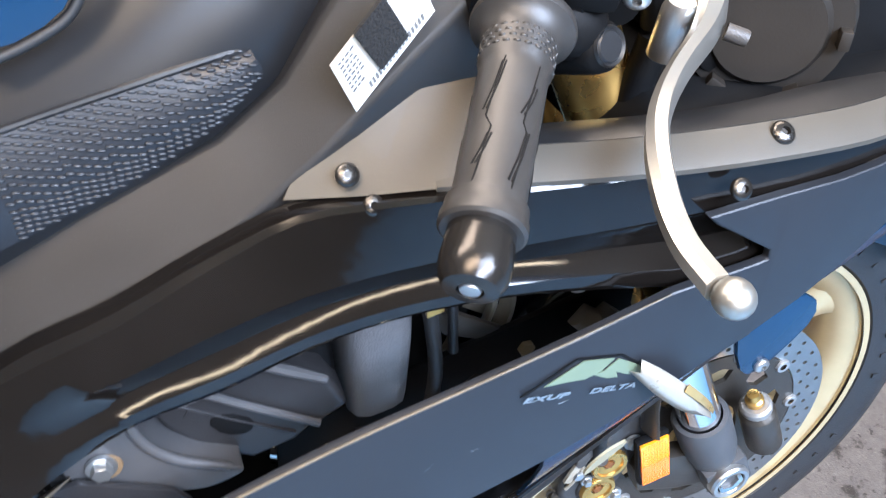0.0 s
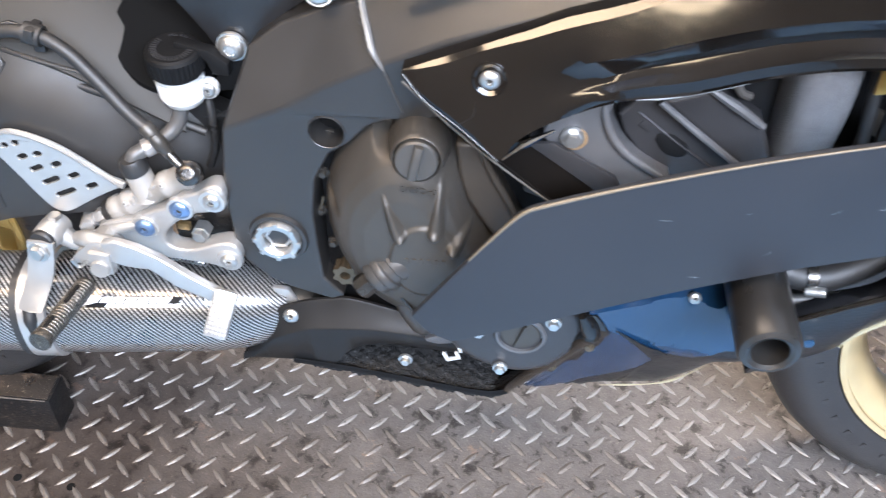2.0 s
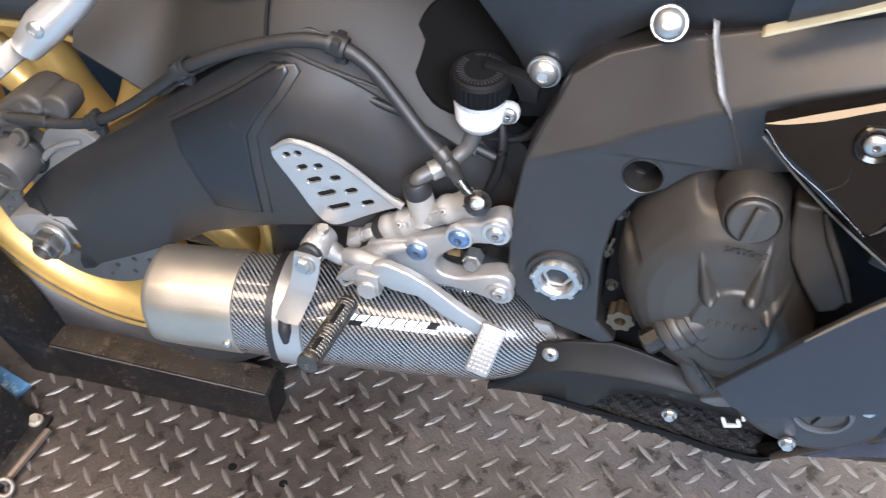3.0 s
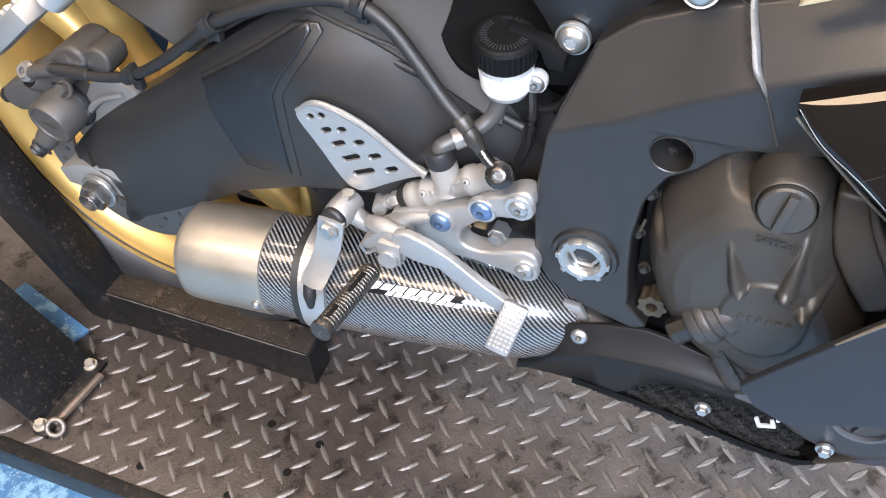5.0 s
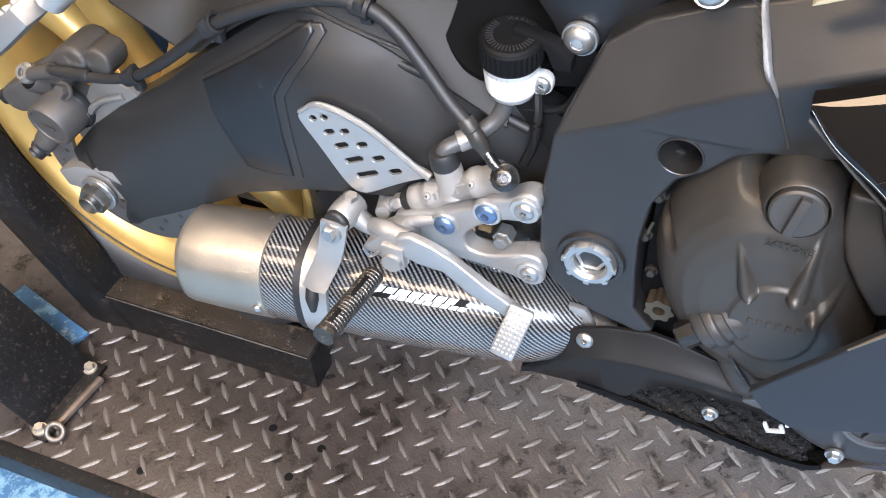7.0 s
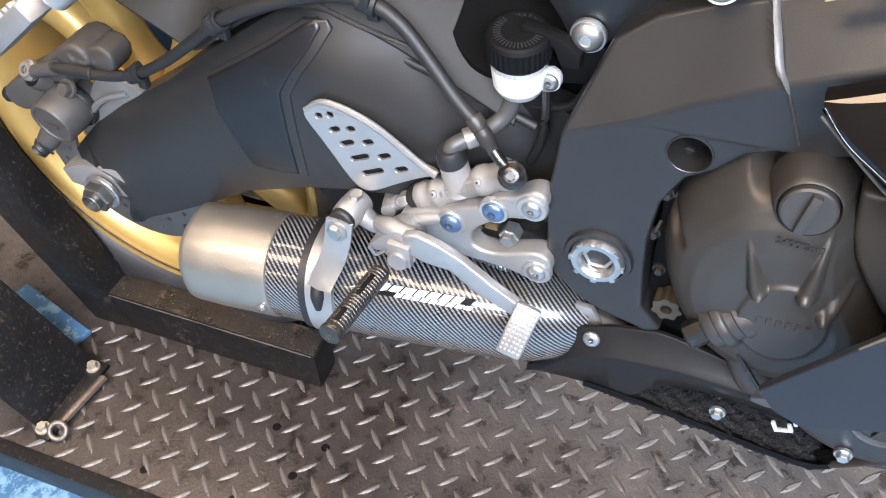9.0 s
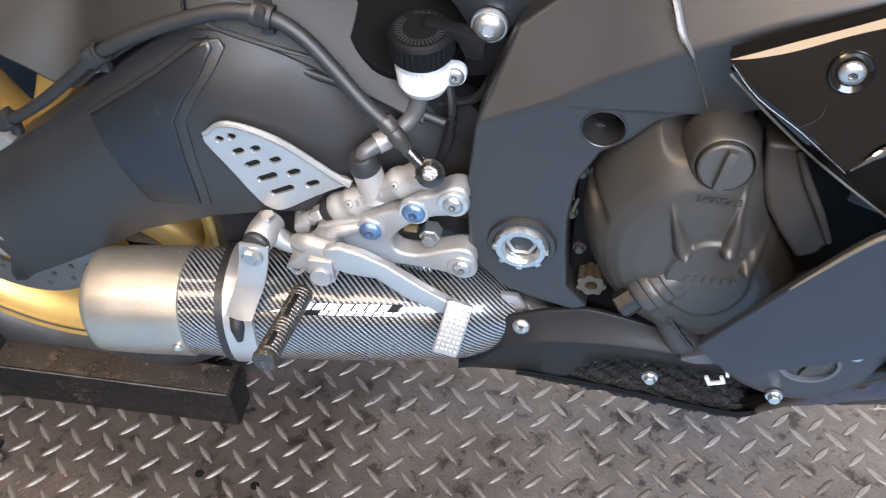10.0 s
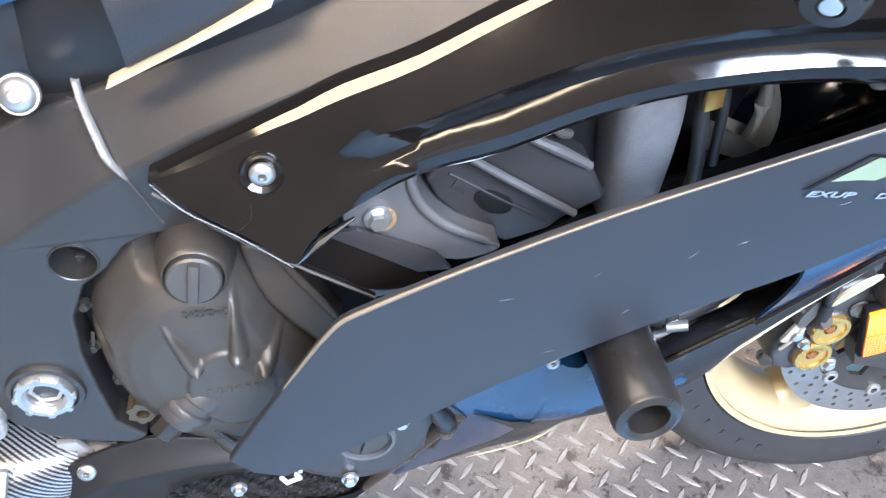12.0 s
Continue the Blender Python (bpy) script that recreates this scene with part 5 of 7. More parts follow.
part("adjuster_block", prism([(-0.056, 0.327), (-0.023, 0.343), (0.026, 0.350), (0.039, 0.331), (0.031, 0.311), (-0.006, 0.306), (-0.050, 0.307)], -0.1405, -0.10, 0.002), CAST, swing, "brushed alloy chain adjuster block")
part("axle_washer", lathe([(0, 0.003), (0.021, 0.003), (0.022, 0.002), (0.022, -0.002)], (0.0, -0.1455, 0.315), n=32), STEEL, swing)
part("axle_nut", join(lathe([(0.0095, 0.012), (0.0165, 0.012), (0.018, 0.010), (0.018, 0.0)], (0, -0.1485, 0.315), n=6), lathe([(0.0, 0.008), (0.007, 0.008), (0.0095, 0.006), (0.0115, 0.018), (0.0105, 0.019), (0.0095, 0.012)], (0, -0.1485, 0.315), n=28)), mat("dull_axle_steel", (0.20, 0.195, 0.185), 0.34, 0.9, 0.25, 80, 0.1, 600), swing, "steel rear axle nut")
part("spool_boss", lathe([(0.0035, 0.004), (0.007, 0.004), (0.008, 0.002), (0.008, -0.03)], (0.034, -0.137, 0.286), n=20), FRAME, swing)
button_screw(swing, (0.188, -0.112, 0.545), (0, -0.8, 0.5), r=0.008)


def wheel(name, c, r_tyre, w_tyre, r_rim, w_rim, spokes, twist, label, paint, branches=(0.0,)):
    hub = part(name, lathe([(0.020, w_rim * 0.7), (0.034, w_rim * 0.7), (0.040, w_rim * 0.3), (0.048, 0.0), (0.040, -w_rim * 0.3), (0.034, -w_rim * 0.7), (0.020, -w_rim * 0.7)], c, (0, -1, 0), 36, True), paint, bike, label)
    h = w_rim / 2
    part("rim", lathe([(r_rim, h), (r_rim + 0.007, h + 0.001), (r_rim + 0.007, h - 0.006), (r_rim - 0.004, h - 0.008), (r_rim - 0.016, h - 0.016), (r_rim - 0.026, h * 0.45), (r_rim - 0.032, 0), (r_rim - 0.026, -h * 0.45), (r_rim - 0.016, -h + 0.016), (r_rim + 0.007, -h), (r_rim + 0.004, -h + 0.01), (r_rim - 0.008, 0), (r_rim, h - 0.004)], c, (0, -1, 0), 96), paint, hub, "gold painted cast rim", 40)
    k = w_tyre / 2
    d = r_tyre - r_rim
    prof = [(r_rim + 0.002, h - 0.010), (r_rim + 0.0075, h - 0.004), (r_rim + 0.010, h + 0.002), (r_rim + 0.26 * d, k * 0.93), (r_rim + 0.45 * d, k), (r_rim + 0.66 * d, k * 0.93), (r_rim + 0.83 * d, k * 0.70), (r_rim + 0.95 * d, k * 0.38), (r_tyre, 0)]
    part("tyre", lathe(prof + [(a, -b) for a, b in prof[-2::-1]], c, (0, -1, 0), 96), TYRE, hub, "black road tyre", 40)
    bars = bmesh.new()
    for i in range(46):
        if i % 12 > 7:
            continue
        a = 2 * math.pi * i / 46
        for sgn in (1, -1):
            m = Matrix.Translation((c[0] + (r_rim + 0.34 * d) * math.cos(a), c[1] - sgn * k * 0.962, c[2] + (r_rim + 0.34 * d) * math.sin(a))) @ Matrix.Rotation(-a, 4, "Y")
            bmesh.ops.create_cube(bars, size=1, matrix=m @ Matrix.Diagonal((0.009, 0.0018, 0.0060, 1)))
    part("sidewall_lettering_bars", bars, TYRE, hub)["kind"] = "stuff"
    for i, off in itertools.product(range(spokes), branches):
        a = twist + 2 * math.pi * i / spokes + off
        ca, sa = math.cos(a), math.sin(a)
        secs = []
        for q, (rr, wd, dp) in enumerate(((0.03, 0.026, 0.032), (0.07, 0.022, 0.026), (r_rim * 0.55, 0.020, 0.022), (r_rim * 0.8, 0.024, 0.024), (r_rim - 0.02, 0.040, 0.030))):
            ring = []
            for j in range(12):
                b = 2 * math.pi * j / 12
                u, y = wd * math.copysign(abs(math.cos(b)) ** 0.7, math.cos(b)), dp * math.copysign(abs(math.sin(b)) ** 0.7, math.sin(b))
                ring.append((c[0] + rr * ca - u * sa, c[1] + y, c[2] + rr * sa + u * ca))
            secs.append(ring)
        part("spoke", loft(dense(secs, 3)), paint, hub, "", 60)
    return hub


def drilled_disc(parent, c, y, r0, r1, holes_n, rows_r, name="brake_disc", hole_r=0.0035, th=0.005, material=None):
    o = ring_pts(c[0], c[2], r1, 96)
    hs = [ring_pts(c[0], c[2], r0, 72)]
    for q, rr in enumerate(rows_r):
        for i in range(holes_n):
            a = 2 * math.pi * (i + q / len(rows_r)) / holes_n
            hs.append(ring_pts(c[0] + rr * math.cos(a), c[2] + rr * math.sin(a), hole_r, 8))
    return part(name, holed(o, hs, y - th / 2, y + th / 2), material or DISC, parent, "drilled steel brake disc")


RW = (0.0, 0.0, 0.315)
rear = wheel("rear_wheel", RW, 0.315, 0.182, 0.222, 0.150, 5, radians(110), "gold cast rear wheel", GOLDSHADE, (0.0, radians(-46)))
rdisc = drilled_disc(rear, RW, -0.098, 0.07, 0.110, 16, (0.082, 0.096))

# rear caliper, its bracket and hose
pc_, pd_ = Vector((-0.027, -0.146, 0.405)), Vector((-0.06, -1.0, -0.10)).normalized()
cal = part("rear_caliper", join(
    lathe([(0, 0.002), (0.0200, 0.002), (0.0210, 0.0035), (0.0240, 0.0035), (0.0258, 0.001), (0.0262, -0.03), (0.029, -0.032), (0.029, -0.05)], pc_, pd_, 44),
    prism(smooth_loop([(-0.125, 0.392), (-0.118, 0.408), (-0.073, 0.434), (-0.03, 0.468), (0.001, 0.490), (0.020, 0.488), (0.028, 0.474), (0.0, 0.445), (-0.031, 0.420), (-0.080, 0.385), (-0.110, 0.376)], 1), -0.118, -0.070, 0.006, 3),
    prism(smooth_loop([(0.004, 0.470), (0.030, 0.492), (0.052, 0.486), (0.048, 0.462), (0.020, 0.445)], 1), -0.112, -0.080, 0.006, 3),
    tube([(-0.058, -0.12, 0.372), (-0.070, -0.128, 0.356), (-0.080, -0.130, 0.344)], [0.014, 0.0125, 0.010], 16)), GREY, bike, "worn grey rear brake caliper", 45)
BRKT = mat("grey_bracket_alloy", (0.17, 0.16, 0.145), 0.45, 0.4, 0.2, 50, 0.2, 900)
part("caliper_bracket", prism(smooth_loop([(-0.042, 0.360), (-0.010, 0.395), (0.003, 0.434), (0.035, 0.462), (0.075, 0.445), (0.075, 0.425), (0.040, 0.400), (-0.015, 0.356)], 1), -0.112, -0.098, 0.004), BRKT, cal, "cast aluminium caliper bracket")
part("bracket_rib", tube([(-0.018, -0.114, 0.385), (0.020, -0.116, 0.425), (0.055, -0.112, 0.440)], 0.004, 8), BRKT, cal)
hex_bolt(cal, (-0.082, -0.130, 0.342), (-0.35, -0.85, -0.4), r=0.009, h=0.010, material=GREY)
part("caliper_boss", lathe([(0.011, 0.0), (0.013, -0.004), (0.014, -0.02)], (-0.050, -0.128, 0.446), (-0.15, -0.7, 0.7), 20), GREY, cal)
part("bleed_nipple", join(lathe([(0.004, 0.006), (0.0075, 0.006), (0.0085, 0.003), (0.011, 0.001), (0.011, -0.004), (0.009, -0.006)], (-0.048, -0.130, 0.455), (-0.1, -0.75, 0.65), 24), lathe([(0.0, 0.003), (0.004, 0.003), (0.004, 0.006)], (-0.048, -0.130, 0.455), (-0.1, -0.75, 0.65), 6)), BRKT, cal)
part("banjo_union", tube([(-0.046, -0.128, 0.452), (-0.030, -0.131, 0.460), (-0.006, -0.132, 0.470)], [0.008, 0.0068, 0.0075], 12), GREY, cal)
hex_bolt(cal, (0.004, -0.136, 0.450), (-0.05, -0.85, 0.5), r=0.0075, h=0.008, material=GREY)
part("slide_boot", lathe([(0.006, 0.012), (0.0085, 0.010), (0.0075, 0.007), (0.010, 0.004), (0.0085, 0.0), (0.0105, -0.004), (0.0105, -0.012)], (-0.075, -0.134, 0.350), (-0.6, -0.55, -0.6), 20), RUBBER, cal, "black rubber slide boot")
part("pin_boot", lathe([(0.0, 0.010), (0.006, 0.010), (0.009, 0.006), (0.009, -0.01)], (-0.128, -0.104, 0.385), (-1, -0.2, -0.3), 18), RUBBER, cal)
part("piston_seal", lathe([(0.0285, -0.003), (0.0298, 0.0), (0.0298, 0.006), (0.0285, 0.008)], pc_ - pd_ * 0.036, pd_, 40), RUBBER, cal)
part("piston_emblem_bar", box(0.020, 0.001, 0.003, axis_m(pc_ + pd_ * 0.0045, pd_) @ Matrix.Rotation(radians(90), 4, "X"), 0.0003), GREY, cal)
rhose = part("rear_brake_hose", tube([(-0.008, -0.132, 0.470), (0.023, -0.132, 0.473), (0.060, -0.132, 0.477), (0.100, -0.132, 0.490), (0.140, -0.132, 0.515), (0.177, -0.132, 0.544), (0.213, -0.132, 0.573), (0.26, -0.130, 0.597), (0.315, -0.128, 0.616), (0.352, -0.128, 0.618), (0.378, -0.13, 0.606), (0.402, -0.135, 0.583), (0.425, -0.142, 0.560), (0.446, -0.149, 0.545)], [0.0050] * 4 + [0.0054] * 3 + [0.0060] * 5 + [0.0060] * 2, 14, 6), RUBBER, bike, "black rubber rear brake hose")
for p, d, r in (((0.098, -0.132, 0.489), (0.85, 0, 0.4), 0.0068), ((0.208, -0.132, 0.570), (0.75, 0, 0.55), 0.0078), ((0.352, -0.128, 0.618), (0.9, 0, -0.2), 0.0078)):
    cl = part("hose_guide", join(lathe([(r * 0.9, -0.008), (r * 1.2, -0.0075), (r * 1.2, 0.0075), (r * 0.9, 0.008)], p, d, 20), box(0.008, 0.010, 0.020, axis_m(p, d) @ Matrix.Rotation(radians(90), 4, "Y") @ Matrix.Translation((0, 0.004, 0.0)), 0.002), box(0.010, 0.008, 0.014, Matrix.Translation(Vector(p) + Vector((0, 0.006, -0.012))), 0.002)), RUBBER, rhose, "black plastic hose guide")
for p, d, r in (((0.016, -0.132, 0.4725), (1, 0, 0.08), 0.0062), ((0.032, -0.132, 0.4740), (1, 0, 0.1), 0.0064)):
    part("hose_sleeve", lathe([(r * 0.8, -0.011), (r, -0.010), (r, 0.010), (r * 0.8, 0.011)], p, d, 18), RUBBER, rhose, "ribbed rubber sleeve on the hose")
for k in range(3):
    part("crimp_ring", lathe([(0.0045, -0.0022), (0.0062, -0.0016), (0.0062, 0.0016), (0.0045, 0.0022)], (-0.026 + 0.0065 * k, -0.131, 0.462 + 0.0030 * k), (0.9, 0, 0.42), 16), GREY, rhose)
part("loop_hose", tube([(0.350, -0.112, 0.568), (0.368, -0.112, 0.561), (0.396, -0.112, 0.553), (0.424, -0.112, 0.548), (0.450, -0.112, 0.535), (0.480, -0.110, 0.522)], 0.0042, 10, 5), RUBBER, rhose, "thin black hose running under the reservoir")
part("hose_end", lathe([(0.0058, -0.012), (0.0070, -0.010), (0.0070, -0.001), (0.0060, 0.0), (0.0068, 0.004), (0.0068, 0.013), (0.0055, 0.015), (0.0050, 0.024)], (0.448, -0.149, 0.542), (0.55, -0.08, -0.78), 20), DARKCAST, rhose)
part("hose_banjo", join(lathe([(0.004, 0.008), (0.006, 0.008), (0.0075, 0.007), (0.0095, 0.003), (0.0112, 0.002), (0.0112, -0.012), (0, -0.012)], (0.478, -0.158, 0.511), (0.1, -0.80, 0.58), 28), lathe([(0.0, 0.005), (0.004, 0.005), (0.004, 0.008)], (0.478, -0.158, 0.511), (0.1, -0.80, 0.58), 6), tube([(0.459, -0.151, 0.527), (0.467, -0.154, 0.519), (0.475, -0.155, 0.512)], 0.0045, 10)), DARKSTEEL, rhose, "steel banjo union")

# heel guard with real slots


def slot(cx, cz, L, W, a):
    ca, sa = math.cos(a), math.sin(a)
    pts = []
    for s in (1, -1):
        for k in range(5):
            b = -math.pi / 2 + math.pi * k / 4
            u, v = s * (L / 2 - W / 2 + W / 2 * math.cos(b)), s * W / 2 * math.sin(b)
            pts.append((cx + u * ca - v * sa, cz + u * sa + v * ca))
    return pts


HG = smooth_loop([(0.288, 0.511), (0.295, 0.521), (0.312, 0.527), (0.330, 0.525), (0.352, 0.516), (0.378, 0.502), (0.394, 0.487), (0.408, 0.484), (0.410, 0.478), (0.396, 0.472), (0.371, 0.456), (0.352, 0.442), (0.342, 0.437), (0.332, 0.438), (0.322, 0.450), (0.305, 0.480), (0.290, 0.503)], 1)
SL = [(0.303, 0.511, 0.008), (0.314, 0.515, 0.008), (0.3165, 0.500, 0.012), (0.332, 0.505, 0.010), (0.3265, 0.488, 0.016), (0.347, 0.495, 0.012), (0.337, 0.475, 0.021), (0.361, 0.484, 0.014), (0.348, 0.462, 0.025), (0.376, 0.474, 0.014)]
holes = [slot(x, z, w, 0.0058, radians(28)) for x, z, w in SL]
guard = part("heel_guard", holed(HG, holes, -0.1475, -0.1445, 0.0006), MACH, bike, "satin aluminium heel guard with slots")
part("guard_rim", tube([(0.290, -0.147, 0.514), (0.312, -0.147, 0.5275), (0.352, -0.147, 0.5165), (0.394, -0.148, 0.488), (0.410, -0.150, 0.481)], [0.002, 0.0028, 0.003, 0.003, 0.004], 8, 5), MACH, guard)

# footrest hanger
HN = [(0.375, 0.434), (0.394, 0.444), (0.418, 0.451), (0.434, 0.461), (0.451, 0.468), (0.459, 0.478), (0.468, 0.485), (0.481, 0.489), (0.493, 0.499), (0.504, 0.500), (0.509, 0.490), (0.505, 0.476), (0.494, 0.468), (0.476, 0.464), (0.463, 0.455), (0.453, 0.447), (0.443, 0.434), (0.443, 0.422), (0.450, 0.416), (0.466, 0.416), (0.486, 0.426), (0.503, 0.432), (0.513, 0.427), (0.516, 0.412), (0.508, 0.398), (0.496, 0.396), (0.484, 0.400), (0.466, 0.401), (0.446, 0.402), (0.424, 0.401), (0.407, 0.405), (0.391, 0.410), (0.378, 0.418)]
hang = part("footrest_hanger", prism(smooth_loop(HN, 1), -0.160, -0.140, 0.0035, 3), CAST, bike, "cast aluminium footrest hanger", 45)
part("hanger_rib", tube([(0.380, -0.158, 0.428), (0.400, -0.159, 0.436), (0.418, -0.158, 0.443)], [0.006, 0.007, 0.005], 10), CAST, hang)
for (x, z), mt in (((0.426, 0.4415), BLUEBOLT), ((0.464, 0.4690), BLUEBOLT), ((0.496, 0.4830), STEEL), ((0.503, 0.410), STEEL)):
    part("bolt_seat", lathe([(0, 0.0015), (0.0118, 0.0015), (0.0128, 0.0), (0.013, -0.004)], (x, -0.1605, z), n=28), MACH, hang)
    button_screw(hang, (x, -0.162, z), r=0.0098 if mt is BLUEBOLT else 0.0085, material=mt, label="blue anodised screw" if mt is BLUEBOLT else "")
part("pressure_switch", lathe([(0, 0.006), (0.006, 0.006), (0.007, 0.004), (0.007, 0.0), (0.009, 0.0), (0.009, -0.012)], (0.473, -0.148, 0.428), n=6), STEEL, hang)
part("switch_terminal", box(0.012, 0.006, 0.008, Matrix.Translation((0.455, -0.140, 0.430)), 0.001), mat("dull_terminal_brass", (0.16, 0.11, 0.05), 0.4, 0.7, 0.3, 90), hang)
# dark plate across the hanger's fork, in place of the shade there
part("hanger_shadow_plate", prism([(0.440, 0.400), (0.440, 0.460), (0.512, 0.470), (0.512, 0.400)], -0.128, -0.122, 0.001), DARKSTEEL, hang, "dark steel plate that paints the shade behind the hanger")
# exhaust hanger boss
bd0 = Vector((-0.10, -1, 0.05)).normalized()
part("muffler_bush", join(lathe([(0.0, 0.014), (0.0112, 0.014), (0.0132, 0.011), (0.0140, 0.0), (0.0132, -0.014), (0, -0.016)], (0.329, -0.160, 0.421), bd0, 32), tube([(0.336, -0.157, 0.416), (0.350, -0.156, 0.406), (0.364, -0.155, 0.408), (0.380, -0.154, 0.418)], [0.010, 0.0085, 0.008, 0.009], 14)), CAST, hang)
part("bush_rubber", lathe([(0.0, 0.003), (0.0108, 0.003), (0.0122, 0.001), (0.0118, -0.004)], Vector((0.329, -0.160, 0.421)) + bd0 * 0.016, bd0, 32), RUBBER, hang)
part("bush_nut", lathe([(0, 0.004), (0.006, 0.004), (0.0065, 0.0)], (0.333, -0.155, 0.4345), (0, 0, 1), 6), STEEL, hang)
hex_bolt(hang, Vector((0.327, -0.160, 0.413)) + bd0 * 0.023, (-0.12, -0.95, 0.12), r=0.0075, h=0.006)

# rear master cylinder
MCM = mat("sand_cast_alloy", (0.23, 0.215, 0.195), 0.5, 0.3, 0.15, 60, 0.3, 900)
mcd = Vector((0.83, 0.0, 0.555)).normalized()
mco = Vector((0.427, -0.143, 0.468))
mc = part("rear_master_cylinder", join(
    lathe([(0, -0.044), (0.0110, -0.044), (0.0130, -0.042), (0.0130, -0.034), (0.0120, -0.032), (0.0120, -0.026), (0.0132, -0.024), (0.0132, -0.019), (0.0118, -0.017), (0.0118, 0.022), (0.0135, 0.024), (0.0135, 0.030), (0.0120, 0.032), (0.0120, 0.044), (0.0135, 0.046), (0.0135, 0.052), (0.0, 0.053)], mco, mcd, 28),
    lathe([(0.0, 0.030), (0.0105, 0.030), (0.0118, 0.028), (0.0125, 0.0), (0.015, -0.004)], mco + Vector((0.0, 0.0, 0.004)), (-0.15, -0.12, 1), 24),
    box(0.020, 0.014, 0.018, Matrix.Translation(mco + Vector((-0.022, 0.004, -0.020))) @ Matrix.Rotation(radians(-33), 4, "Y"), 0.004)), MCM, bike, "cast rear brake master cylinder", 45)
part("pushrod_boot", lathe([(0.0128, 0.0), (0.0128, -0.006), (0.010, -0.010), (0.007, -0.011)], mco - mcd * 0.043, mcd, 24), RUBBER, mc)
part("pushrod", join(lathe([(0.0042, 0), (0.0042, -0.03)], mco - mcd * 0.05, mcd, 12), lathe([(0.0, 0.005), (0.0075, 0.005), (0.0085, 0.003), (0.0085, -0.003), (0.0075, -0.005), (0, -0.005)], mco - mcd * 0.061, mcd, 6), lathe([(0.0, 0.004), (0.007, 0.004), (0.007, -0.008), (0, -0.008)], mco - mcd * 0.074, mcd, 14), lathe([(0, 0.012), (0.006, 0.012), (0.007, 0.010), (0.007, -0.012), (0, -0.012)], mco - mcd * 0.082, (0.3, -0.9, 0.2), 20)), CAST, mc)
part("inlet_cap", lathe([(0.0, 0.012), (0.0095, 0.012), (0.0115, 0.009), (0.0125, -0.003)], mco + Vector((-0.0045, -0.0036, 0.033)), (-0.15, -0.12, 1), 28), RUBBER, mc, "black rubber inlet cap")
part("feed_hose", tube([(0.4215, -0.147, 0.506), (0.424, -0.146, 0.514), (0.433, -0.138, 0.518), (0.449, -0.125, 0.525), (0.458, -0.117, 0.535), (0.463, -0.113, 0.552)], 0.0070, 14), mat("grey_rubber", (0.05, 0.048, 0.046), 0.45, 0, 0.2, 40), mc, "grey rubber feed hose")
part("feed_clamp", lathe([(0.007, -0.006), (0.0088, -0.0055), (0.0088, 0.0055), (0.007, 0.006)], (0.436, -0.136, 0.519), (0.8, 0.55, 0.25), 20), mat("dull_clamp", (0.22, 0.21, 0.20), 0.4, 0.5, 0.2, 60), mc)
for i in range(5):
    part("letter_bar", box(0.0036, 0.001, 0.0055, Matrix.Translation(mco + mcd * (-0.014 + 0.006 * i) + Vector((0, -0.0108, 0.0045))) @ Matrix.Rotation(radians(-34), 4, "Y") @ Matrix.Rotation(radians(-22), 4, "X"), 0.0003), CAST, mc)

for h, dz in ((0.027, 0.013), (0.049, 0.012), (-0.021, 0.012)):
    button_screw(mc, mco + mcd * h + Vector((-0.002, -0.0115, dz * 0.5)), (-0.1, -0.85, 0.5), r=0.0036, material=MCM)
part("casting_rib", tube([mco + mcd * -0.012 + Vector((0, -0.009, 0.009)), mco + mcd * 0.020 + Vector((0, -0.009, 0.009))], 0.0016, 8, 3), MCM, mc)

# fluid reservoir
rd = Vector((0.0, -0.12, 1)).normalized()
res = part("brake_fluid_reservoir", lathe([(0, -0.034), (0.014, -0.034), (0.0175, -0.031), (0.020, -0.024), (0.0215, 0.0), (0.0215, 0.002)], (0.465, -0.112, 0.587), rd, 36), WHITE, bike, "white plastic brake fluid reservoir")
rcap = lathe([(0, 0.023), (0.021, 0.023), (0.0230, 0.0215), (0.0240, 0.019), (0.0240, 0.003), (0.0225, 0.0)], (0, 0, 0), (0, 0, 1), 72)
for v in rcap.verts:
    rr = math.hypot(v.co.x, v.co.y)
    if 0.0235 < rr < 0.0245:
        kk = 1.035 if round(math.atan2(v.co.y, v.co.x) / (2 * math.pi / 72)) % 2 else 1.0
        v.co.x, v.co.y = v.co.x * kk, v.co.y * kk
rcap.transform(axis_m((0.465, -0.112, 0.588), rd))
part("reservoir_cap", rcap, INNER, res, "black ribbed screw cap", 25)
part("cap_stop", prism([(0.467, 0.617), (0.497, 0.611), (0.512, 0.600), (0.512, 0.588), (0.498, 0.588), (0.492, 0.602), (0.467, 0.609)], -0.116, -0.104, 0.002), INNER, res, "black cap retainer arm")
part("reservoir_ear", prism(smooth_loop([(0.478, 0.575), (0.49, 0.580), (0.498, 0.574), (0.497, 0.562), (0.487, 0.558), (0.477, 0.560)], 2), -0.111, -0.103, 0.002), WHITE, res)
button_screw(res, (0.489, -0.112, 0.569), r=0.0075)
part("level_label", lathe([(0.0203, -0.024), (0.0217, -0.004)], (0.465, -0.1122, 0.587), rd, 36), mat("translucent_band", (0.66, 0.67, 0.68), 0.3, 0, 0.05, 60), res)
PALEPRINT = mat("pale_print", (0.25, 0.26, 0.27), 0.4)
CAPPRINT = mat("cap_relief", (0.016, 0.016, 0.017), 0.4)


def lettering(name, txt, size, m, material, parent, extrude=0.0003):
    cu = bpy.data.curves.new(name, "FONT")
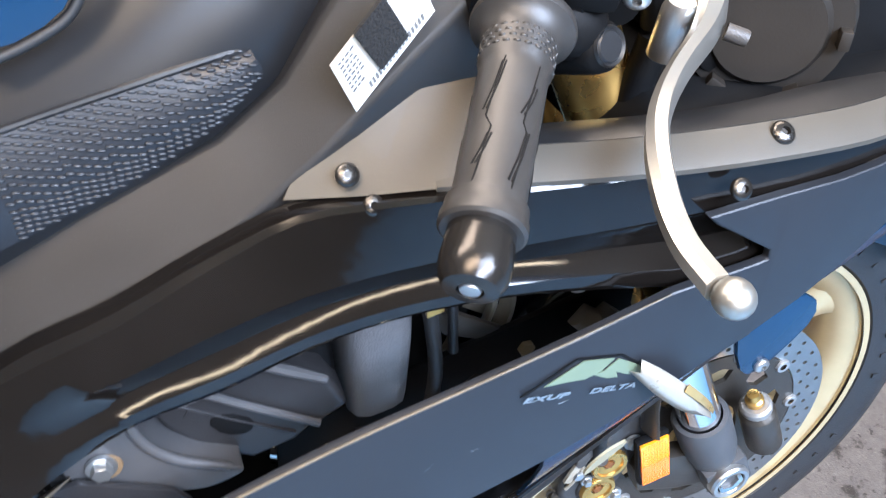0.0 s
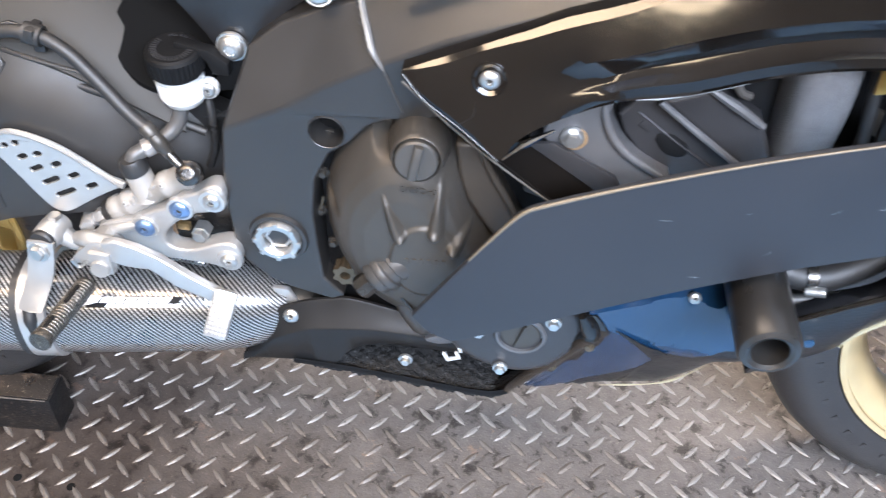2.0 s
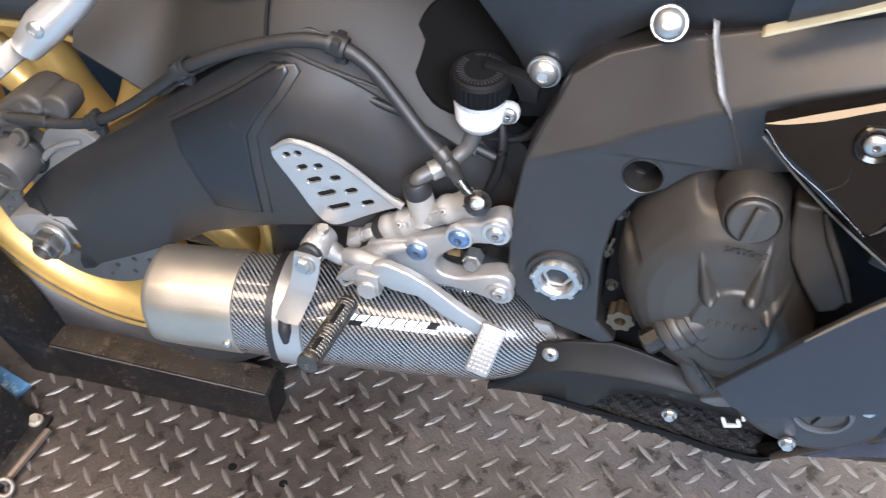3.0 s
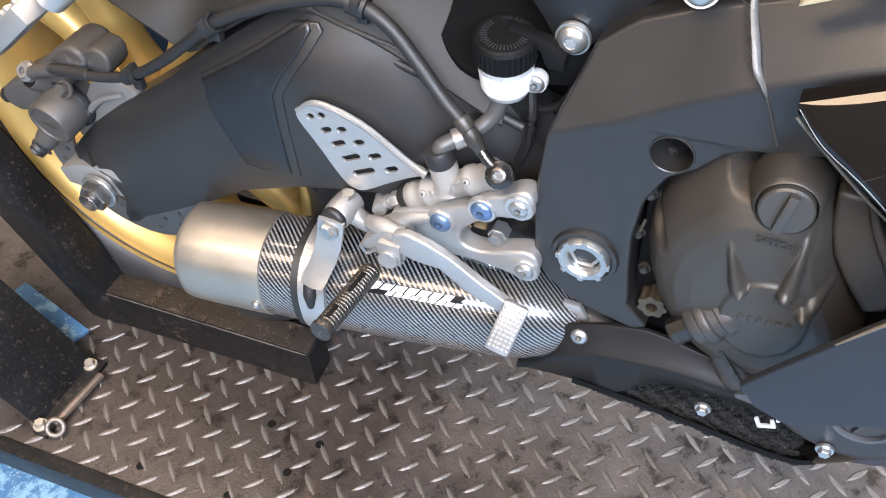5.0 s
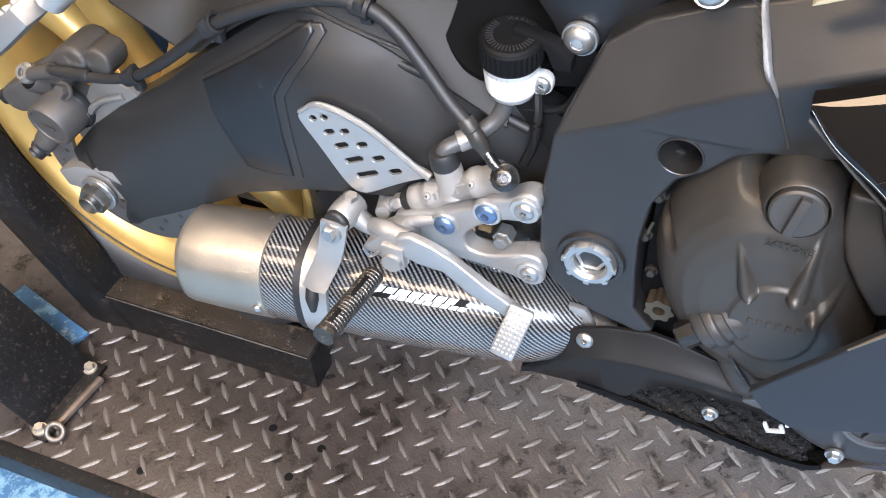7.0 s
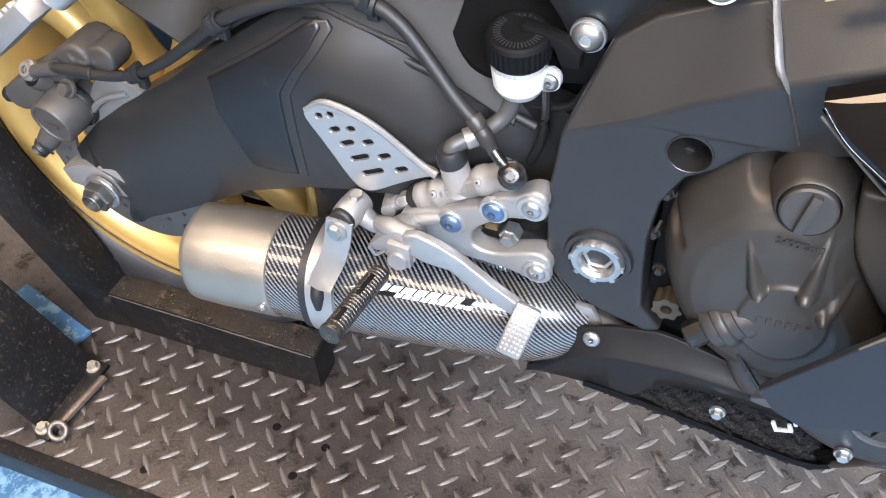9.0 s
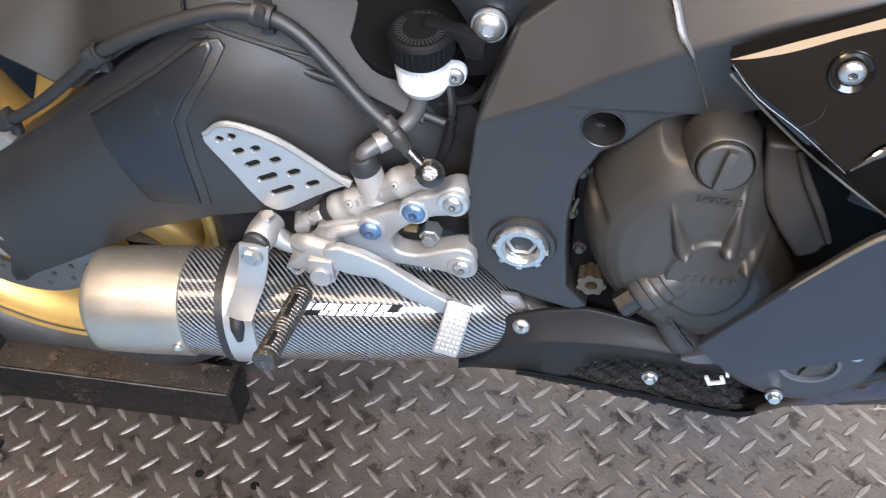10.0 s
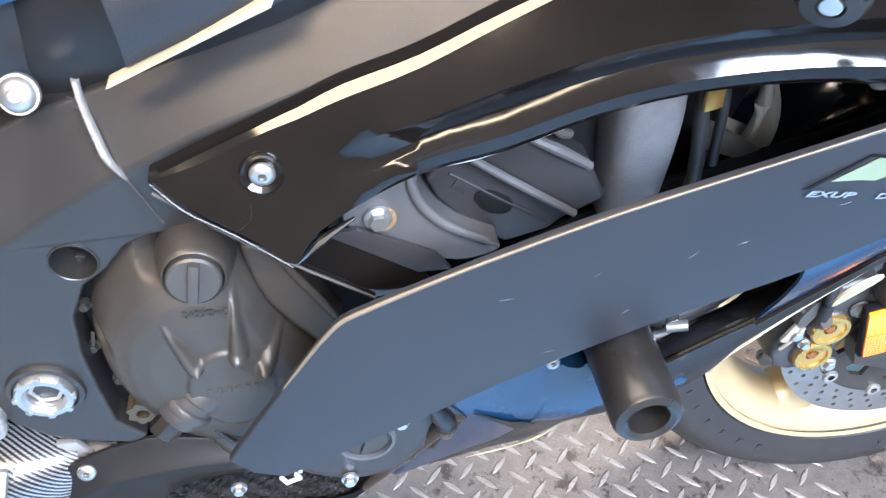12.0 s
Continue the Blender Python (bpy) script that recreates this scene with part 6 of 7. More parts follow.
    cu.body, cu.size, cu.extrude, cu.align_x = txt, size, extrude, "CENTER"
    me = bpy.data.meshes.new_from_object(bpy.data.objects.new("tmp", cu))
    me.materials.append(material)
    ob = new(name, me)
    ob.matrix_world = m
    ob.parent = parent


rm = axis_m((0.465, -0.112, 0.587), rd)
for word, h in (("LOWER", -0.0215), ("UPPER", -0.0075)):
    for i, ch in enumerate(word):
        a = radians(-100 + (i - 2) * 10.5)
        lettering("level_lettering", ch, 0.0048, Matrix.Translation(rm.translation + rd * h + Vector((math.cos(a), math.sin(a), 0)) * (0.0206 + 0.0010 * (word == "UPPER"))) @ Matrix.Rotation(a + math.pi / 2, 4, "Z") @ Matrix.Rotation(radians(90), 4, "X"), PALEPRINT, res)
for i, ch in enumerate("WARNING"):
    a = radians(95 - (i - 1) * 15)
    lettering("cap_lettering", ch, 0.0050, Matrix.Translation((0.465, -0.112, 0.588)) @ rd.to_track_quat("Z", "Y").to_matrix().to_4x4() @ Matrix.Translation((0.0150 * math.cos(a), 0.0150 * math.sin(a), 0.0233)) @ Matrix.Rotation(a - math.pi / 2, 4, "Z"), CAPPRINT, res)
for i in range(26):
    a = radians(150 + i * 9.2)
    part("cap_print_bar", box(0.0012, 0.0055, 0.0005, Matrix.Translation((0.465, -0.112, 0.588)) @ rd.to_track_quat("Z", "Y").to_matrix().to_4x4() @ Matrix.Rotation(a, 4, "Z") @ Matrix.Translation((0.0160, 0, 0.0234)) @ Matrix.Rotation(radians(90), 4, "Z"), 0.0001), CAPPRINT, res)

# muffler
MA, MB = Vector((0.140, -0.176, 0.310)), Vector((0.522, -0.126, 0.318))
mdir = (MB - MA).normalized()
mside = mdir.cross(Vector((0, 0, 1))).normalized()
mup = mside.cross(mdir)


def muf_ring(s, r, n=40, sq=0.82, kz=1.06):
    c = MA + mdir * s
    out = []
    for i in range(n):
        a = 2 * math.pi * i / n
        u, v = math.copysign(abs(math.cos(a)) ** sq, math.cos(a)), math.copysign(abs(math.sin(a)) ** sq, math.sin(a))
        out.append(tuple(c + mside * (r * u) + mup * (r * kz * v)))
    return out


def muf(rows, uv=False):
    bm = loft([muf_ring(s, r) for s, r in rows], cap=False)
    if uv:
        lay = bm.loops.layers.uv.new("UVMap")
        for f in bm.faces:
            js = []
            for l in f.loops:
                d = l.vert.co - MA
                js.append([d.dot(mdir), math.atan2(d.dot(mup), d.dot(mside)) * 0.055])
            if max(j[1] for j in js) - min(j[1] for j in js) > 0.15:
                for j in js:
                    if j[1] < 0:
                        j[1] += 2 * math.pi * 0.055
            for l, j in zip(f.loops, js):
                l[lay].uv = j
    return bm


muffler = part("muffler", muf([(0.097, 0.0475), (0.14, 0.0490), (0.20, 0.0495), (0.27, 0.0490), (0.33, 0.0475), (0.365, 0.044), (0.39, 0.037), (0.41, 0.028)], True), CARBON, bike, "carbon fibre muffler with titanium end cap", 60)
part("end_cap", muf([(0.018, 0.020), (0.014, 0.034), (0.0095, 0.0410), (0.0088, 0.0435), (0.0105, 0.0455), (0.016, 0.0468), (0.040, 0.0480), (0.075, 0.0488), (0.103, 0.0492), (0.104, 0.0475)]), TITAN, muffler, "brushed titanium end cap", 60)
for ang in (48, 112, -12, 170, 230):
    d = mside * math.cos(radians(ang)) + mup * math.sin(radians(ang))
    button_screw(muffler, MA + mdir * 0.095 + d * 0.0515, d, r=0.0048, name="rivet")
clamp = part("muffler_clamp", muf([(0.146, 0.049), (0.147, 0.0530), (0.174, 0.0530), (0.175, 0.049)]), MACH, muffler, "polished steel muffler clamp", 60)
part("clamp_rubber", muf([(0.138, 0.048), (0.139, 0.0520), (0.147, 0.0520), (0.148, 0.048)]), RUBBER, clamp)
part("clamp_slot", tube([MA + mdir * 0.160 + (mside * math.cos(radians(a)) + mup * math.sin(radians(a)) * 1.04) * 0.0545 for a in (10, 25, 42, 55)], [0.003, 0.007, 0.007, 0.003], 12, 5), RUBBER, clamp)
part("clamp_strap", sheet(dense([[(0.314, -0.1805, 0.424), (0.327, -0.1820, 0.426), (0.340, -0.1805, 0.424)], [(0.311, -0.1840, 0.402), (0.324, -0.1855, 0.402), (0.337, -0.1845, 0.402)], [(0.306, -0.1890, 0.382), (0.319, -0.1905, 0.382), (0.332, -0.1895, 0.382)], [(0.300, -0.1960, 0.366), (0.313, -0.1985, 0.366), (0.326, -0.1970, 0.366)], [(0.296, -0.2040, 0.352), (0.309, -0.2070, 0.352), (0.321, -0.2060, 0.352)]], 4), 0.003), MACH, clamp, "polished steel hanger strap", 50)
# badge: a bright flash and a bar of unread lettering


def muf_patch(s0, s1, a0, a1, r=0.0502, n=4, slant=0.0):
    rows = []
    for i in range(n + 1):
        row = []
        for a in np.linspace(a0, a1, 5):
            s = s0 + (s1 - s0) * i / n + slant * (a - a0)
            rr = r - 0.02 * max(0, s - 0.27)
            ca, sa = math.cos(radians(a)), math.sin(radians(a))
            row.append(tuple(MA + mdir * s + mside * (rr * math.copysign(abs(ca) ** 0.82, ca)) + mup * (rr * 1.06 * math.copysign(abs(sa) ** 0.82, sa))))
        rows.append(row)
    return sheet(rows, 0.0005, tuple(-(mside * math.cos(radians((a0 + a1) / 2)) + mup * math.sin(radians((a0 + a1) / 2)))))


BADGEM = mat("white_badge_foil", (0.70, 0.70, 0.70), 0.3, 0.2, 0.06, 40, 0.05, 300)
badge = part("badge_plate", muf_patch(0.214, 0.302, 36.6, 51, 0.0506, 16, 0.0006), INNER, muffler, "black ground of the muffler badge")
x0 = 0.216
for w in (0.0105, 0.0095, 0.011, 0.0095, 0.010, 0.009, 0.0085):
    part("badge_letter_bar", muf_patch(x0, x0 + w, 43.0, 50.5, 0.0511, 2, 0.0006), BADGEM, badge)
    x0 += w + 0.0020
for i in range(9):
    part("badge_letter_bar", muf_patch(0.234 + i * 0.0082, 0.2408 + i * 0.0082, 37.3, 42.2, 0.0511, 2, 0.0006), BADGEM, badge)
part("badge_flash", muf_patch(0.190, 0.216, 40, 43, 0.0512, 4, 0.0030), BADGEM, badge, "white swoosh")
part("badge_flash", muf_patch(0.200, 0.212, 43, 52, 0.0512, 4, 0.0020), BADGEM, badge)
part("link_pipe", tube([(0.535, -0.124, 0.318), (0.565, -0.120, 0.318), (0.60, -0.10, 0.31), (0.66, -0.06, 0.29)], [0.026, 0.024, 0.024, 0.03], 20), DARKCAST, bike, "dark link pipe")
part("pipe_tab", prism([(0.534, 0.356), (0.550, 0.356), (0.558, 0.340), (0.570, 0.330), (0.568, 0.318), (0.552, 0.316), (0.541, 0.328)], -0.140, -0.134, 0.001), MACH, bike, "bright steel bracket")

# footpeg and brake pedal
peg0, peg1 = Vector((0.3700, -0.193, 0.388)), Vector((0.3645, -0.272, 0.397))
pd = (peg1 - peg0).normalized()
PLEN = (peg1 - peg0).length
pegbm = lathe([(0, -0.002), (0.0088, 0.0), (0.0096, 0.003)] + [q for i in range(20) for q in ((0.0096, 0.004 + i * 0.0037), (0.0090, 0.0048 + i * 0.0037), (0.0090, 0.0060 + i * 0.0037), (0.0096, 0.0068 + i * 0.0037))] + [(0.0104, PLEN + 0.001), (0.0098, PLEN + 0.004), (0, PLEN + 0.004)], peg0, pd, 24)
peg = part("footpeg", pegbm, mat("worn_peg_metal", (0.085, 0.078, 0.068), 0.30, 0.8, 0.45, 90, 0.4, 900, spots=(0.30, 0.27, 0.23), spot_scale=120, spot_at=0.60), bike, "knurled worn metal footpeg", 25)
ptop = (Vector((0.15, -0.35, 0.9)) - pd * Vector((0.15, -0.35, 0.9)).dot(pd)).normalized()
pside = pd.cross(ptop)
pegm = Matrix.Translation(peg0) @ Matrix((pside, ptop, pd)).transposed().to_4x4()
for h, ln in ((0.026, 0.026), (0.066, 0.016)):
    part("peg_slot", box(0.0042, 0.0016, ln, pegm @ Matrix.Translation((0.001, 0.0094, h)), 0.0008), INNER, peg)
part("peg_clevis", join(prism(smooth_loop([(0.352, 0.404), (0.366, 0.424), (0.388, 0.442), (0.402, 0.430), (0.402, 0.404), (0.388, 0.394), (0.378, 0.402), (0.368, 0.410)], 1), -0.186, -0.160, 0.003), box(0.022, 0.010, 0.026, Matrix.Translation((0.389, -0.187, 0.416)), 0.003), lathe([(0, 0.003), (0.0085, 0.003), (0.0095, 0.001), (0.010, -0.012)], (0.389, -0.193, 0.412), (0.05, -1, 0.1), 28)), CAST, peg, "cast clevis with hinge pin")
part("peg_spring", tube([(0.374, -0.188, 0.414), (0.366, -0.190, 0.408), (0.362, -0.192, 0.418)], 0.0016, 6), STEEL, peg)
pedal = part("brake_pedal", prism([(0.392, 0.440), (0.406, 0.445), (0.426, 0.440), (0.446, 0.430), (0.474, 0.409), (0.503, 0.391), (0.496, 0.376), (0.458, 0.394), (0.435, 0.413), (0.425, 0.413), (0.411, 0.414), (0.394, 0.420)], -0.189, -0.180, 0.0025, 3), MACH, bike, "bright forged brake pedal", 45)
padm = Matrix.Translation((0.502, -0.200, 0.3765)) @ Matrix.Rotation(radians(14), 4, "Y") @ Matrix.Rotation(radians(-30), 4, "X")
part("pedal_pad", box(0.0225, 0.008, 0.050, padm, 0.0035), MACH, pedal, "knurled pedal pad")
for i in range(10):
    for j in range(5):
        part("pad_stud", box(0.0026, 0.0010, 0.0030, padm @ Matrix.Translation((-0.0080 + j * 0.0040, -0.0042, -0.0198 + i * 0.0044)), 0.0005), MACH, pedal)
part("pedal_link", tube([(0.362, -0.172, 0.428), (0.376, -0.176, 0.432), (0.40, -0.180, 0.432)], [0.007, 0.009, 0.009], 12), CAST, pedal)
part("return_spring", tube([(0.44 + 0.0008 * i, -0.150 + 0.005 * math.cos(i * 1.3), 0.398 - 0.0001 * i + 0.005 * math.sin(i * 1.3)) for i in range(46)], 0.0009, 6, 2), STEEL, pedal)

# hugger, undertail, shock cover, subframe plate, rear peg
# near-black that paints the shade of hollows onto solid shapes
VOIDM = mat("hollow_shade_black", (0.003, 0.003, 0.003), 0.9, spec=0.05)
HUG = [(0.09, 0.566), (0.13, 0.545), (0.165, 0.530), (0.20, 0.555), (0.24, 0.582), (0.285, 0.600), (0.33, 0.594), (0.37, 0.580), (0.41, 0.560), (0.44, 0.545), (0.465, 0.532)]
hug = part("hugger", sheet(dense([[(x, -0.120, z - 0.004), (x, -0.108, z + 0.014), (x, -0.080, z + 0.044), (x, -0.045, z + 0.072), (x, 0.0, z + 0.086)] for x, z in HUG]), 0.003, (0, 0.3, -1)), mat("grey_brown_plastic", (0.020, 0.0185, 0.016), 0.55, 0, 0.15, 20, 0.03, 500, spec=0.2), bike, "grey plastic rear hugger", 50)
part("hugger_opening", lathe([(0, 0.002), (0.050, 0.004), (0.053, 0.0)], (0.448, -0.074, 0.597), (0.15, -0.72, 0.68), 40), VOIDM, hug, "black disc painting the shade of the oval hugger opening")
part("hugger_joint", tube([(0.285, -0.121, 0.602), (0.282, -0.108, 0.618), (0.278, -0.08, 0.648), (0.27, -0.045, 0.676)], 0.0016, 6, 4), INNER, hug)
# solid block added to darken the gap behind the pivot
part("shock_well", prism([(0.44, 0.44), (0.42, 0.56), (0.46, 0.63), (0.56, 0.63), (0.57, 0.44)], -0.052, 0.052, 0.004), VOIDM, bike, "solid black block painting the shade behind the swingarm pivot")
part("tail_bracket", prism([(0.20, 0.64), (0.235, 0.628), (0.275, 0.634), (0.30, 0.70), (0.20, 0.72)], -0.100, -0.094, 0.003), GREY, bike, "grey alloy tail bracket")
part("bracket_slot", lathe([(0, 0.001), (0.007, 0.001), (0.008, 0)], (0.262, -0.100, 0.655), n=20), INNER, bike)
part("undertail", prism([(0.02, 0.70), (0.14, 0.69), (0.30, 0.70), (0.45, 0.72), (0.45, 0.80), (0.05, 0.80)], -0.09, 0.09, 0.012), MATT, bike, "dark undertail plastic", 45)
part("subframe_plate", prism(smooth_loop([(0.36, 0.80), (0.42, 0.705), (0.455, 0.662), (0.487, 0.622), (0.50, 0.600), (0.515, 0.596), (0.530, 0.606), (0.555, 0.640), (0.60, 0.672), (0.63, 0.70), (0.60, 0.80)], 1), -0.100, -0.088, 0.004), MATT, bike, "matt black subframe side plate", 45)
part("wire_loom", tube([(0.478, -0.09, 0.56), (0.484, -0.10, 0.53), (0.482, -0.10, 0.50), (0.474, -0.10, 0.475)], 0.004, 8), RUBBER, bike)
part("wire_loom", tube([(0.43, -0.075, 0.54), (0.46, -0.08, 0.52), (0.50, -0.085, 0.53), (0.52, -0.09, 0.57)], 0.004, 8), RUBBER, bike)
part("reservoir_bracket", prism([(0.49, 0.56), (0.515, 0.565), (0.53, 0.60), (0.50, 0.60)], -0.10, -0.09, 0.002), INNER, bike)
part("spring_bit", lathe([(0.010, -0.015), (0.012, -0.01), (0.010, -0.005), (0.012, 0), (0.010, 0.005), (0.012, 0.01), (0.010, 0.015)], (0.495, -0.075, 0.635), (0.3, 0, 1), 16), BRASS, bike)
rp = part("rear_footrest_hanger", tube([(0.20, -0.17, 0.70), (0.17, -0.185, 0.662), (0.145, -0.20, 0.640), (0.128, -0.21, 0.622)], [0.010, 0.014, 0.016, 0.012], 14), MACH, bike, "polished rear footrest hanger")
part("rear_footpeg", box(0.085, 0.030, 0.018, Matrix.Translation((0.093, -0.225, 0.600)) @ Matrix.Rotation(radians(-38), 4, "Y"), 0.004), CAST, rp, "ribbed aluminium passenger peg")
for i in range(8):
    for j in range(3):
        part("peg_tooth", box(0.004, 0.005, 0.006, Matrix.Translation((0.093, -0.225, 0.600)) @ Matrix.Rotation(radians(-38), 4, "Y") @ Matrix.Translation((-0.036 + i * 0.0095, -0.010 + j * 0.009, 0.0095)), 0.001), CAST, rp)
button_screw(rp, (0.147, -0.214, 0.644), r=0.007)

# ---- front of the motorcycle ----
FW = (1.379, 0.0, 0.3135)
front = wheel("front_wheel", FW, 0.3128, 0.116, 0.224, 0.098, 5, 0.6, "gold cast front wheel", GOLD)
# brake discs with a spoked carrier and rivet bobbins
for s, lab in ((1, 1), (-1, 0)):
    fd = drilled_disc(front, FW, -0.066 * s, 0.118, 0.155, 36, (0.126, 0.136, 0.147), "front_brake_disc", 0.0028)
    pts = ring_pts(FW[0], FW[2], 0.116, 72)
    hs = [ring_pts(FW[0], FW[2], 0.045, 36)]
    for i in range(10):
        a = 2 * math.pi * (i + 0.5) / 10
        hs.append([(FW[0] + rr * math.cos(a + da), FW[2] + rr * math.sin(a + da)) for rr, da in ((0.080, -0.13), (0.095, -0.16), (0.099, 0.0), (0.095, 0.16), (0.080, 0.13), (0.076, 0))])
    part("disc_carrier", holed(pts, hs, -0.069 * s, -0.064 * s), DARKCAST, fd, "dark disc carrier")
    for i in range(10):
        a = 2 * math.pi * i / 10 + 0.15
        part("disc_bobbin", lathe([(0.004, 0.003), (0.0075, 0.003), (0.0085, 0.001), (0.0085, -0.004)], (FW[0] + 0.114 * math.cos(a), -0.069 * s, FW[2] + 0.114 * math.sin(a)), (0, -s, 0), 16), MACH, fd)

rake = Vector((-0.235, 0, 0.488)).normalized()
fa = Vector((1.374, -0.103, 0.312))


def leg(s):
    o = Vector((fa.x, fa.y * s, fa.z))
    lo = part("fork_leg", join(lathe([(0, -0.002), (0.019, 0.0), (0.0245, 0.012), (0.0290, 0.040), (0.0295, 0.088), (0.0275, 0.094), (0.023, 0.095), (0.022, 0.088)], o, rake, 36), box(0.050, 0.046, 0.046, Matrix.Translation(o + Vector((0.002, -0.004 * s, 0.0))) @ Matrix.Rotation(radians(-26), 4, 'Y'), 0.007)), mat("dark_fork_casting", (0.06, 0.062, 0.066), 0.5, 0.2, 0.25, 40, 0.2, 900) if s > 0 else DARKCAST, bike, "dark cast fork bottom")
    part("fork_stanchion", lathe([(0.0215, 0.085), (0.0215, 0.28)], o, rake, 36), CHROME, lo, "chromed fork tube")
    part("fork_outer", lathe([(0.0235, 0.205), (0.0275, 0.207), (0.0275, 0.235), (0.0265, 0.237), (0.0265, 0.60), (0.020, 0.61), (0, 0.61)], o, rake, 36), BRASS, lo, "gold anodised fork outer tube")
    return lo


legr, legl = leg(1), leg(-1)
part("axle_collar", lathe([(0.0155, 0.004), (0.0165, 0.0065), (0.0205, 0.0065), (0.0225, 0.004), (0.0225, -0.004)], (1.373, -0.130, 0.3115), n=36), STEEL, legr, "steel front axle collar")
part("axle_end", lathe([(0.0, -0.010), (0.0105, -0.010), (0.0112, 0.004), (0.0156, 0.005)], (1.373, -0.130, 0.3115), n=6), POLISHED, legr, "hollow hexagon axle end")
part("caliper_foot", prism([(1.27, 0.335), (1.30, 0.345), (1.355, 0.335), (1.40, 0.300), (1.385, 0.278), (1.33, 0.285), (1.28, 0.30)], -0.108, -0.085, 0.005), DARKCAST, legr)
fc = part("front_caliper", join(
    prism(smooth_loop([(1.190, 0.300), (1.196, 0.360), (1.222, 0.400), (1.265, 0.420), (1.290, 0.395), (1.275, 0.350), (1.258, 0.305), (1.225, 0.288)], 1), -0.098, -0.045, 0.008, 3),
    lathe([(0.0, 0.004), (0.020, 0.004), (0.0225, 0.001), (0.0225, -0.03)], (1.239, -0.098, 0.355), n=32),
    lathe([(0.0, 0.004), (0.0195, 0.004), (0.022, 0.001), (0.022, -0.03)], (1.232, -0.098, 0.319), n=32)), mat("black_caliper", (0.035, 0.034, 0.034), 0.4, 0.2, 0.25, 40, 0.15, 900), bike, "black radial front brake caliper", 45)
for x, z in ((1.239, 0.355), (1.232, 0.319)):
    part("gold_piston_cap", join(lathe([(0.0065, 0.0012), (0.0135, 0.0022), (0.0145, 0.0045), (0.0185, 0.0045), (0.0198, 0.002), (0.0198, -0.002)], (x, -0.102, z), n=36), lathe([(0, -0.003), (0.0045, -0.003), (0.0065, 0.0012)], (x, -0.102, z), n=6)), BRASS, fc, "gold anodised cap")
SOCKETM = mat("brown_socket", (0.16, 0.06, 0.015), 0.6, 0.3, 0.4, 200)
for x, z in ((1.239, 0.355), (1.232, 0.319)):
    star = [(x + (0.0062 if q % 2 == 0 else 0.0036) * math.cos(q * math.pi / 6), z + (0.0062 if q % 2 == 0 else 0.0036) * math.sin(q * math.pi / 6)) for q in range(12)]
    part("cap_socket", prism(star, -0.1042, -0.1010, 0.0), SOCKETM, fc)
part("caliper_bridge", prism(smooth_loop([(1.196, 0.372), (1.212, 0.402), (1.232, 0.414), (1.238, 0.402), (1.218, 0.382), (1.206, 0.360)], 1), -0.106, -0.09, 0.003), GREY, fc)
for k in range(4):
    part("caliper_fin", box(0.004, 0.010, 0.020, Matrix.Translation((1.202 + 0.009 * k, -0.099, 0.385 + 0.008 * k)) @ Matrix.Rotation(radians(-50), 4, "Y"), 0.001), DARKCAST, fc)
for p, r in (((1.205, -0.101, 0.352), 0.006), ((1.262, -0.101, 0.378), 0.007), ((1.256, -0.101, 0.300), 0.006), ((1.216, -0.103, 0.339), 0.0045)):
    hex_bolt(fc, p, r=r, h=0.006, material=STEEL)
part("pad_pin", tube([(1.196, -0.10, 0.330), (1.202, -0.103, 0.345), (1.210, -0.103, 0.362)], 0.0022, 8), FANM, fc)
part("pad_spring", prism([(1.190, 0.345), (1.200, 0.368), (1.207, 0.364), (1.198, 0.342)], -0.104, -0.100, 0.0008), FANM, fc)
part("speed_sensor_cable", tube([(1.205, -0.10, 0.40), (1.212, -0.115, 0.43), (1.224, -0.12, 0.455), (1.245, -0.11, 0.48)], 0.0035, 8), GREY, fc)
part("caliper_hose", tube([(1.222, -0.105, 0.375), (1.218, -0.11, 0.400), (1.218, -0.105, 0.43), (1.228, -0.09, 0.48)], 0.006, 10), RUBBER, fc)
part("caliper_banjo", lathe([(0, 0.008), (0.006, 0.008), (0.009, 0.003), (0.009, -0.005)], (1.224, -0.104, 0.372), (0, -0.8, 0.5), 16), DARKCAST, fc)
hex_bolt(fc, (1.193, -0.09, 0.307), (-0.6, -0.8, 0), r=0.007, h=0.008, material=DARKCAST)
rfm = Matrix.Translation((1.281, -0.112, 0.362)) @ Matrix.Rotation(radians(-14), 4, "Y")
rf = part("side_reflector", box(0.036, 0.009, 0.072, rfm, 0.003), INNER, bike, "orange side reflector on a bracket")
part("reflector_lens", box(0.031, 0.004, 0.034, rfm @ Matrix.Translation((0, -0.0055, 0.016)), 0.001), mat("bright_orange_lens", (0.90, 0.27, 0.008), 0.15, 0.0, 0.3, 260, 0.5, 500, coat=0.6), rf, "bright orange upper reflector lens")
part("reflector_lens", box(0.031, 0.004, 0.031, rfm @ Matrix.Translation((0, -0.0055, -0.0170)), 0.001), ORANGE, rf, "deep orange lower reflector lens")
grid = bmesh.new()
for i in range(10):
    for j in range(18):
        bmesh.ops.create_icosphere(grid, subdivisions=1, radius=0.0009, matrix=rfm @ Matrix.Translation((-0.0135 + 0.003 * i + 0.0007 * (j % 2), -0.0075, -0.0305 + 0.0036 * j)))
ob = part("lens_prism_texture", grid, ORANGE, rf)
ob["kind"] = "stuff"
part("reflector_bracket", tube([(1.272, -0.110, 0.398), (1.266, -0.112, 0.425), (1.260, -0.112, 0.470)], 0.012, 12, 4, 0.3), DARKCAST, rf)
button_screw(rf, (1.259, -0.117, 0.466), r=0.0075)
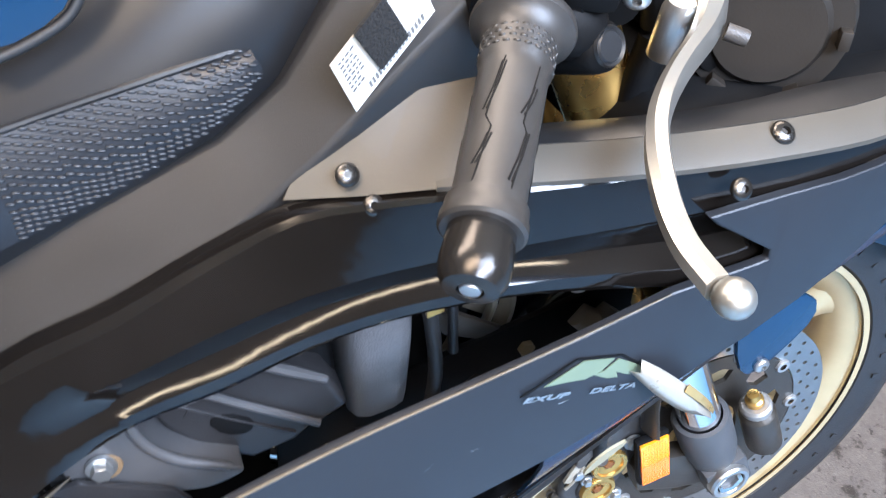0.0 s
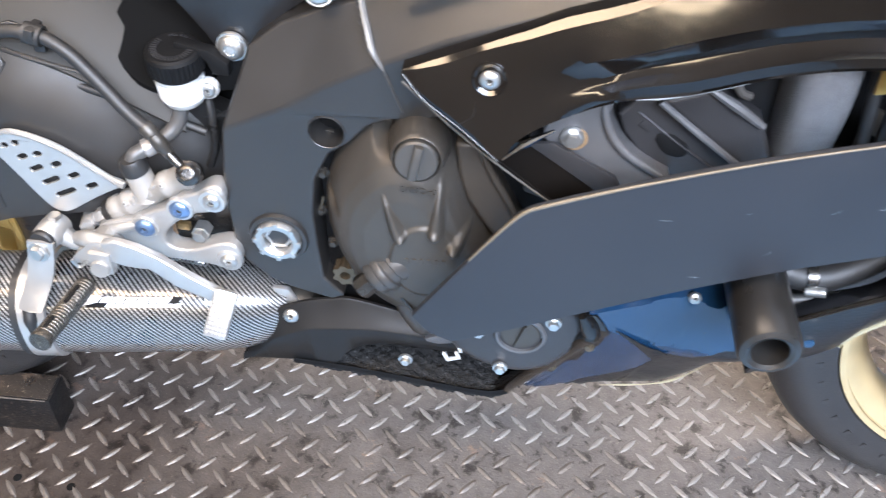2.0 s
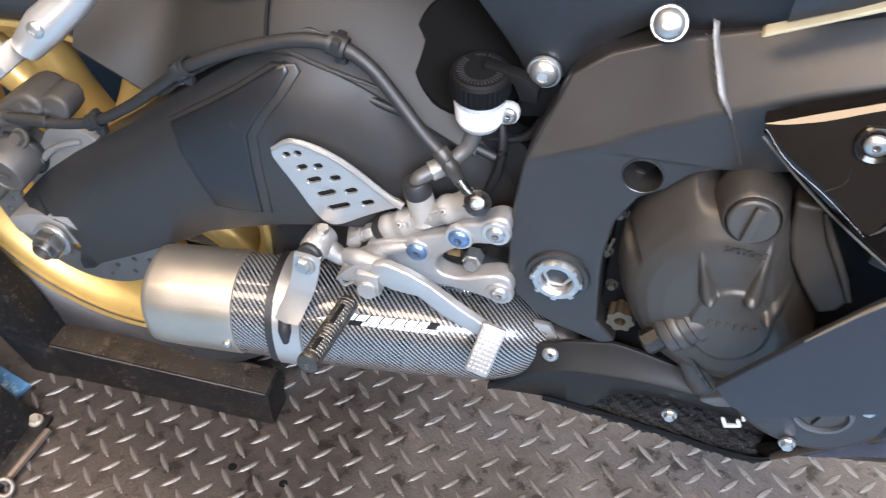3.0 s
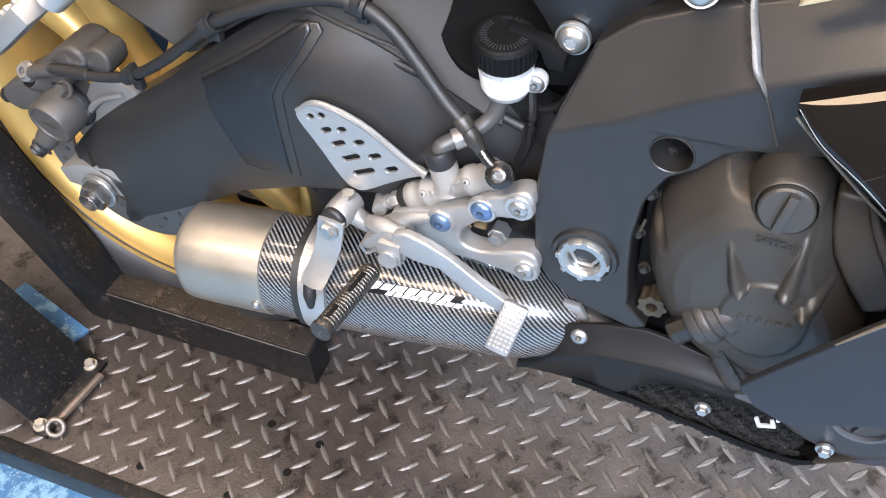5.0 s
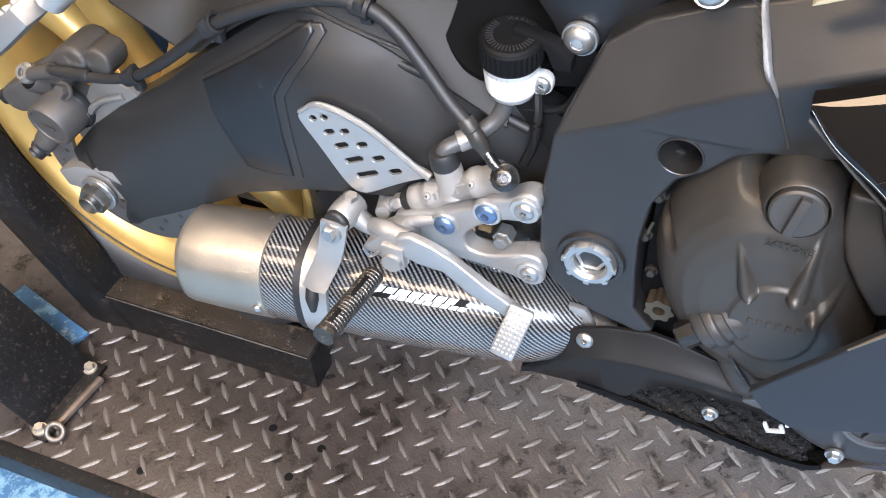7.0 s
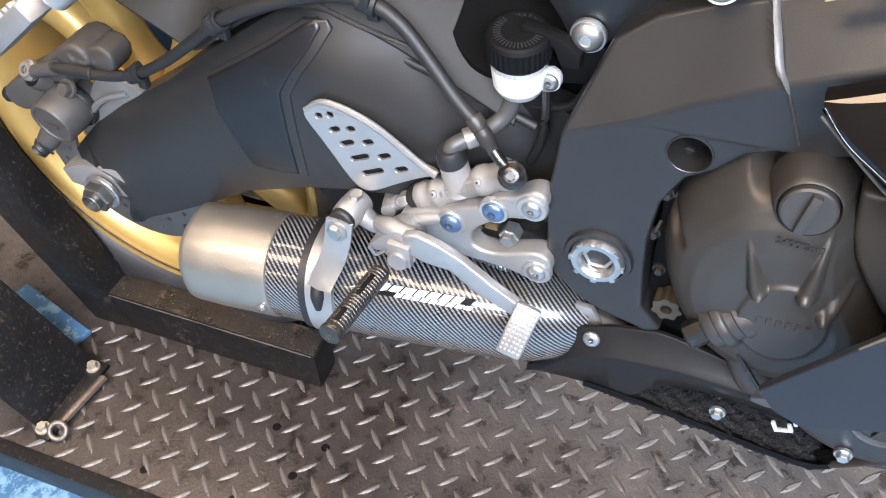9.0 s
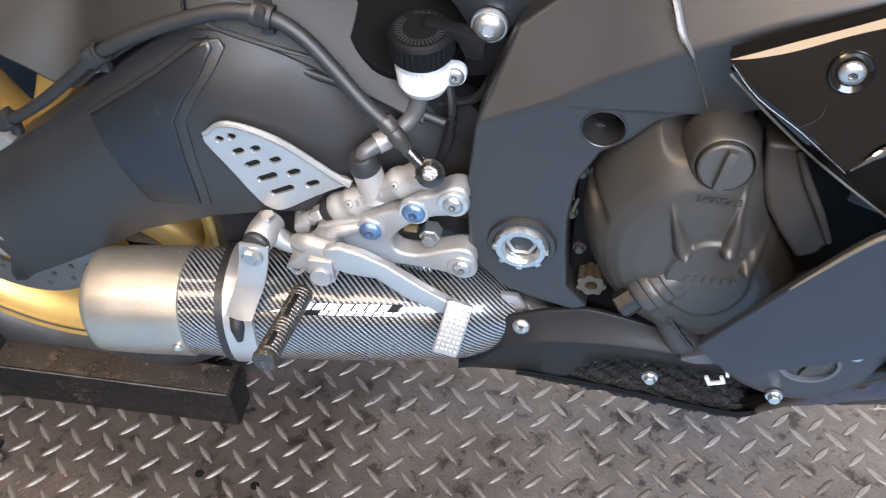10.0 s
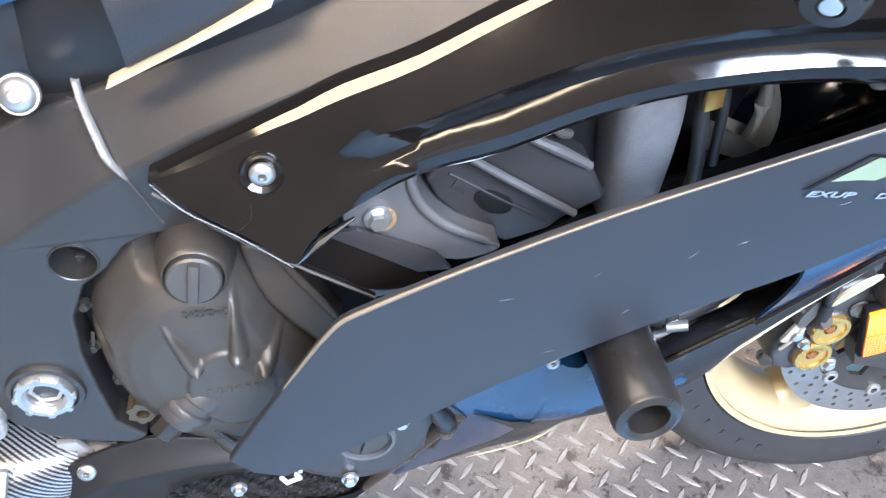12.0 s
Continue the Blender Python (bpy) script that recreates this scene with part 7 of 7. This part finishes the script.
adj = part("caliper_mount", lathe([(0, 0.036), (0.012, 0.036), (0.0185, 0.030), (0.0195, 0.028), (0.0195, -0.03), (0.017, -0.035)], (1.425, -0.10, 0.345), rake, 28), DARKCAST, legr, "cast lug with a bolt")
part("mount_nut", lathe([(0.008, 0.046), (0.014, 0.046), (0.0165, 0.043), (0.0165, 0.036), (0, 0.036)], (1.425, -0.10, 0.345), rake, 24), CAST, adj)
part("mount_bolt", lathe([(0, 0.064), (0.006, 0.063), (0.007, 0.055), (0.0095, 0.053), (0.0095, 0.047)], (1.425, -0.10, 0.345), rake, 20), BRASS, adj)
# front mudguard side
mg = []
for i in range(11):
    a = radians(150 - i * 10)
    ring = []
    for y, dr in ((-0.088, -0.045), (-0.086, -0.015), (-0.072, 0.008), (-0.035, 0.018), (0.035, 0.018), (0.072, 0.008), (0.086, -0.015), (0.088, -0.045)):
        r = 0.325 + dr
        ring.append((FW[0] + r * math.cos(a), y, FW[2] + r * math.sin(a)))
    mg.append(ring)
guardf = part("front_mudguard", sheet(mg, 0.003, (0, 0, -1)), mat("gloss_blue_black_paint", (0.0045, 0.010, 0.021), 0.12, 0.0, 0.25, 16, 0.12, 30, 0.05, spots=(0.03, 0.03, 0.03), spot_scale=60, spot_at=0.68), bike, "glossy dark front mudguard", 60)
part("mudguard_stay", prism(smooth_loop([(1.325, 0.540), (1.36, 0.555), (1.410, 0.545), (1.420, 0.515), (1.395, 0.480), (1.365, 0.452), (1.345, 0.470)], 1), -0.118, -0.110, 0.003), NAVY, guardf, "dark blue gloss mudguard leg")
button_screw(guardf, (1.372, -0.120, 0.468), r=0.008)

# cockpit side panel, top plate and screws
CP = ((1.00, -0.205, 0.790, -0.175, 0.803), (1.06, -0.222, 0.794, -0.188, 0.808), (1.12, -0.236, 0.798, -0.200, 0.811), (1.18, -0.246, 0.803, -0.206, 0.814), (1.24, -0.248, 0.806, -0.204, 0.818), (1.30, -0.238, 0.808, -0.195, 0.814))
cp = part("cockpit_side_panel", sheet(dense([[(x, y0, z0), (x, y0 + 0.010, z0 + 0.0075), (x, y0 + 0.019, z0 + 0.0112)] for x, y0, z0, y1, z1 in CP]), 0.003, (0, 0, -1)), CHAMP, bike, "cockpit side panel, warm roof reflection put into its champagne colour", 50)
# upper strip stays black, where the painted reflection ends
part("panel_upper", sheet(dense([[(x, y0 + 0.019, z0 + 0.0116), (x, y1 - 0.008, z1 - 0.0006), (x, y1 + 0.006, z1 - 0.002), (x, y1 + 0.018, z1 - 0.012), (x, y1 + 0.024, z1 - 0.03)] for x, y0, z0, y1, z1 in CP]), 0.003, (0, 0, -1)), MATT, cp, "matt black upper strip, left without the painted reflection", 50)
button_screw(cp, (1.188, -0.236, 0.8115), (0, -0.6, 0.8), r=0.0072, material=DARKSTEEL)
tri = part("frame_cover_plate", loft([[(0.925, -0.176, 0.777), (0.925, -0.173, 0.776), (0.93, -0.170, 0.782)], [(0.965, -0.194, 0.784), (0.965, -0.19, 0.783), (0.965, -0.168, 0.806)], [(1.00, -0.205, 0.789), (1.00, -0.20, 0.788), (1.00, -0.166, 0.832)], [(1.04, -0.214, 0.792), (1.04, -0.208, 0.791), (1.035, -0.160, 0.84)]]), CHAMP, bike, "cover plate, warm roof reflection put into its champagne colour", 40)
button_screw(tri, (0.957, -0.187, 0.794), (0.05, -0.75, 0.65), r=0.0066, material=DARKSTEEL)
# data label on the frame head
LAB = [(0.952, 0.851), (0.965, 0.824), (1.005, 0.874), (0.992, 0.899)]
lab = part("data_label", prism(LAB, -0.1772, -0.1755, 0.0003), LABEL, bike, "white data label with unreadable printing")
part("velcro_patch", prism([(0.963, 0.867), (0.977, 0.847), (0.991, 0.864), (0.978, 0.885)], -0.181, -0.1765, 0.0012), VELCRO, lab, "black velcro patch")
la, lu, lv = Vector((0.952, 0, 0.851)), Vector((0.625, 0, 0.78)), Vector((0.434, 0, -0.90))
for i in range(8):
    q = 0.004
    for w in range(5):
        ln = random.uniform(0.0016, 0.0034)
        if q + ln > 0.0165:
            break
        a = la + lu * q + lv * (0.003 + i * 0.0024)
        part("print_bar", prism([(p.x, p.z) for p in (a, a + lu * ln, a + lu * ln + lv * 0.0010, a + lv * 0.0010)], -0.1776, -0.1771, 0.0), INK, lab)
        q += ln + 0.0008
for i in range(17):
    a = la + lu * (0.014 + i * 0.0026) + lv * 0.0245
    part("print_bar", prism([(p.x, p.z) for p in (a, a + lu * 0.0016, a + lu * 0.0016 + lv * 0.0030, a + lv * 0.0030)], -0.1776, -0.1771, 0.0), INK, lab)

# right handlebar
GRIPM = mat("worn_grip_rubber", (0.024, 0.022, 0.020), 0.42, 0.0, 0.3, 60, 0.10, 1600)
bar0, bar1 = Vector((1.044, -0.196, 0.868)), Vector((0.974, -0.313, 0.813))
bd = (bar1 - bar0).normalized()
LEN = (bar1 - bar0).length
grip = part("throttle_grip", lathe([(0.0, -0.006), (0.022, -0.006), (0.0262, -0.003), (0.0268, 0.0), (0.0262, 0.0022), (0.0235, 0.0038), (0.0205, 0.007), (0.0186, 0.012), (0.0182, 0.027), (0.0172, 0.029), (0.0168, 0.034), (0.0166, LEN - 0.046), (0.0172, LEN - 0.042), (0.0186, LEN - 0.041), (0.0188, LEN - 0.035), (0.0196, LEN - 0.0335), (0.0196, LEN - 0.029), (0.0182, LEN - 0.0275), (0.0, LEN - 0.0275)], bar0, bd, 48), GRIPM, bike, "black rubber throttle grip with knurled collar")
gm = axis_m(bar0, bd)
knurl = bmesh.new()
for i in range(4):
    for j in range(22):
        a = 2 * math.pi * (j + 0.5 * (i % 2)) / 22
        m = gm @ Matrix.Rotation(a, 4, "Z") @ Matrix.Translation((0.0182, 0, 0.0135 + i * 0.0036)) @ Matrix.Diagonal((0.0008, 0.0022, 0.0012, 1))
        bmesh.ops.create_icosphere(knurl, subdivisions=1, radius=1, matrix=m)
part("knurled_collar", knurl, GRIPM, grip, "", 80)
part("bar_end", lathe([(0.0130, LEN - 0.036), (0.0150, LEN - 0.028), (0.0158, LEN - 0.012), (0.0150, LEN - 0.006), (0.0120, LEN - 0.001), (0.0060, LEN), (0.0055, LEN - 0.002), (0.0, LEN - 0.002)], bar0, bd, 40), mat("black_metal", (0.035, 0.032, 0.029), 0.20, 0.7, 0.2, 40, 0.05, 700), grip, "black bar-end weight")
part("bar_end_screw", lathe([(0, LEN + 0.0005), (0.0045, LEN), (0.0055, LEN - 0.003)], bar0, bd, 16), STEEL, grip)
face = gm.to_3x3().inverted() @ Vector((-0.15, -0.30, 0.20))
f0 = math.degrees(math.atan2(face.y, face.x))
# chevron grooves: paired lines that step along the grip
for a0, sg, marks in ((f0 - 38, 1, ((0.046, 0.064), (0.072, 0.100))), (f0 + 22, 1, ((0.036, 0.064), (0.078, 0.094))), (f0 + 100, 1, ((0.046, 0.064), (0.072, 0.100))), (f0 + 160, 1, ((0.036, 0.064), (0.078, 0.094))), (f0 - 98, 1, ((0.036, 0.064), (0.078, 0.094)))):
    line = [(a0, 0.034)]
    for h0, h1 in marks:
        line += [(a0, h0), (a0 + 16, h1), (a0 + 14, h1 + 0.001)]
        for da in (0, 6):
            part("grip_groove", tube([gm @ Vector((0.01665 * math.cos(radians(a)), 0.01665 * math.sin(radians(a)), h)) for a, h in ((a0 + da - 7, h0), (a0 + da - 1, h0 * 0.5 + h1 * 0.5), (a0 + da + 9, h1))], 0.00055, 6, 3, smooth=False), INNER, grip)
    part("grip_groove", tube([gm @ Vector((0.01665 * math.cos(radians(a)), 0.01665 * math.sin(radians(a)), h)) for a, h in ((a0 - 4, 0.033), (a0 + 8, 0.068), (a0 - 4, 0.074), (a0 + 8, 0.104))], 0.0005, 6, 3, smooth=False), INNER, grip)
sw = part("switch_housing", join(lathe([(0.0, -0.055), (0.026, -0.055), (0.031, -0.050), (0.032, -0.016), (0.028, -0.010), (0, -0.010)], bar0, bd, 32), box(0.05, 0.03, 0.05, gm @ Matrix.Translation((0.02, 0.02, -0.034)), 0.008)), INNER, bike, "black switch housing")
part("switch_pod", join(lathe([(0.0, 0.010), (0.010, 0.010), (0.013, 0.007), (0.0145, 0.0), (0.0150, -0.03)], (1.086, -0.196, 0.855), (0.25, -0.85, 0.35), 32), tube([(1.060, -0.178, 0.872), (1.074, -0.188, 0.866), (1.086, -0.180, 0.850)], [0.018, 0.020, 0.014], 16)), INNER, sw, "black starter switch pod")
part("switch_button", lathe([(0.0, 0.0015), (0.0075, 0.0015), (0.0085, 0.0005), (0.0100, 0.0018), (0.0108, 0.0)], Vector((1.086, -0.196, 0.855)) + Vector((0.25, -0.85, 0.35)).normalized() * 0.010, (0.25, -0.85, 0.35), 28), MATT, sw)
button_screw(sw, gm @ Vector((0.052, 0.012, -0.018)), bd, r=0.007)
part("handlebar", lathe([(0.011, -0.10), (0.011, 0.0)], bar0, bd, 20), DARKCAST, sw)
LEVM = mat("worn_lever_alloy", (0.34, 0.33, 0.30), 0.34, 0.85, 0.12, 30, 0.05, 700)
lever = part("brake_lever", loft(dense([[tuple(Vector(c) + Vector((u * w, v * w * 0.2, v * h)) ) for u, v in ((-1, -0.7), (-0.75, -1), (0.75, -1), (1, -0.7), (1, 0.45), (0.78, 0.8), (-0.25, 0.8), (-0.95, 0.3))] for c, w, h in (((1.182, -0.150, 0.868), 0.010, 0.009), ((1.172, -0.172, 0.861), 0.0105, 0.009), ((1.156, -0.190, 0.852), 0.0095, 0.008), ((1.129, -0.210, 0.842), 0.0082, 0.0075), ((1.109, -0.230, 0.833), 0.0075, 0.007), ((1.094, -0.255, 0.826), 0.0070, 0.0068), ((1.083, -0.285, 0.818), 0.0066, 0.0064), ((1.079, -0.310, 0.811), 0.0062, 0.006), ((1.082, -0.332, 0.805), 0.0062, 0.006))], 4)), LEVM, bike, "polished aluminium front brake lever", 28)
part("lever_ball", lathe([(0, -0.009)] + [(0.0098 * math.cos(a), 0.0090 * math.sin(a)) for a in np.linspace(-1.3, 1.3, 11)] + [(0, 0.009)], (1.085, -0.340, 0.804), (0, -0.3, 1), 28), LEVM, lever, "ball end of the lever", 80)
part("lever_pivot", lathe([(0, 0.006), (0.008, 0.006), (0.010, 0.0), (0.010, -0.03)], (1.152, -0.170, 0.858), (0, -0.2, 1), 20), STEEL, lever)
part("lever_adjuster", lathe([(0, 0.013), (0.0042, 0.013), (0.0050, 0.011), (0.0050, 0)], (1.174, -0.186, 0.850), (0.8, -0.6, -0.2), 14), GREY, lever)
part("front_master_cylinder", join(lathe([(0, -0.04), (0.016, -0.04), (0.017, 0.03), (0, 0.03)], (1.140, -0.130, 0.868), (0.6, 0.7, 0.1), 20), tube([(1.164, -0.13, 0.86), (1.169, -0.13, 0.825), (1.163, -0.13, 0.795), (1.160, -0.125, 0.75)], 0.011, 14)), INNER, bike, "black front master cylinder and hose")
part("dash_back", prism([(1.20, 0.80), (1.20, 0.86), (1.30, 0.88), (1.36, 0.84), (1.36, 0.76), (1.28, 0.76)], -0.14, 0.14, 0.01), INNER, bike, "dark fairing inner and headlamp back", 45)
# dark block added to fill the view into the fairing
part("fairing_inner", prism([(1.13, 0.755), (1.16, 0.792), (1.37, 0.80), (1.37, 0.74), (1.24, 0.70)], -0.185, 0.185, 0.006), INNER, bike, "dark filler block added inside the fairing", 45)
LAMPM = mat("brown_black_plastic", (0.014, 0.0115, 0.009), 0.5, 0, 0.2, 40, spec=0.3)
hl = part("headlamp_cover", lathe([(0, 0.010), (0.034, 0.010), (0.038, 0.004), (0.050, 0.004), (0.054, -0.01)], (1.236, -0.148, 0.832), (-0.55, -0.83, 0.05), 32), LAMPM, bike, "dark headlamp bulb cover")
for a in (0, 1.05, 2.1, 3.15, 4.2, 5.25):
    part("cover_grip", box(0.007, 0.012, 0.02, axis_m((1.236, -0.148, 0.832), (-0.55, -0.83, 0.05)) @ Matrix.Rotation(a, 4, "Z") @ Matrix.Translation((0.045, 0, 0.004)), 0.001), LAMPM, hl)
part("top_yoke", prism(smooth_loop([(1.08, 0.845), (1.08, 0.865), (1.19, 0.865), (1.19, 0.845)], 0), -0.13, 0.13, 0.004), DARKCAST, bike, "dark top yoke")

# tank grip pad and worn edge
part("tank_seam", tube([(0.790, -0.1335, 0.8495), (0.804, -0.1330, 0.852), (0.820, -0.1320, 0.858), (0.837, -0.1300, 0.867), (0.846, -0.1270, 0.879), (0.850, -0.122, 0.892)], 0.0028, 10, 6), RUBBER, tank, "black rubber seam on the tank")
part("tank_top_panel", prism(smooth_loop([(0.76, 0.8505), (0.805, 0.8545), (0.834, 0.868), (0.846, 0.885), (0.846, 0.905), (0.76, 0.905)], 1), -0.1335, -0.115, 0.003), NAVY, tank, "glossy dark blue tank top panel")
PADROWS = []
for x0, za, zb in ((0.668, 0.710, 0.768), (0.70, 0.724, 0.780), (0.74, 0.738, 0.796), (0.78, 0.749, 0.810), (0.82, 0.764, 0.820), (0.86, 0.782, 0.830), (0.90, 0.806, 0.840), (0.925, 0.832, 0.846)):
    yo = -0.012 * (1 - ramp01((x0 - 0.72) / 0.09))
    PADROWS.append([(x0, -0.139 + yo, za), (x0, -0.1425 + yo, za * 0.7 + zb * 0.3), (x0 - 0.003, -0.142 + yo, za * 0.3 + zb * 0.7), (x0 - 0.005, -0.134 + yo, zb)])
PADM = mat("embossed_grip_vinyl", (0.010, 0.011, 0.0135), 0.42, 0.0, 0.2, 40, 0.1, 600)
pad = part("tank_grip_pad", sheet(dense(PADROWS), 0.004), PADM, tank, "black embossed tank grip pad", 50)
part("pad_rim", tube([r[3] for r in PADROWS], 0.0022, 8, 5), MATT, pad)
# embossed dashes over the pad, in staggered rows
bumps = bmesh.new()
cols = [spline(c, 9) for c in zip(*PADROWS)]
for i in range(1, len(cols[0]) - 1):
    a = [Vector(cols[q][i]) for q in range(4)]
    if a[0].x < 0.79:
        continue
    rows_n = max(2, int((a[3] - a[0]).length / 0.0040))
    for j in range(rows_n):
        f = (j + 0.5 * (i % 2) + 0.3) / rows_n
        k = min(int(f * 3), 2)
        p = a[k].lerp(a[k + 1], f * 3 - k)
        m = Matrix.Translation(p + Vector((0, -0.0006, 0.0004))) @ Matrix.Rotation(radians(8), 4, "Y") @ Matrix.Diagonal((0.0027, 0.0010, 0.0010, 1))
        bmesh.ops.create_icosphere(bumps, subdivisions=2, radius=1, matrix=m)
ob = part("pad_embossing", bumps, PADM, pad, "", 80)
ob["kind"] = "stuff"
part("worn_edge", prism([(0.655, 0.7000), (0.70, 0.7210), (0.752, 0.7450), (0.754, 0.7500), (0.745, 0.7475), (0.70, 0.7235), (0.657, 0.7035)], -0.1580, -0.146, 0.001), CREAM, tank, "cream worn strip along the tank edge")
part("seat_corner", prism([(0.44, 0.80), (0.48, 0.74), (0.55, 0.715), (0.62, 0.735), (0.70, 0.80), (0.70, 0.86), (0.44, 0.86)], -0.118, 0.118, 0.015), NAVY, bike, "dark tank tail panel", 45)

# ---- wheel chock and fittings on the platform ----
chock = thing("wheel_chock", "black steel wheel chock bolted beside the rear tyre", "chock", (0.04, -0.1, 0))


def pc(name, bm, material, parent, label=""):
    ob = part(name, bm, material, None, label)
    ob.parent = parent
    ob.matrix_parent_inverse = parent.matrix_world.inverted()
    return ob


bpy.context.view_layer.update()
cm = Matrix.Translation((0.209, -0.119, 0)) @ Matrix.Rotation(radians(2.2), 4, "Z")


def rail(x0, x1, yb):
    bm = box(x1 - x0, 0.046, 0.069, Matrix.Translation(((x0 + x1) / 2, yb, 0.0345)), 0.006)
    bm.transform(cm)
    return bm


pc("side_rail", rail(-0.335, 0.0, 0.023), BLACKSTEEL, chock, "black steel rail")
film = box(0.326, 0.0380, 0.0010, Matrix.Translation((-0.1675, 0.023, 0.0692)), 0.0004)
film.transform(cm)
pc("dirt_film", film, DIRT, chock, "brown oily dirt lying on the rail")
edge_wear = tube([(-0.330, 0.0018, 0.0674), (-0.24, 0.0016, 0.0676), (-0.16, 0.0016, 0.0676), (-0.07, 0.0016, 0.0676), (-0.006, 0.0018, 0.0674)], [0.0006, 0.0011, 0.0007, 0.0012, 0.0008], 6, 10)
edge_wear.transform(cm)
pc("worn_edge", edge_wear, mat("rubbed_steel_edge", (0.14, 0.125, 0.11), 0.4, 0.6, 0.6, 60, 0.2, 400), chock, "paint rubbed off along the edge")
up = Vector((-0.075, 0.0, 0.23)).normalized()
a0 = cm @ Vector((-0.335, 0.023, 0.03))
pc("rear_rail", box(0.075, 0.046, 0.40, Matrix.Translation(a0 + Vector((-0.068, 0, 0.15))) @ Matrix.Rotation(radians(-24), 4, "Y"), 0.004), BLACKSTEEL, chock)
pc("far_rail", box(0.33, 0.046, 0.069, Matrix.Translation((0.04, 0.125, 0.0345)), 0.004), BLACKSTEEL, chock)

gate = thing("stop_plate", "black steel stop plate bolted to the platform", "plate", (-0.11, -0.25, 0))
bpy.context.view_layer.update()
pc("ramp_plate", box(0.34, 0.112, 0.008, Matrix.Translation((-0.100, -0.253, 0.004)) @ Matrix.Rotation(radians(53), 4, "Y") @ Matrix.Translation((-0.17, 0, 0)), 0.001), BLACKSTEEL, gate)
pc("blue_foot", box(0.15, 0.050, 0.006, Matrix.Translation((-0.215, -0.165, 0.004)) @ Matrix.Rotation(radians(-14), 4, "Z"), 0.001), BLUEFLOOR, gate, "bright blue painted foot plate")
foot = pc("foot_bar", box(0.022, 0.125, 0.006, Matrix.Translation((-0.088, -0.257, 0.0035)), 0.001), BLACKSTEEL, gate, "worn flat steel foot bar")
for y in (-0.207, -0.308):
    b = hex_bolt(gate, (0, 0, 0), (0, 0, 1), r=0.007, h=0.008, material=mat("dirty_bolt", (0.42, 0.38, 0.32), 0.4, 0.7, 0.3, 80))
    b.matrix_parent_inverse = gate.matrix_world.inverted()
    b.location = (-0.094, y, 0.0075)
pc("slim_rod", tube([(-0.078, -0.30, 0.006), (-0.072, -0.26, 0.009), (-0.070, -0.215, 0.006)], 0.0055, 8), mat("rusty_rod_steel", (0.13, 0.10, 0.08), 0.45, 0.5, 0.4, 90, 0.3, 500), gate)
eye = pc("tie_down_eye", bm_ring := lathe([(0.0105 + 0.0035 * math.cos(a), 0.0035 * math.sin(a)) for a in np.linspace(0, 2 * math.pi, 10, endpoint=False)], (-0.071, -0.305, 0.011), (0.35, -0.55, 0.75), 28, True), mat("rusty_steel", (0.16, 0.14, 0.12), 0.45, 0.6, 0.35, 80, 0.3, 600), gate, "worn steel tie-down eye")

# blue stand beyond the platform, seen through the front wheel
stand = part("blue_block", box(0.5, 0.3, 0.75, Matrix.Translation((1.75, 0.78, FLOOR_Z + 0.375)), 0.01), BLUE, None)
tagged(stand, "plain bright blue steel cabinet beyond the platform", "cabinet")
# dark backing added so the gaps of the rear wheel stay dark
stand2 = part("blue_block", box(1.30, 0.3, 0.95, Matrix.Translation((-0.25, 0.68, FLOOR_Z + 0.475)), 0.01), mat("dark_blue_paint", (0.006, 0.014, 0.028), 0.6, spec=0.2), None)
tagged(stand2, "dark block added to darken the gaps between the rear spokes", "cabinet")

# housings of the unseen lamp panels added under the roof
for lx, ly, watts, tint in LAMPS:
    lamp = part("strip_lamp", box(LAMP_SIZE[0] + 0.06, LAMP_SIZE[1] + 0.06, 0.05, Matrix.Translation((lx, ly, 2.972)), 0.008), WHITE, None)
    tagged(lamp, "unseen lamp panel added under the roof", "lamp", "strip lamps")

wl = part("streak_lamp", box(2.66, 0.06, 0.20, Matrix.Translation((0.1, -3.36, 1.28)), 0.01), WHITE, None)
tagged(wl, "unseen warm strip added to give the fairing its gold streaks", "lamp")

# ---- chequer plate lugs ----
me = lug_mesh()
P = 0.0427
near, rest = [], []
for i in range(-32, 40):
    for j in range(-16, 18):
        x, y = i * P / 2, j * P / 2 
        if (i + j) % 2:
            continue
        if y < EDGE + 0.012 or y > EDGE + 0.73:
            continue
        rz = 45 if j % 2 == 0 else -45
        q = (x, y - 0.0002, rz)
        (near if (-0.62 < x < 0.42 and -0.32 < y < -0.01) else rest).append(q)
near.sort(key=lambda q: q[1])
rest += near[300:]
for x, y, rz in near[:300]:
    ob = new("chequer_lug", me)
    ob.parent = platform
    ob.matrix_parent_inverse = platform.matrix_world.inverted()
    ob.matrix_basis = plat_m @ pose(x, y, 0, 0, 0, rz + random.uniform(-2, 2))
big = bmesh.new()
for x, y, rz in rest:
    n0 = len(big.verts)
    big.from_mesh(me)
    big.verts.ensure_lookup_table()
    bmesh.ops.transform(big, matrix=pose(x, y, 0, 0, 0, rz), verts=big.verts[n0:])
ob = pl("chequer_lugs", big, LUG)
ob["kind"] = "stuff"
# bolt holes of the deck, their shade drawn as near-black discs on top
for x, y in ((0.254, -0.194), (0.182, -0.191), (0.059, -0.305), (0.183, -0.297), (0.235, -0.243)):
    ob = part("deck_hole", lathe([(0, 0.0006), (0.0050, 0.0006), (0.0056, 0)], (x, y, 0.0006), (0, 0, 1), 16), INNER, None)
    ob.parent = platform
    ob.matrix_parent_inverse = platform.matrix_world.inverted()
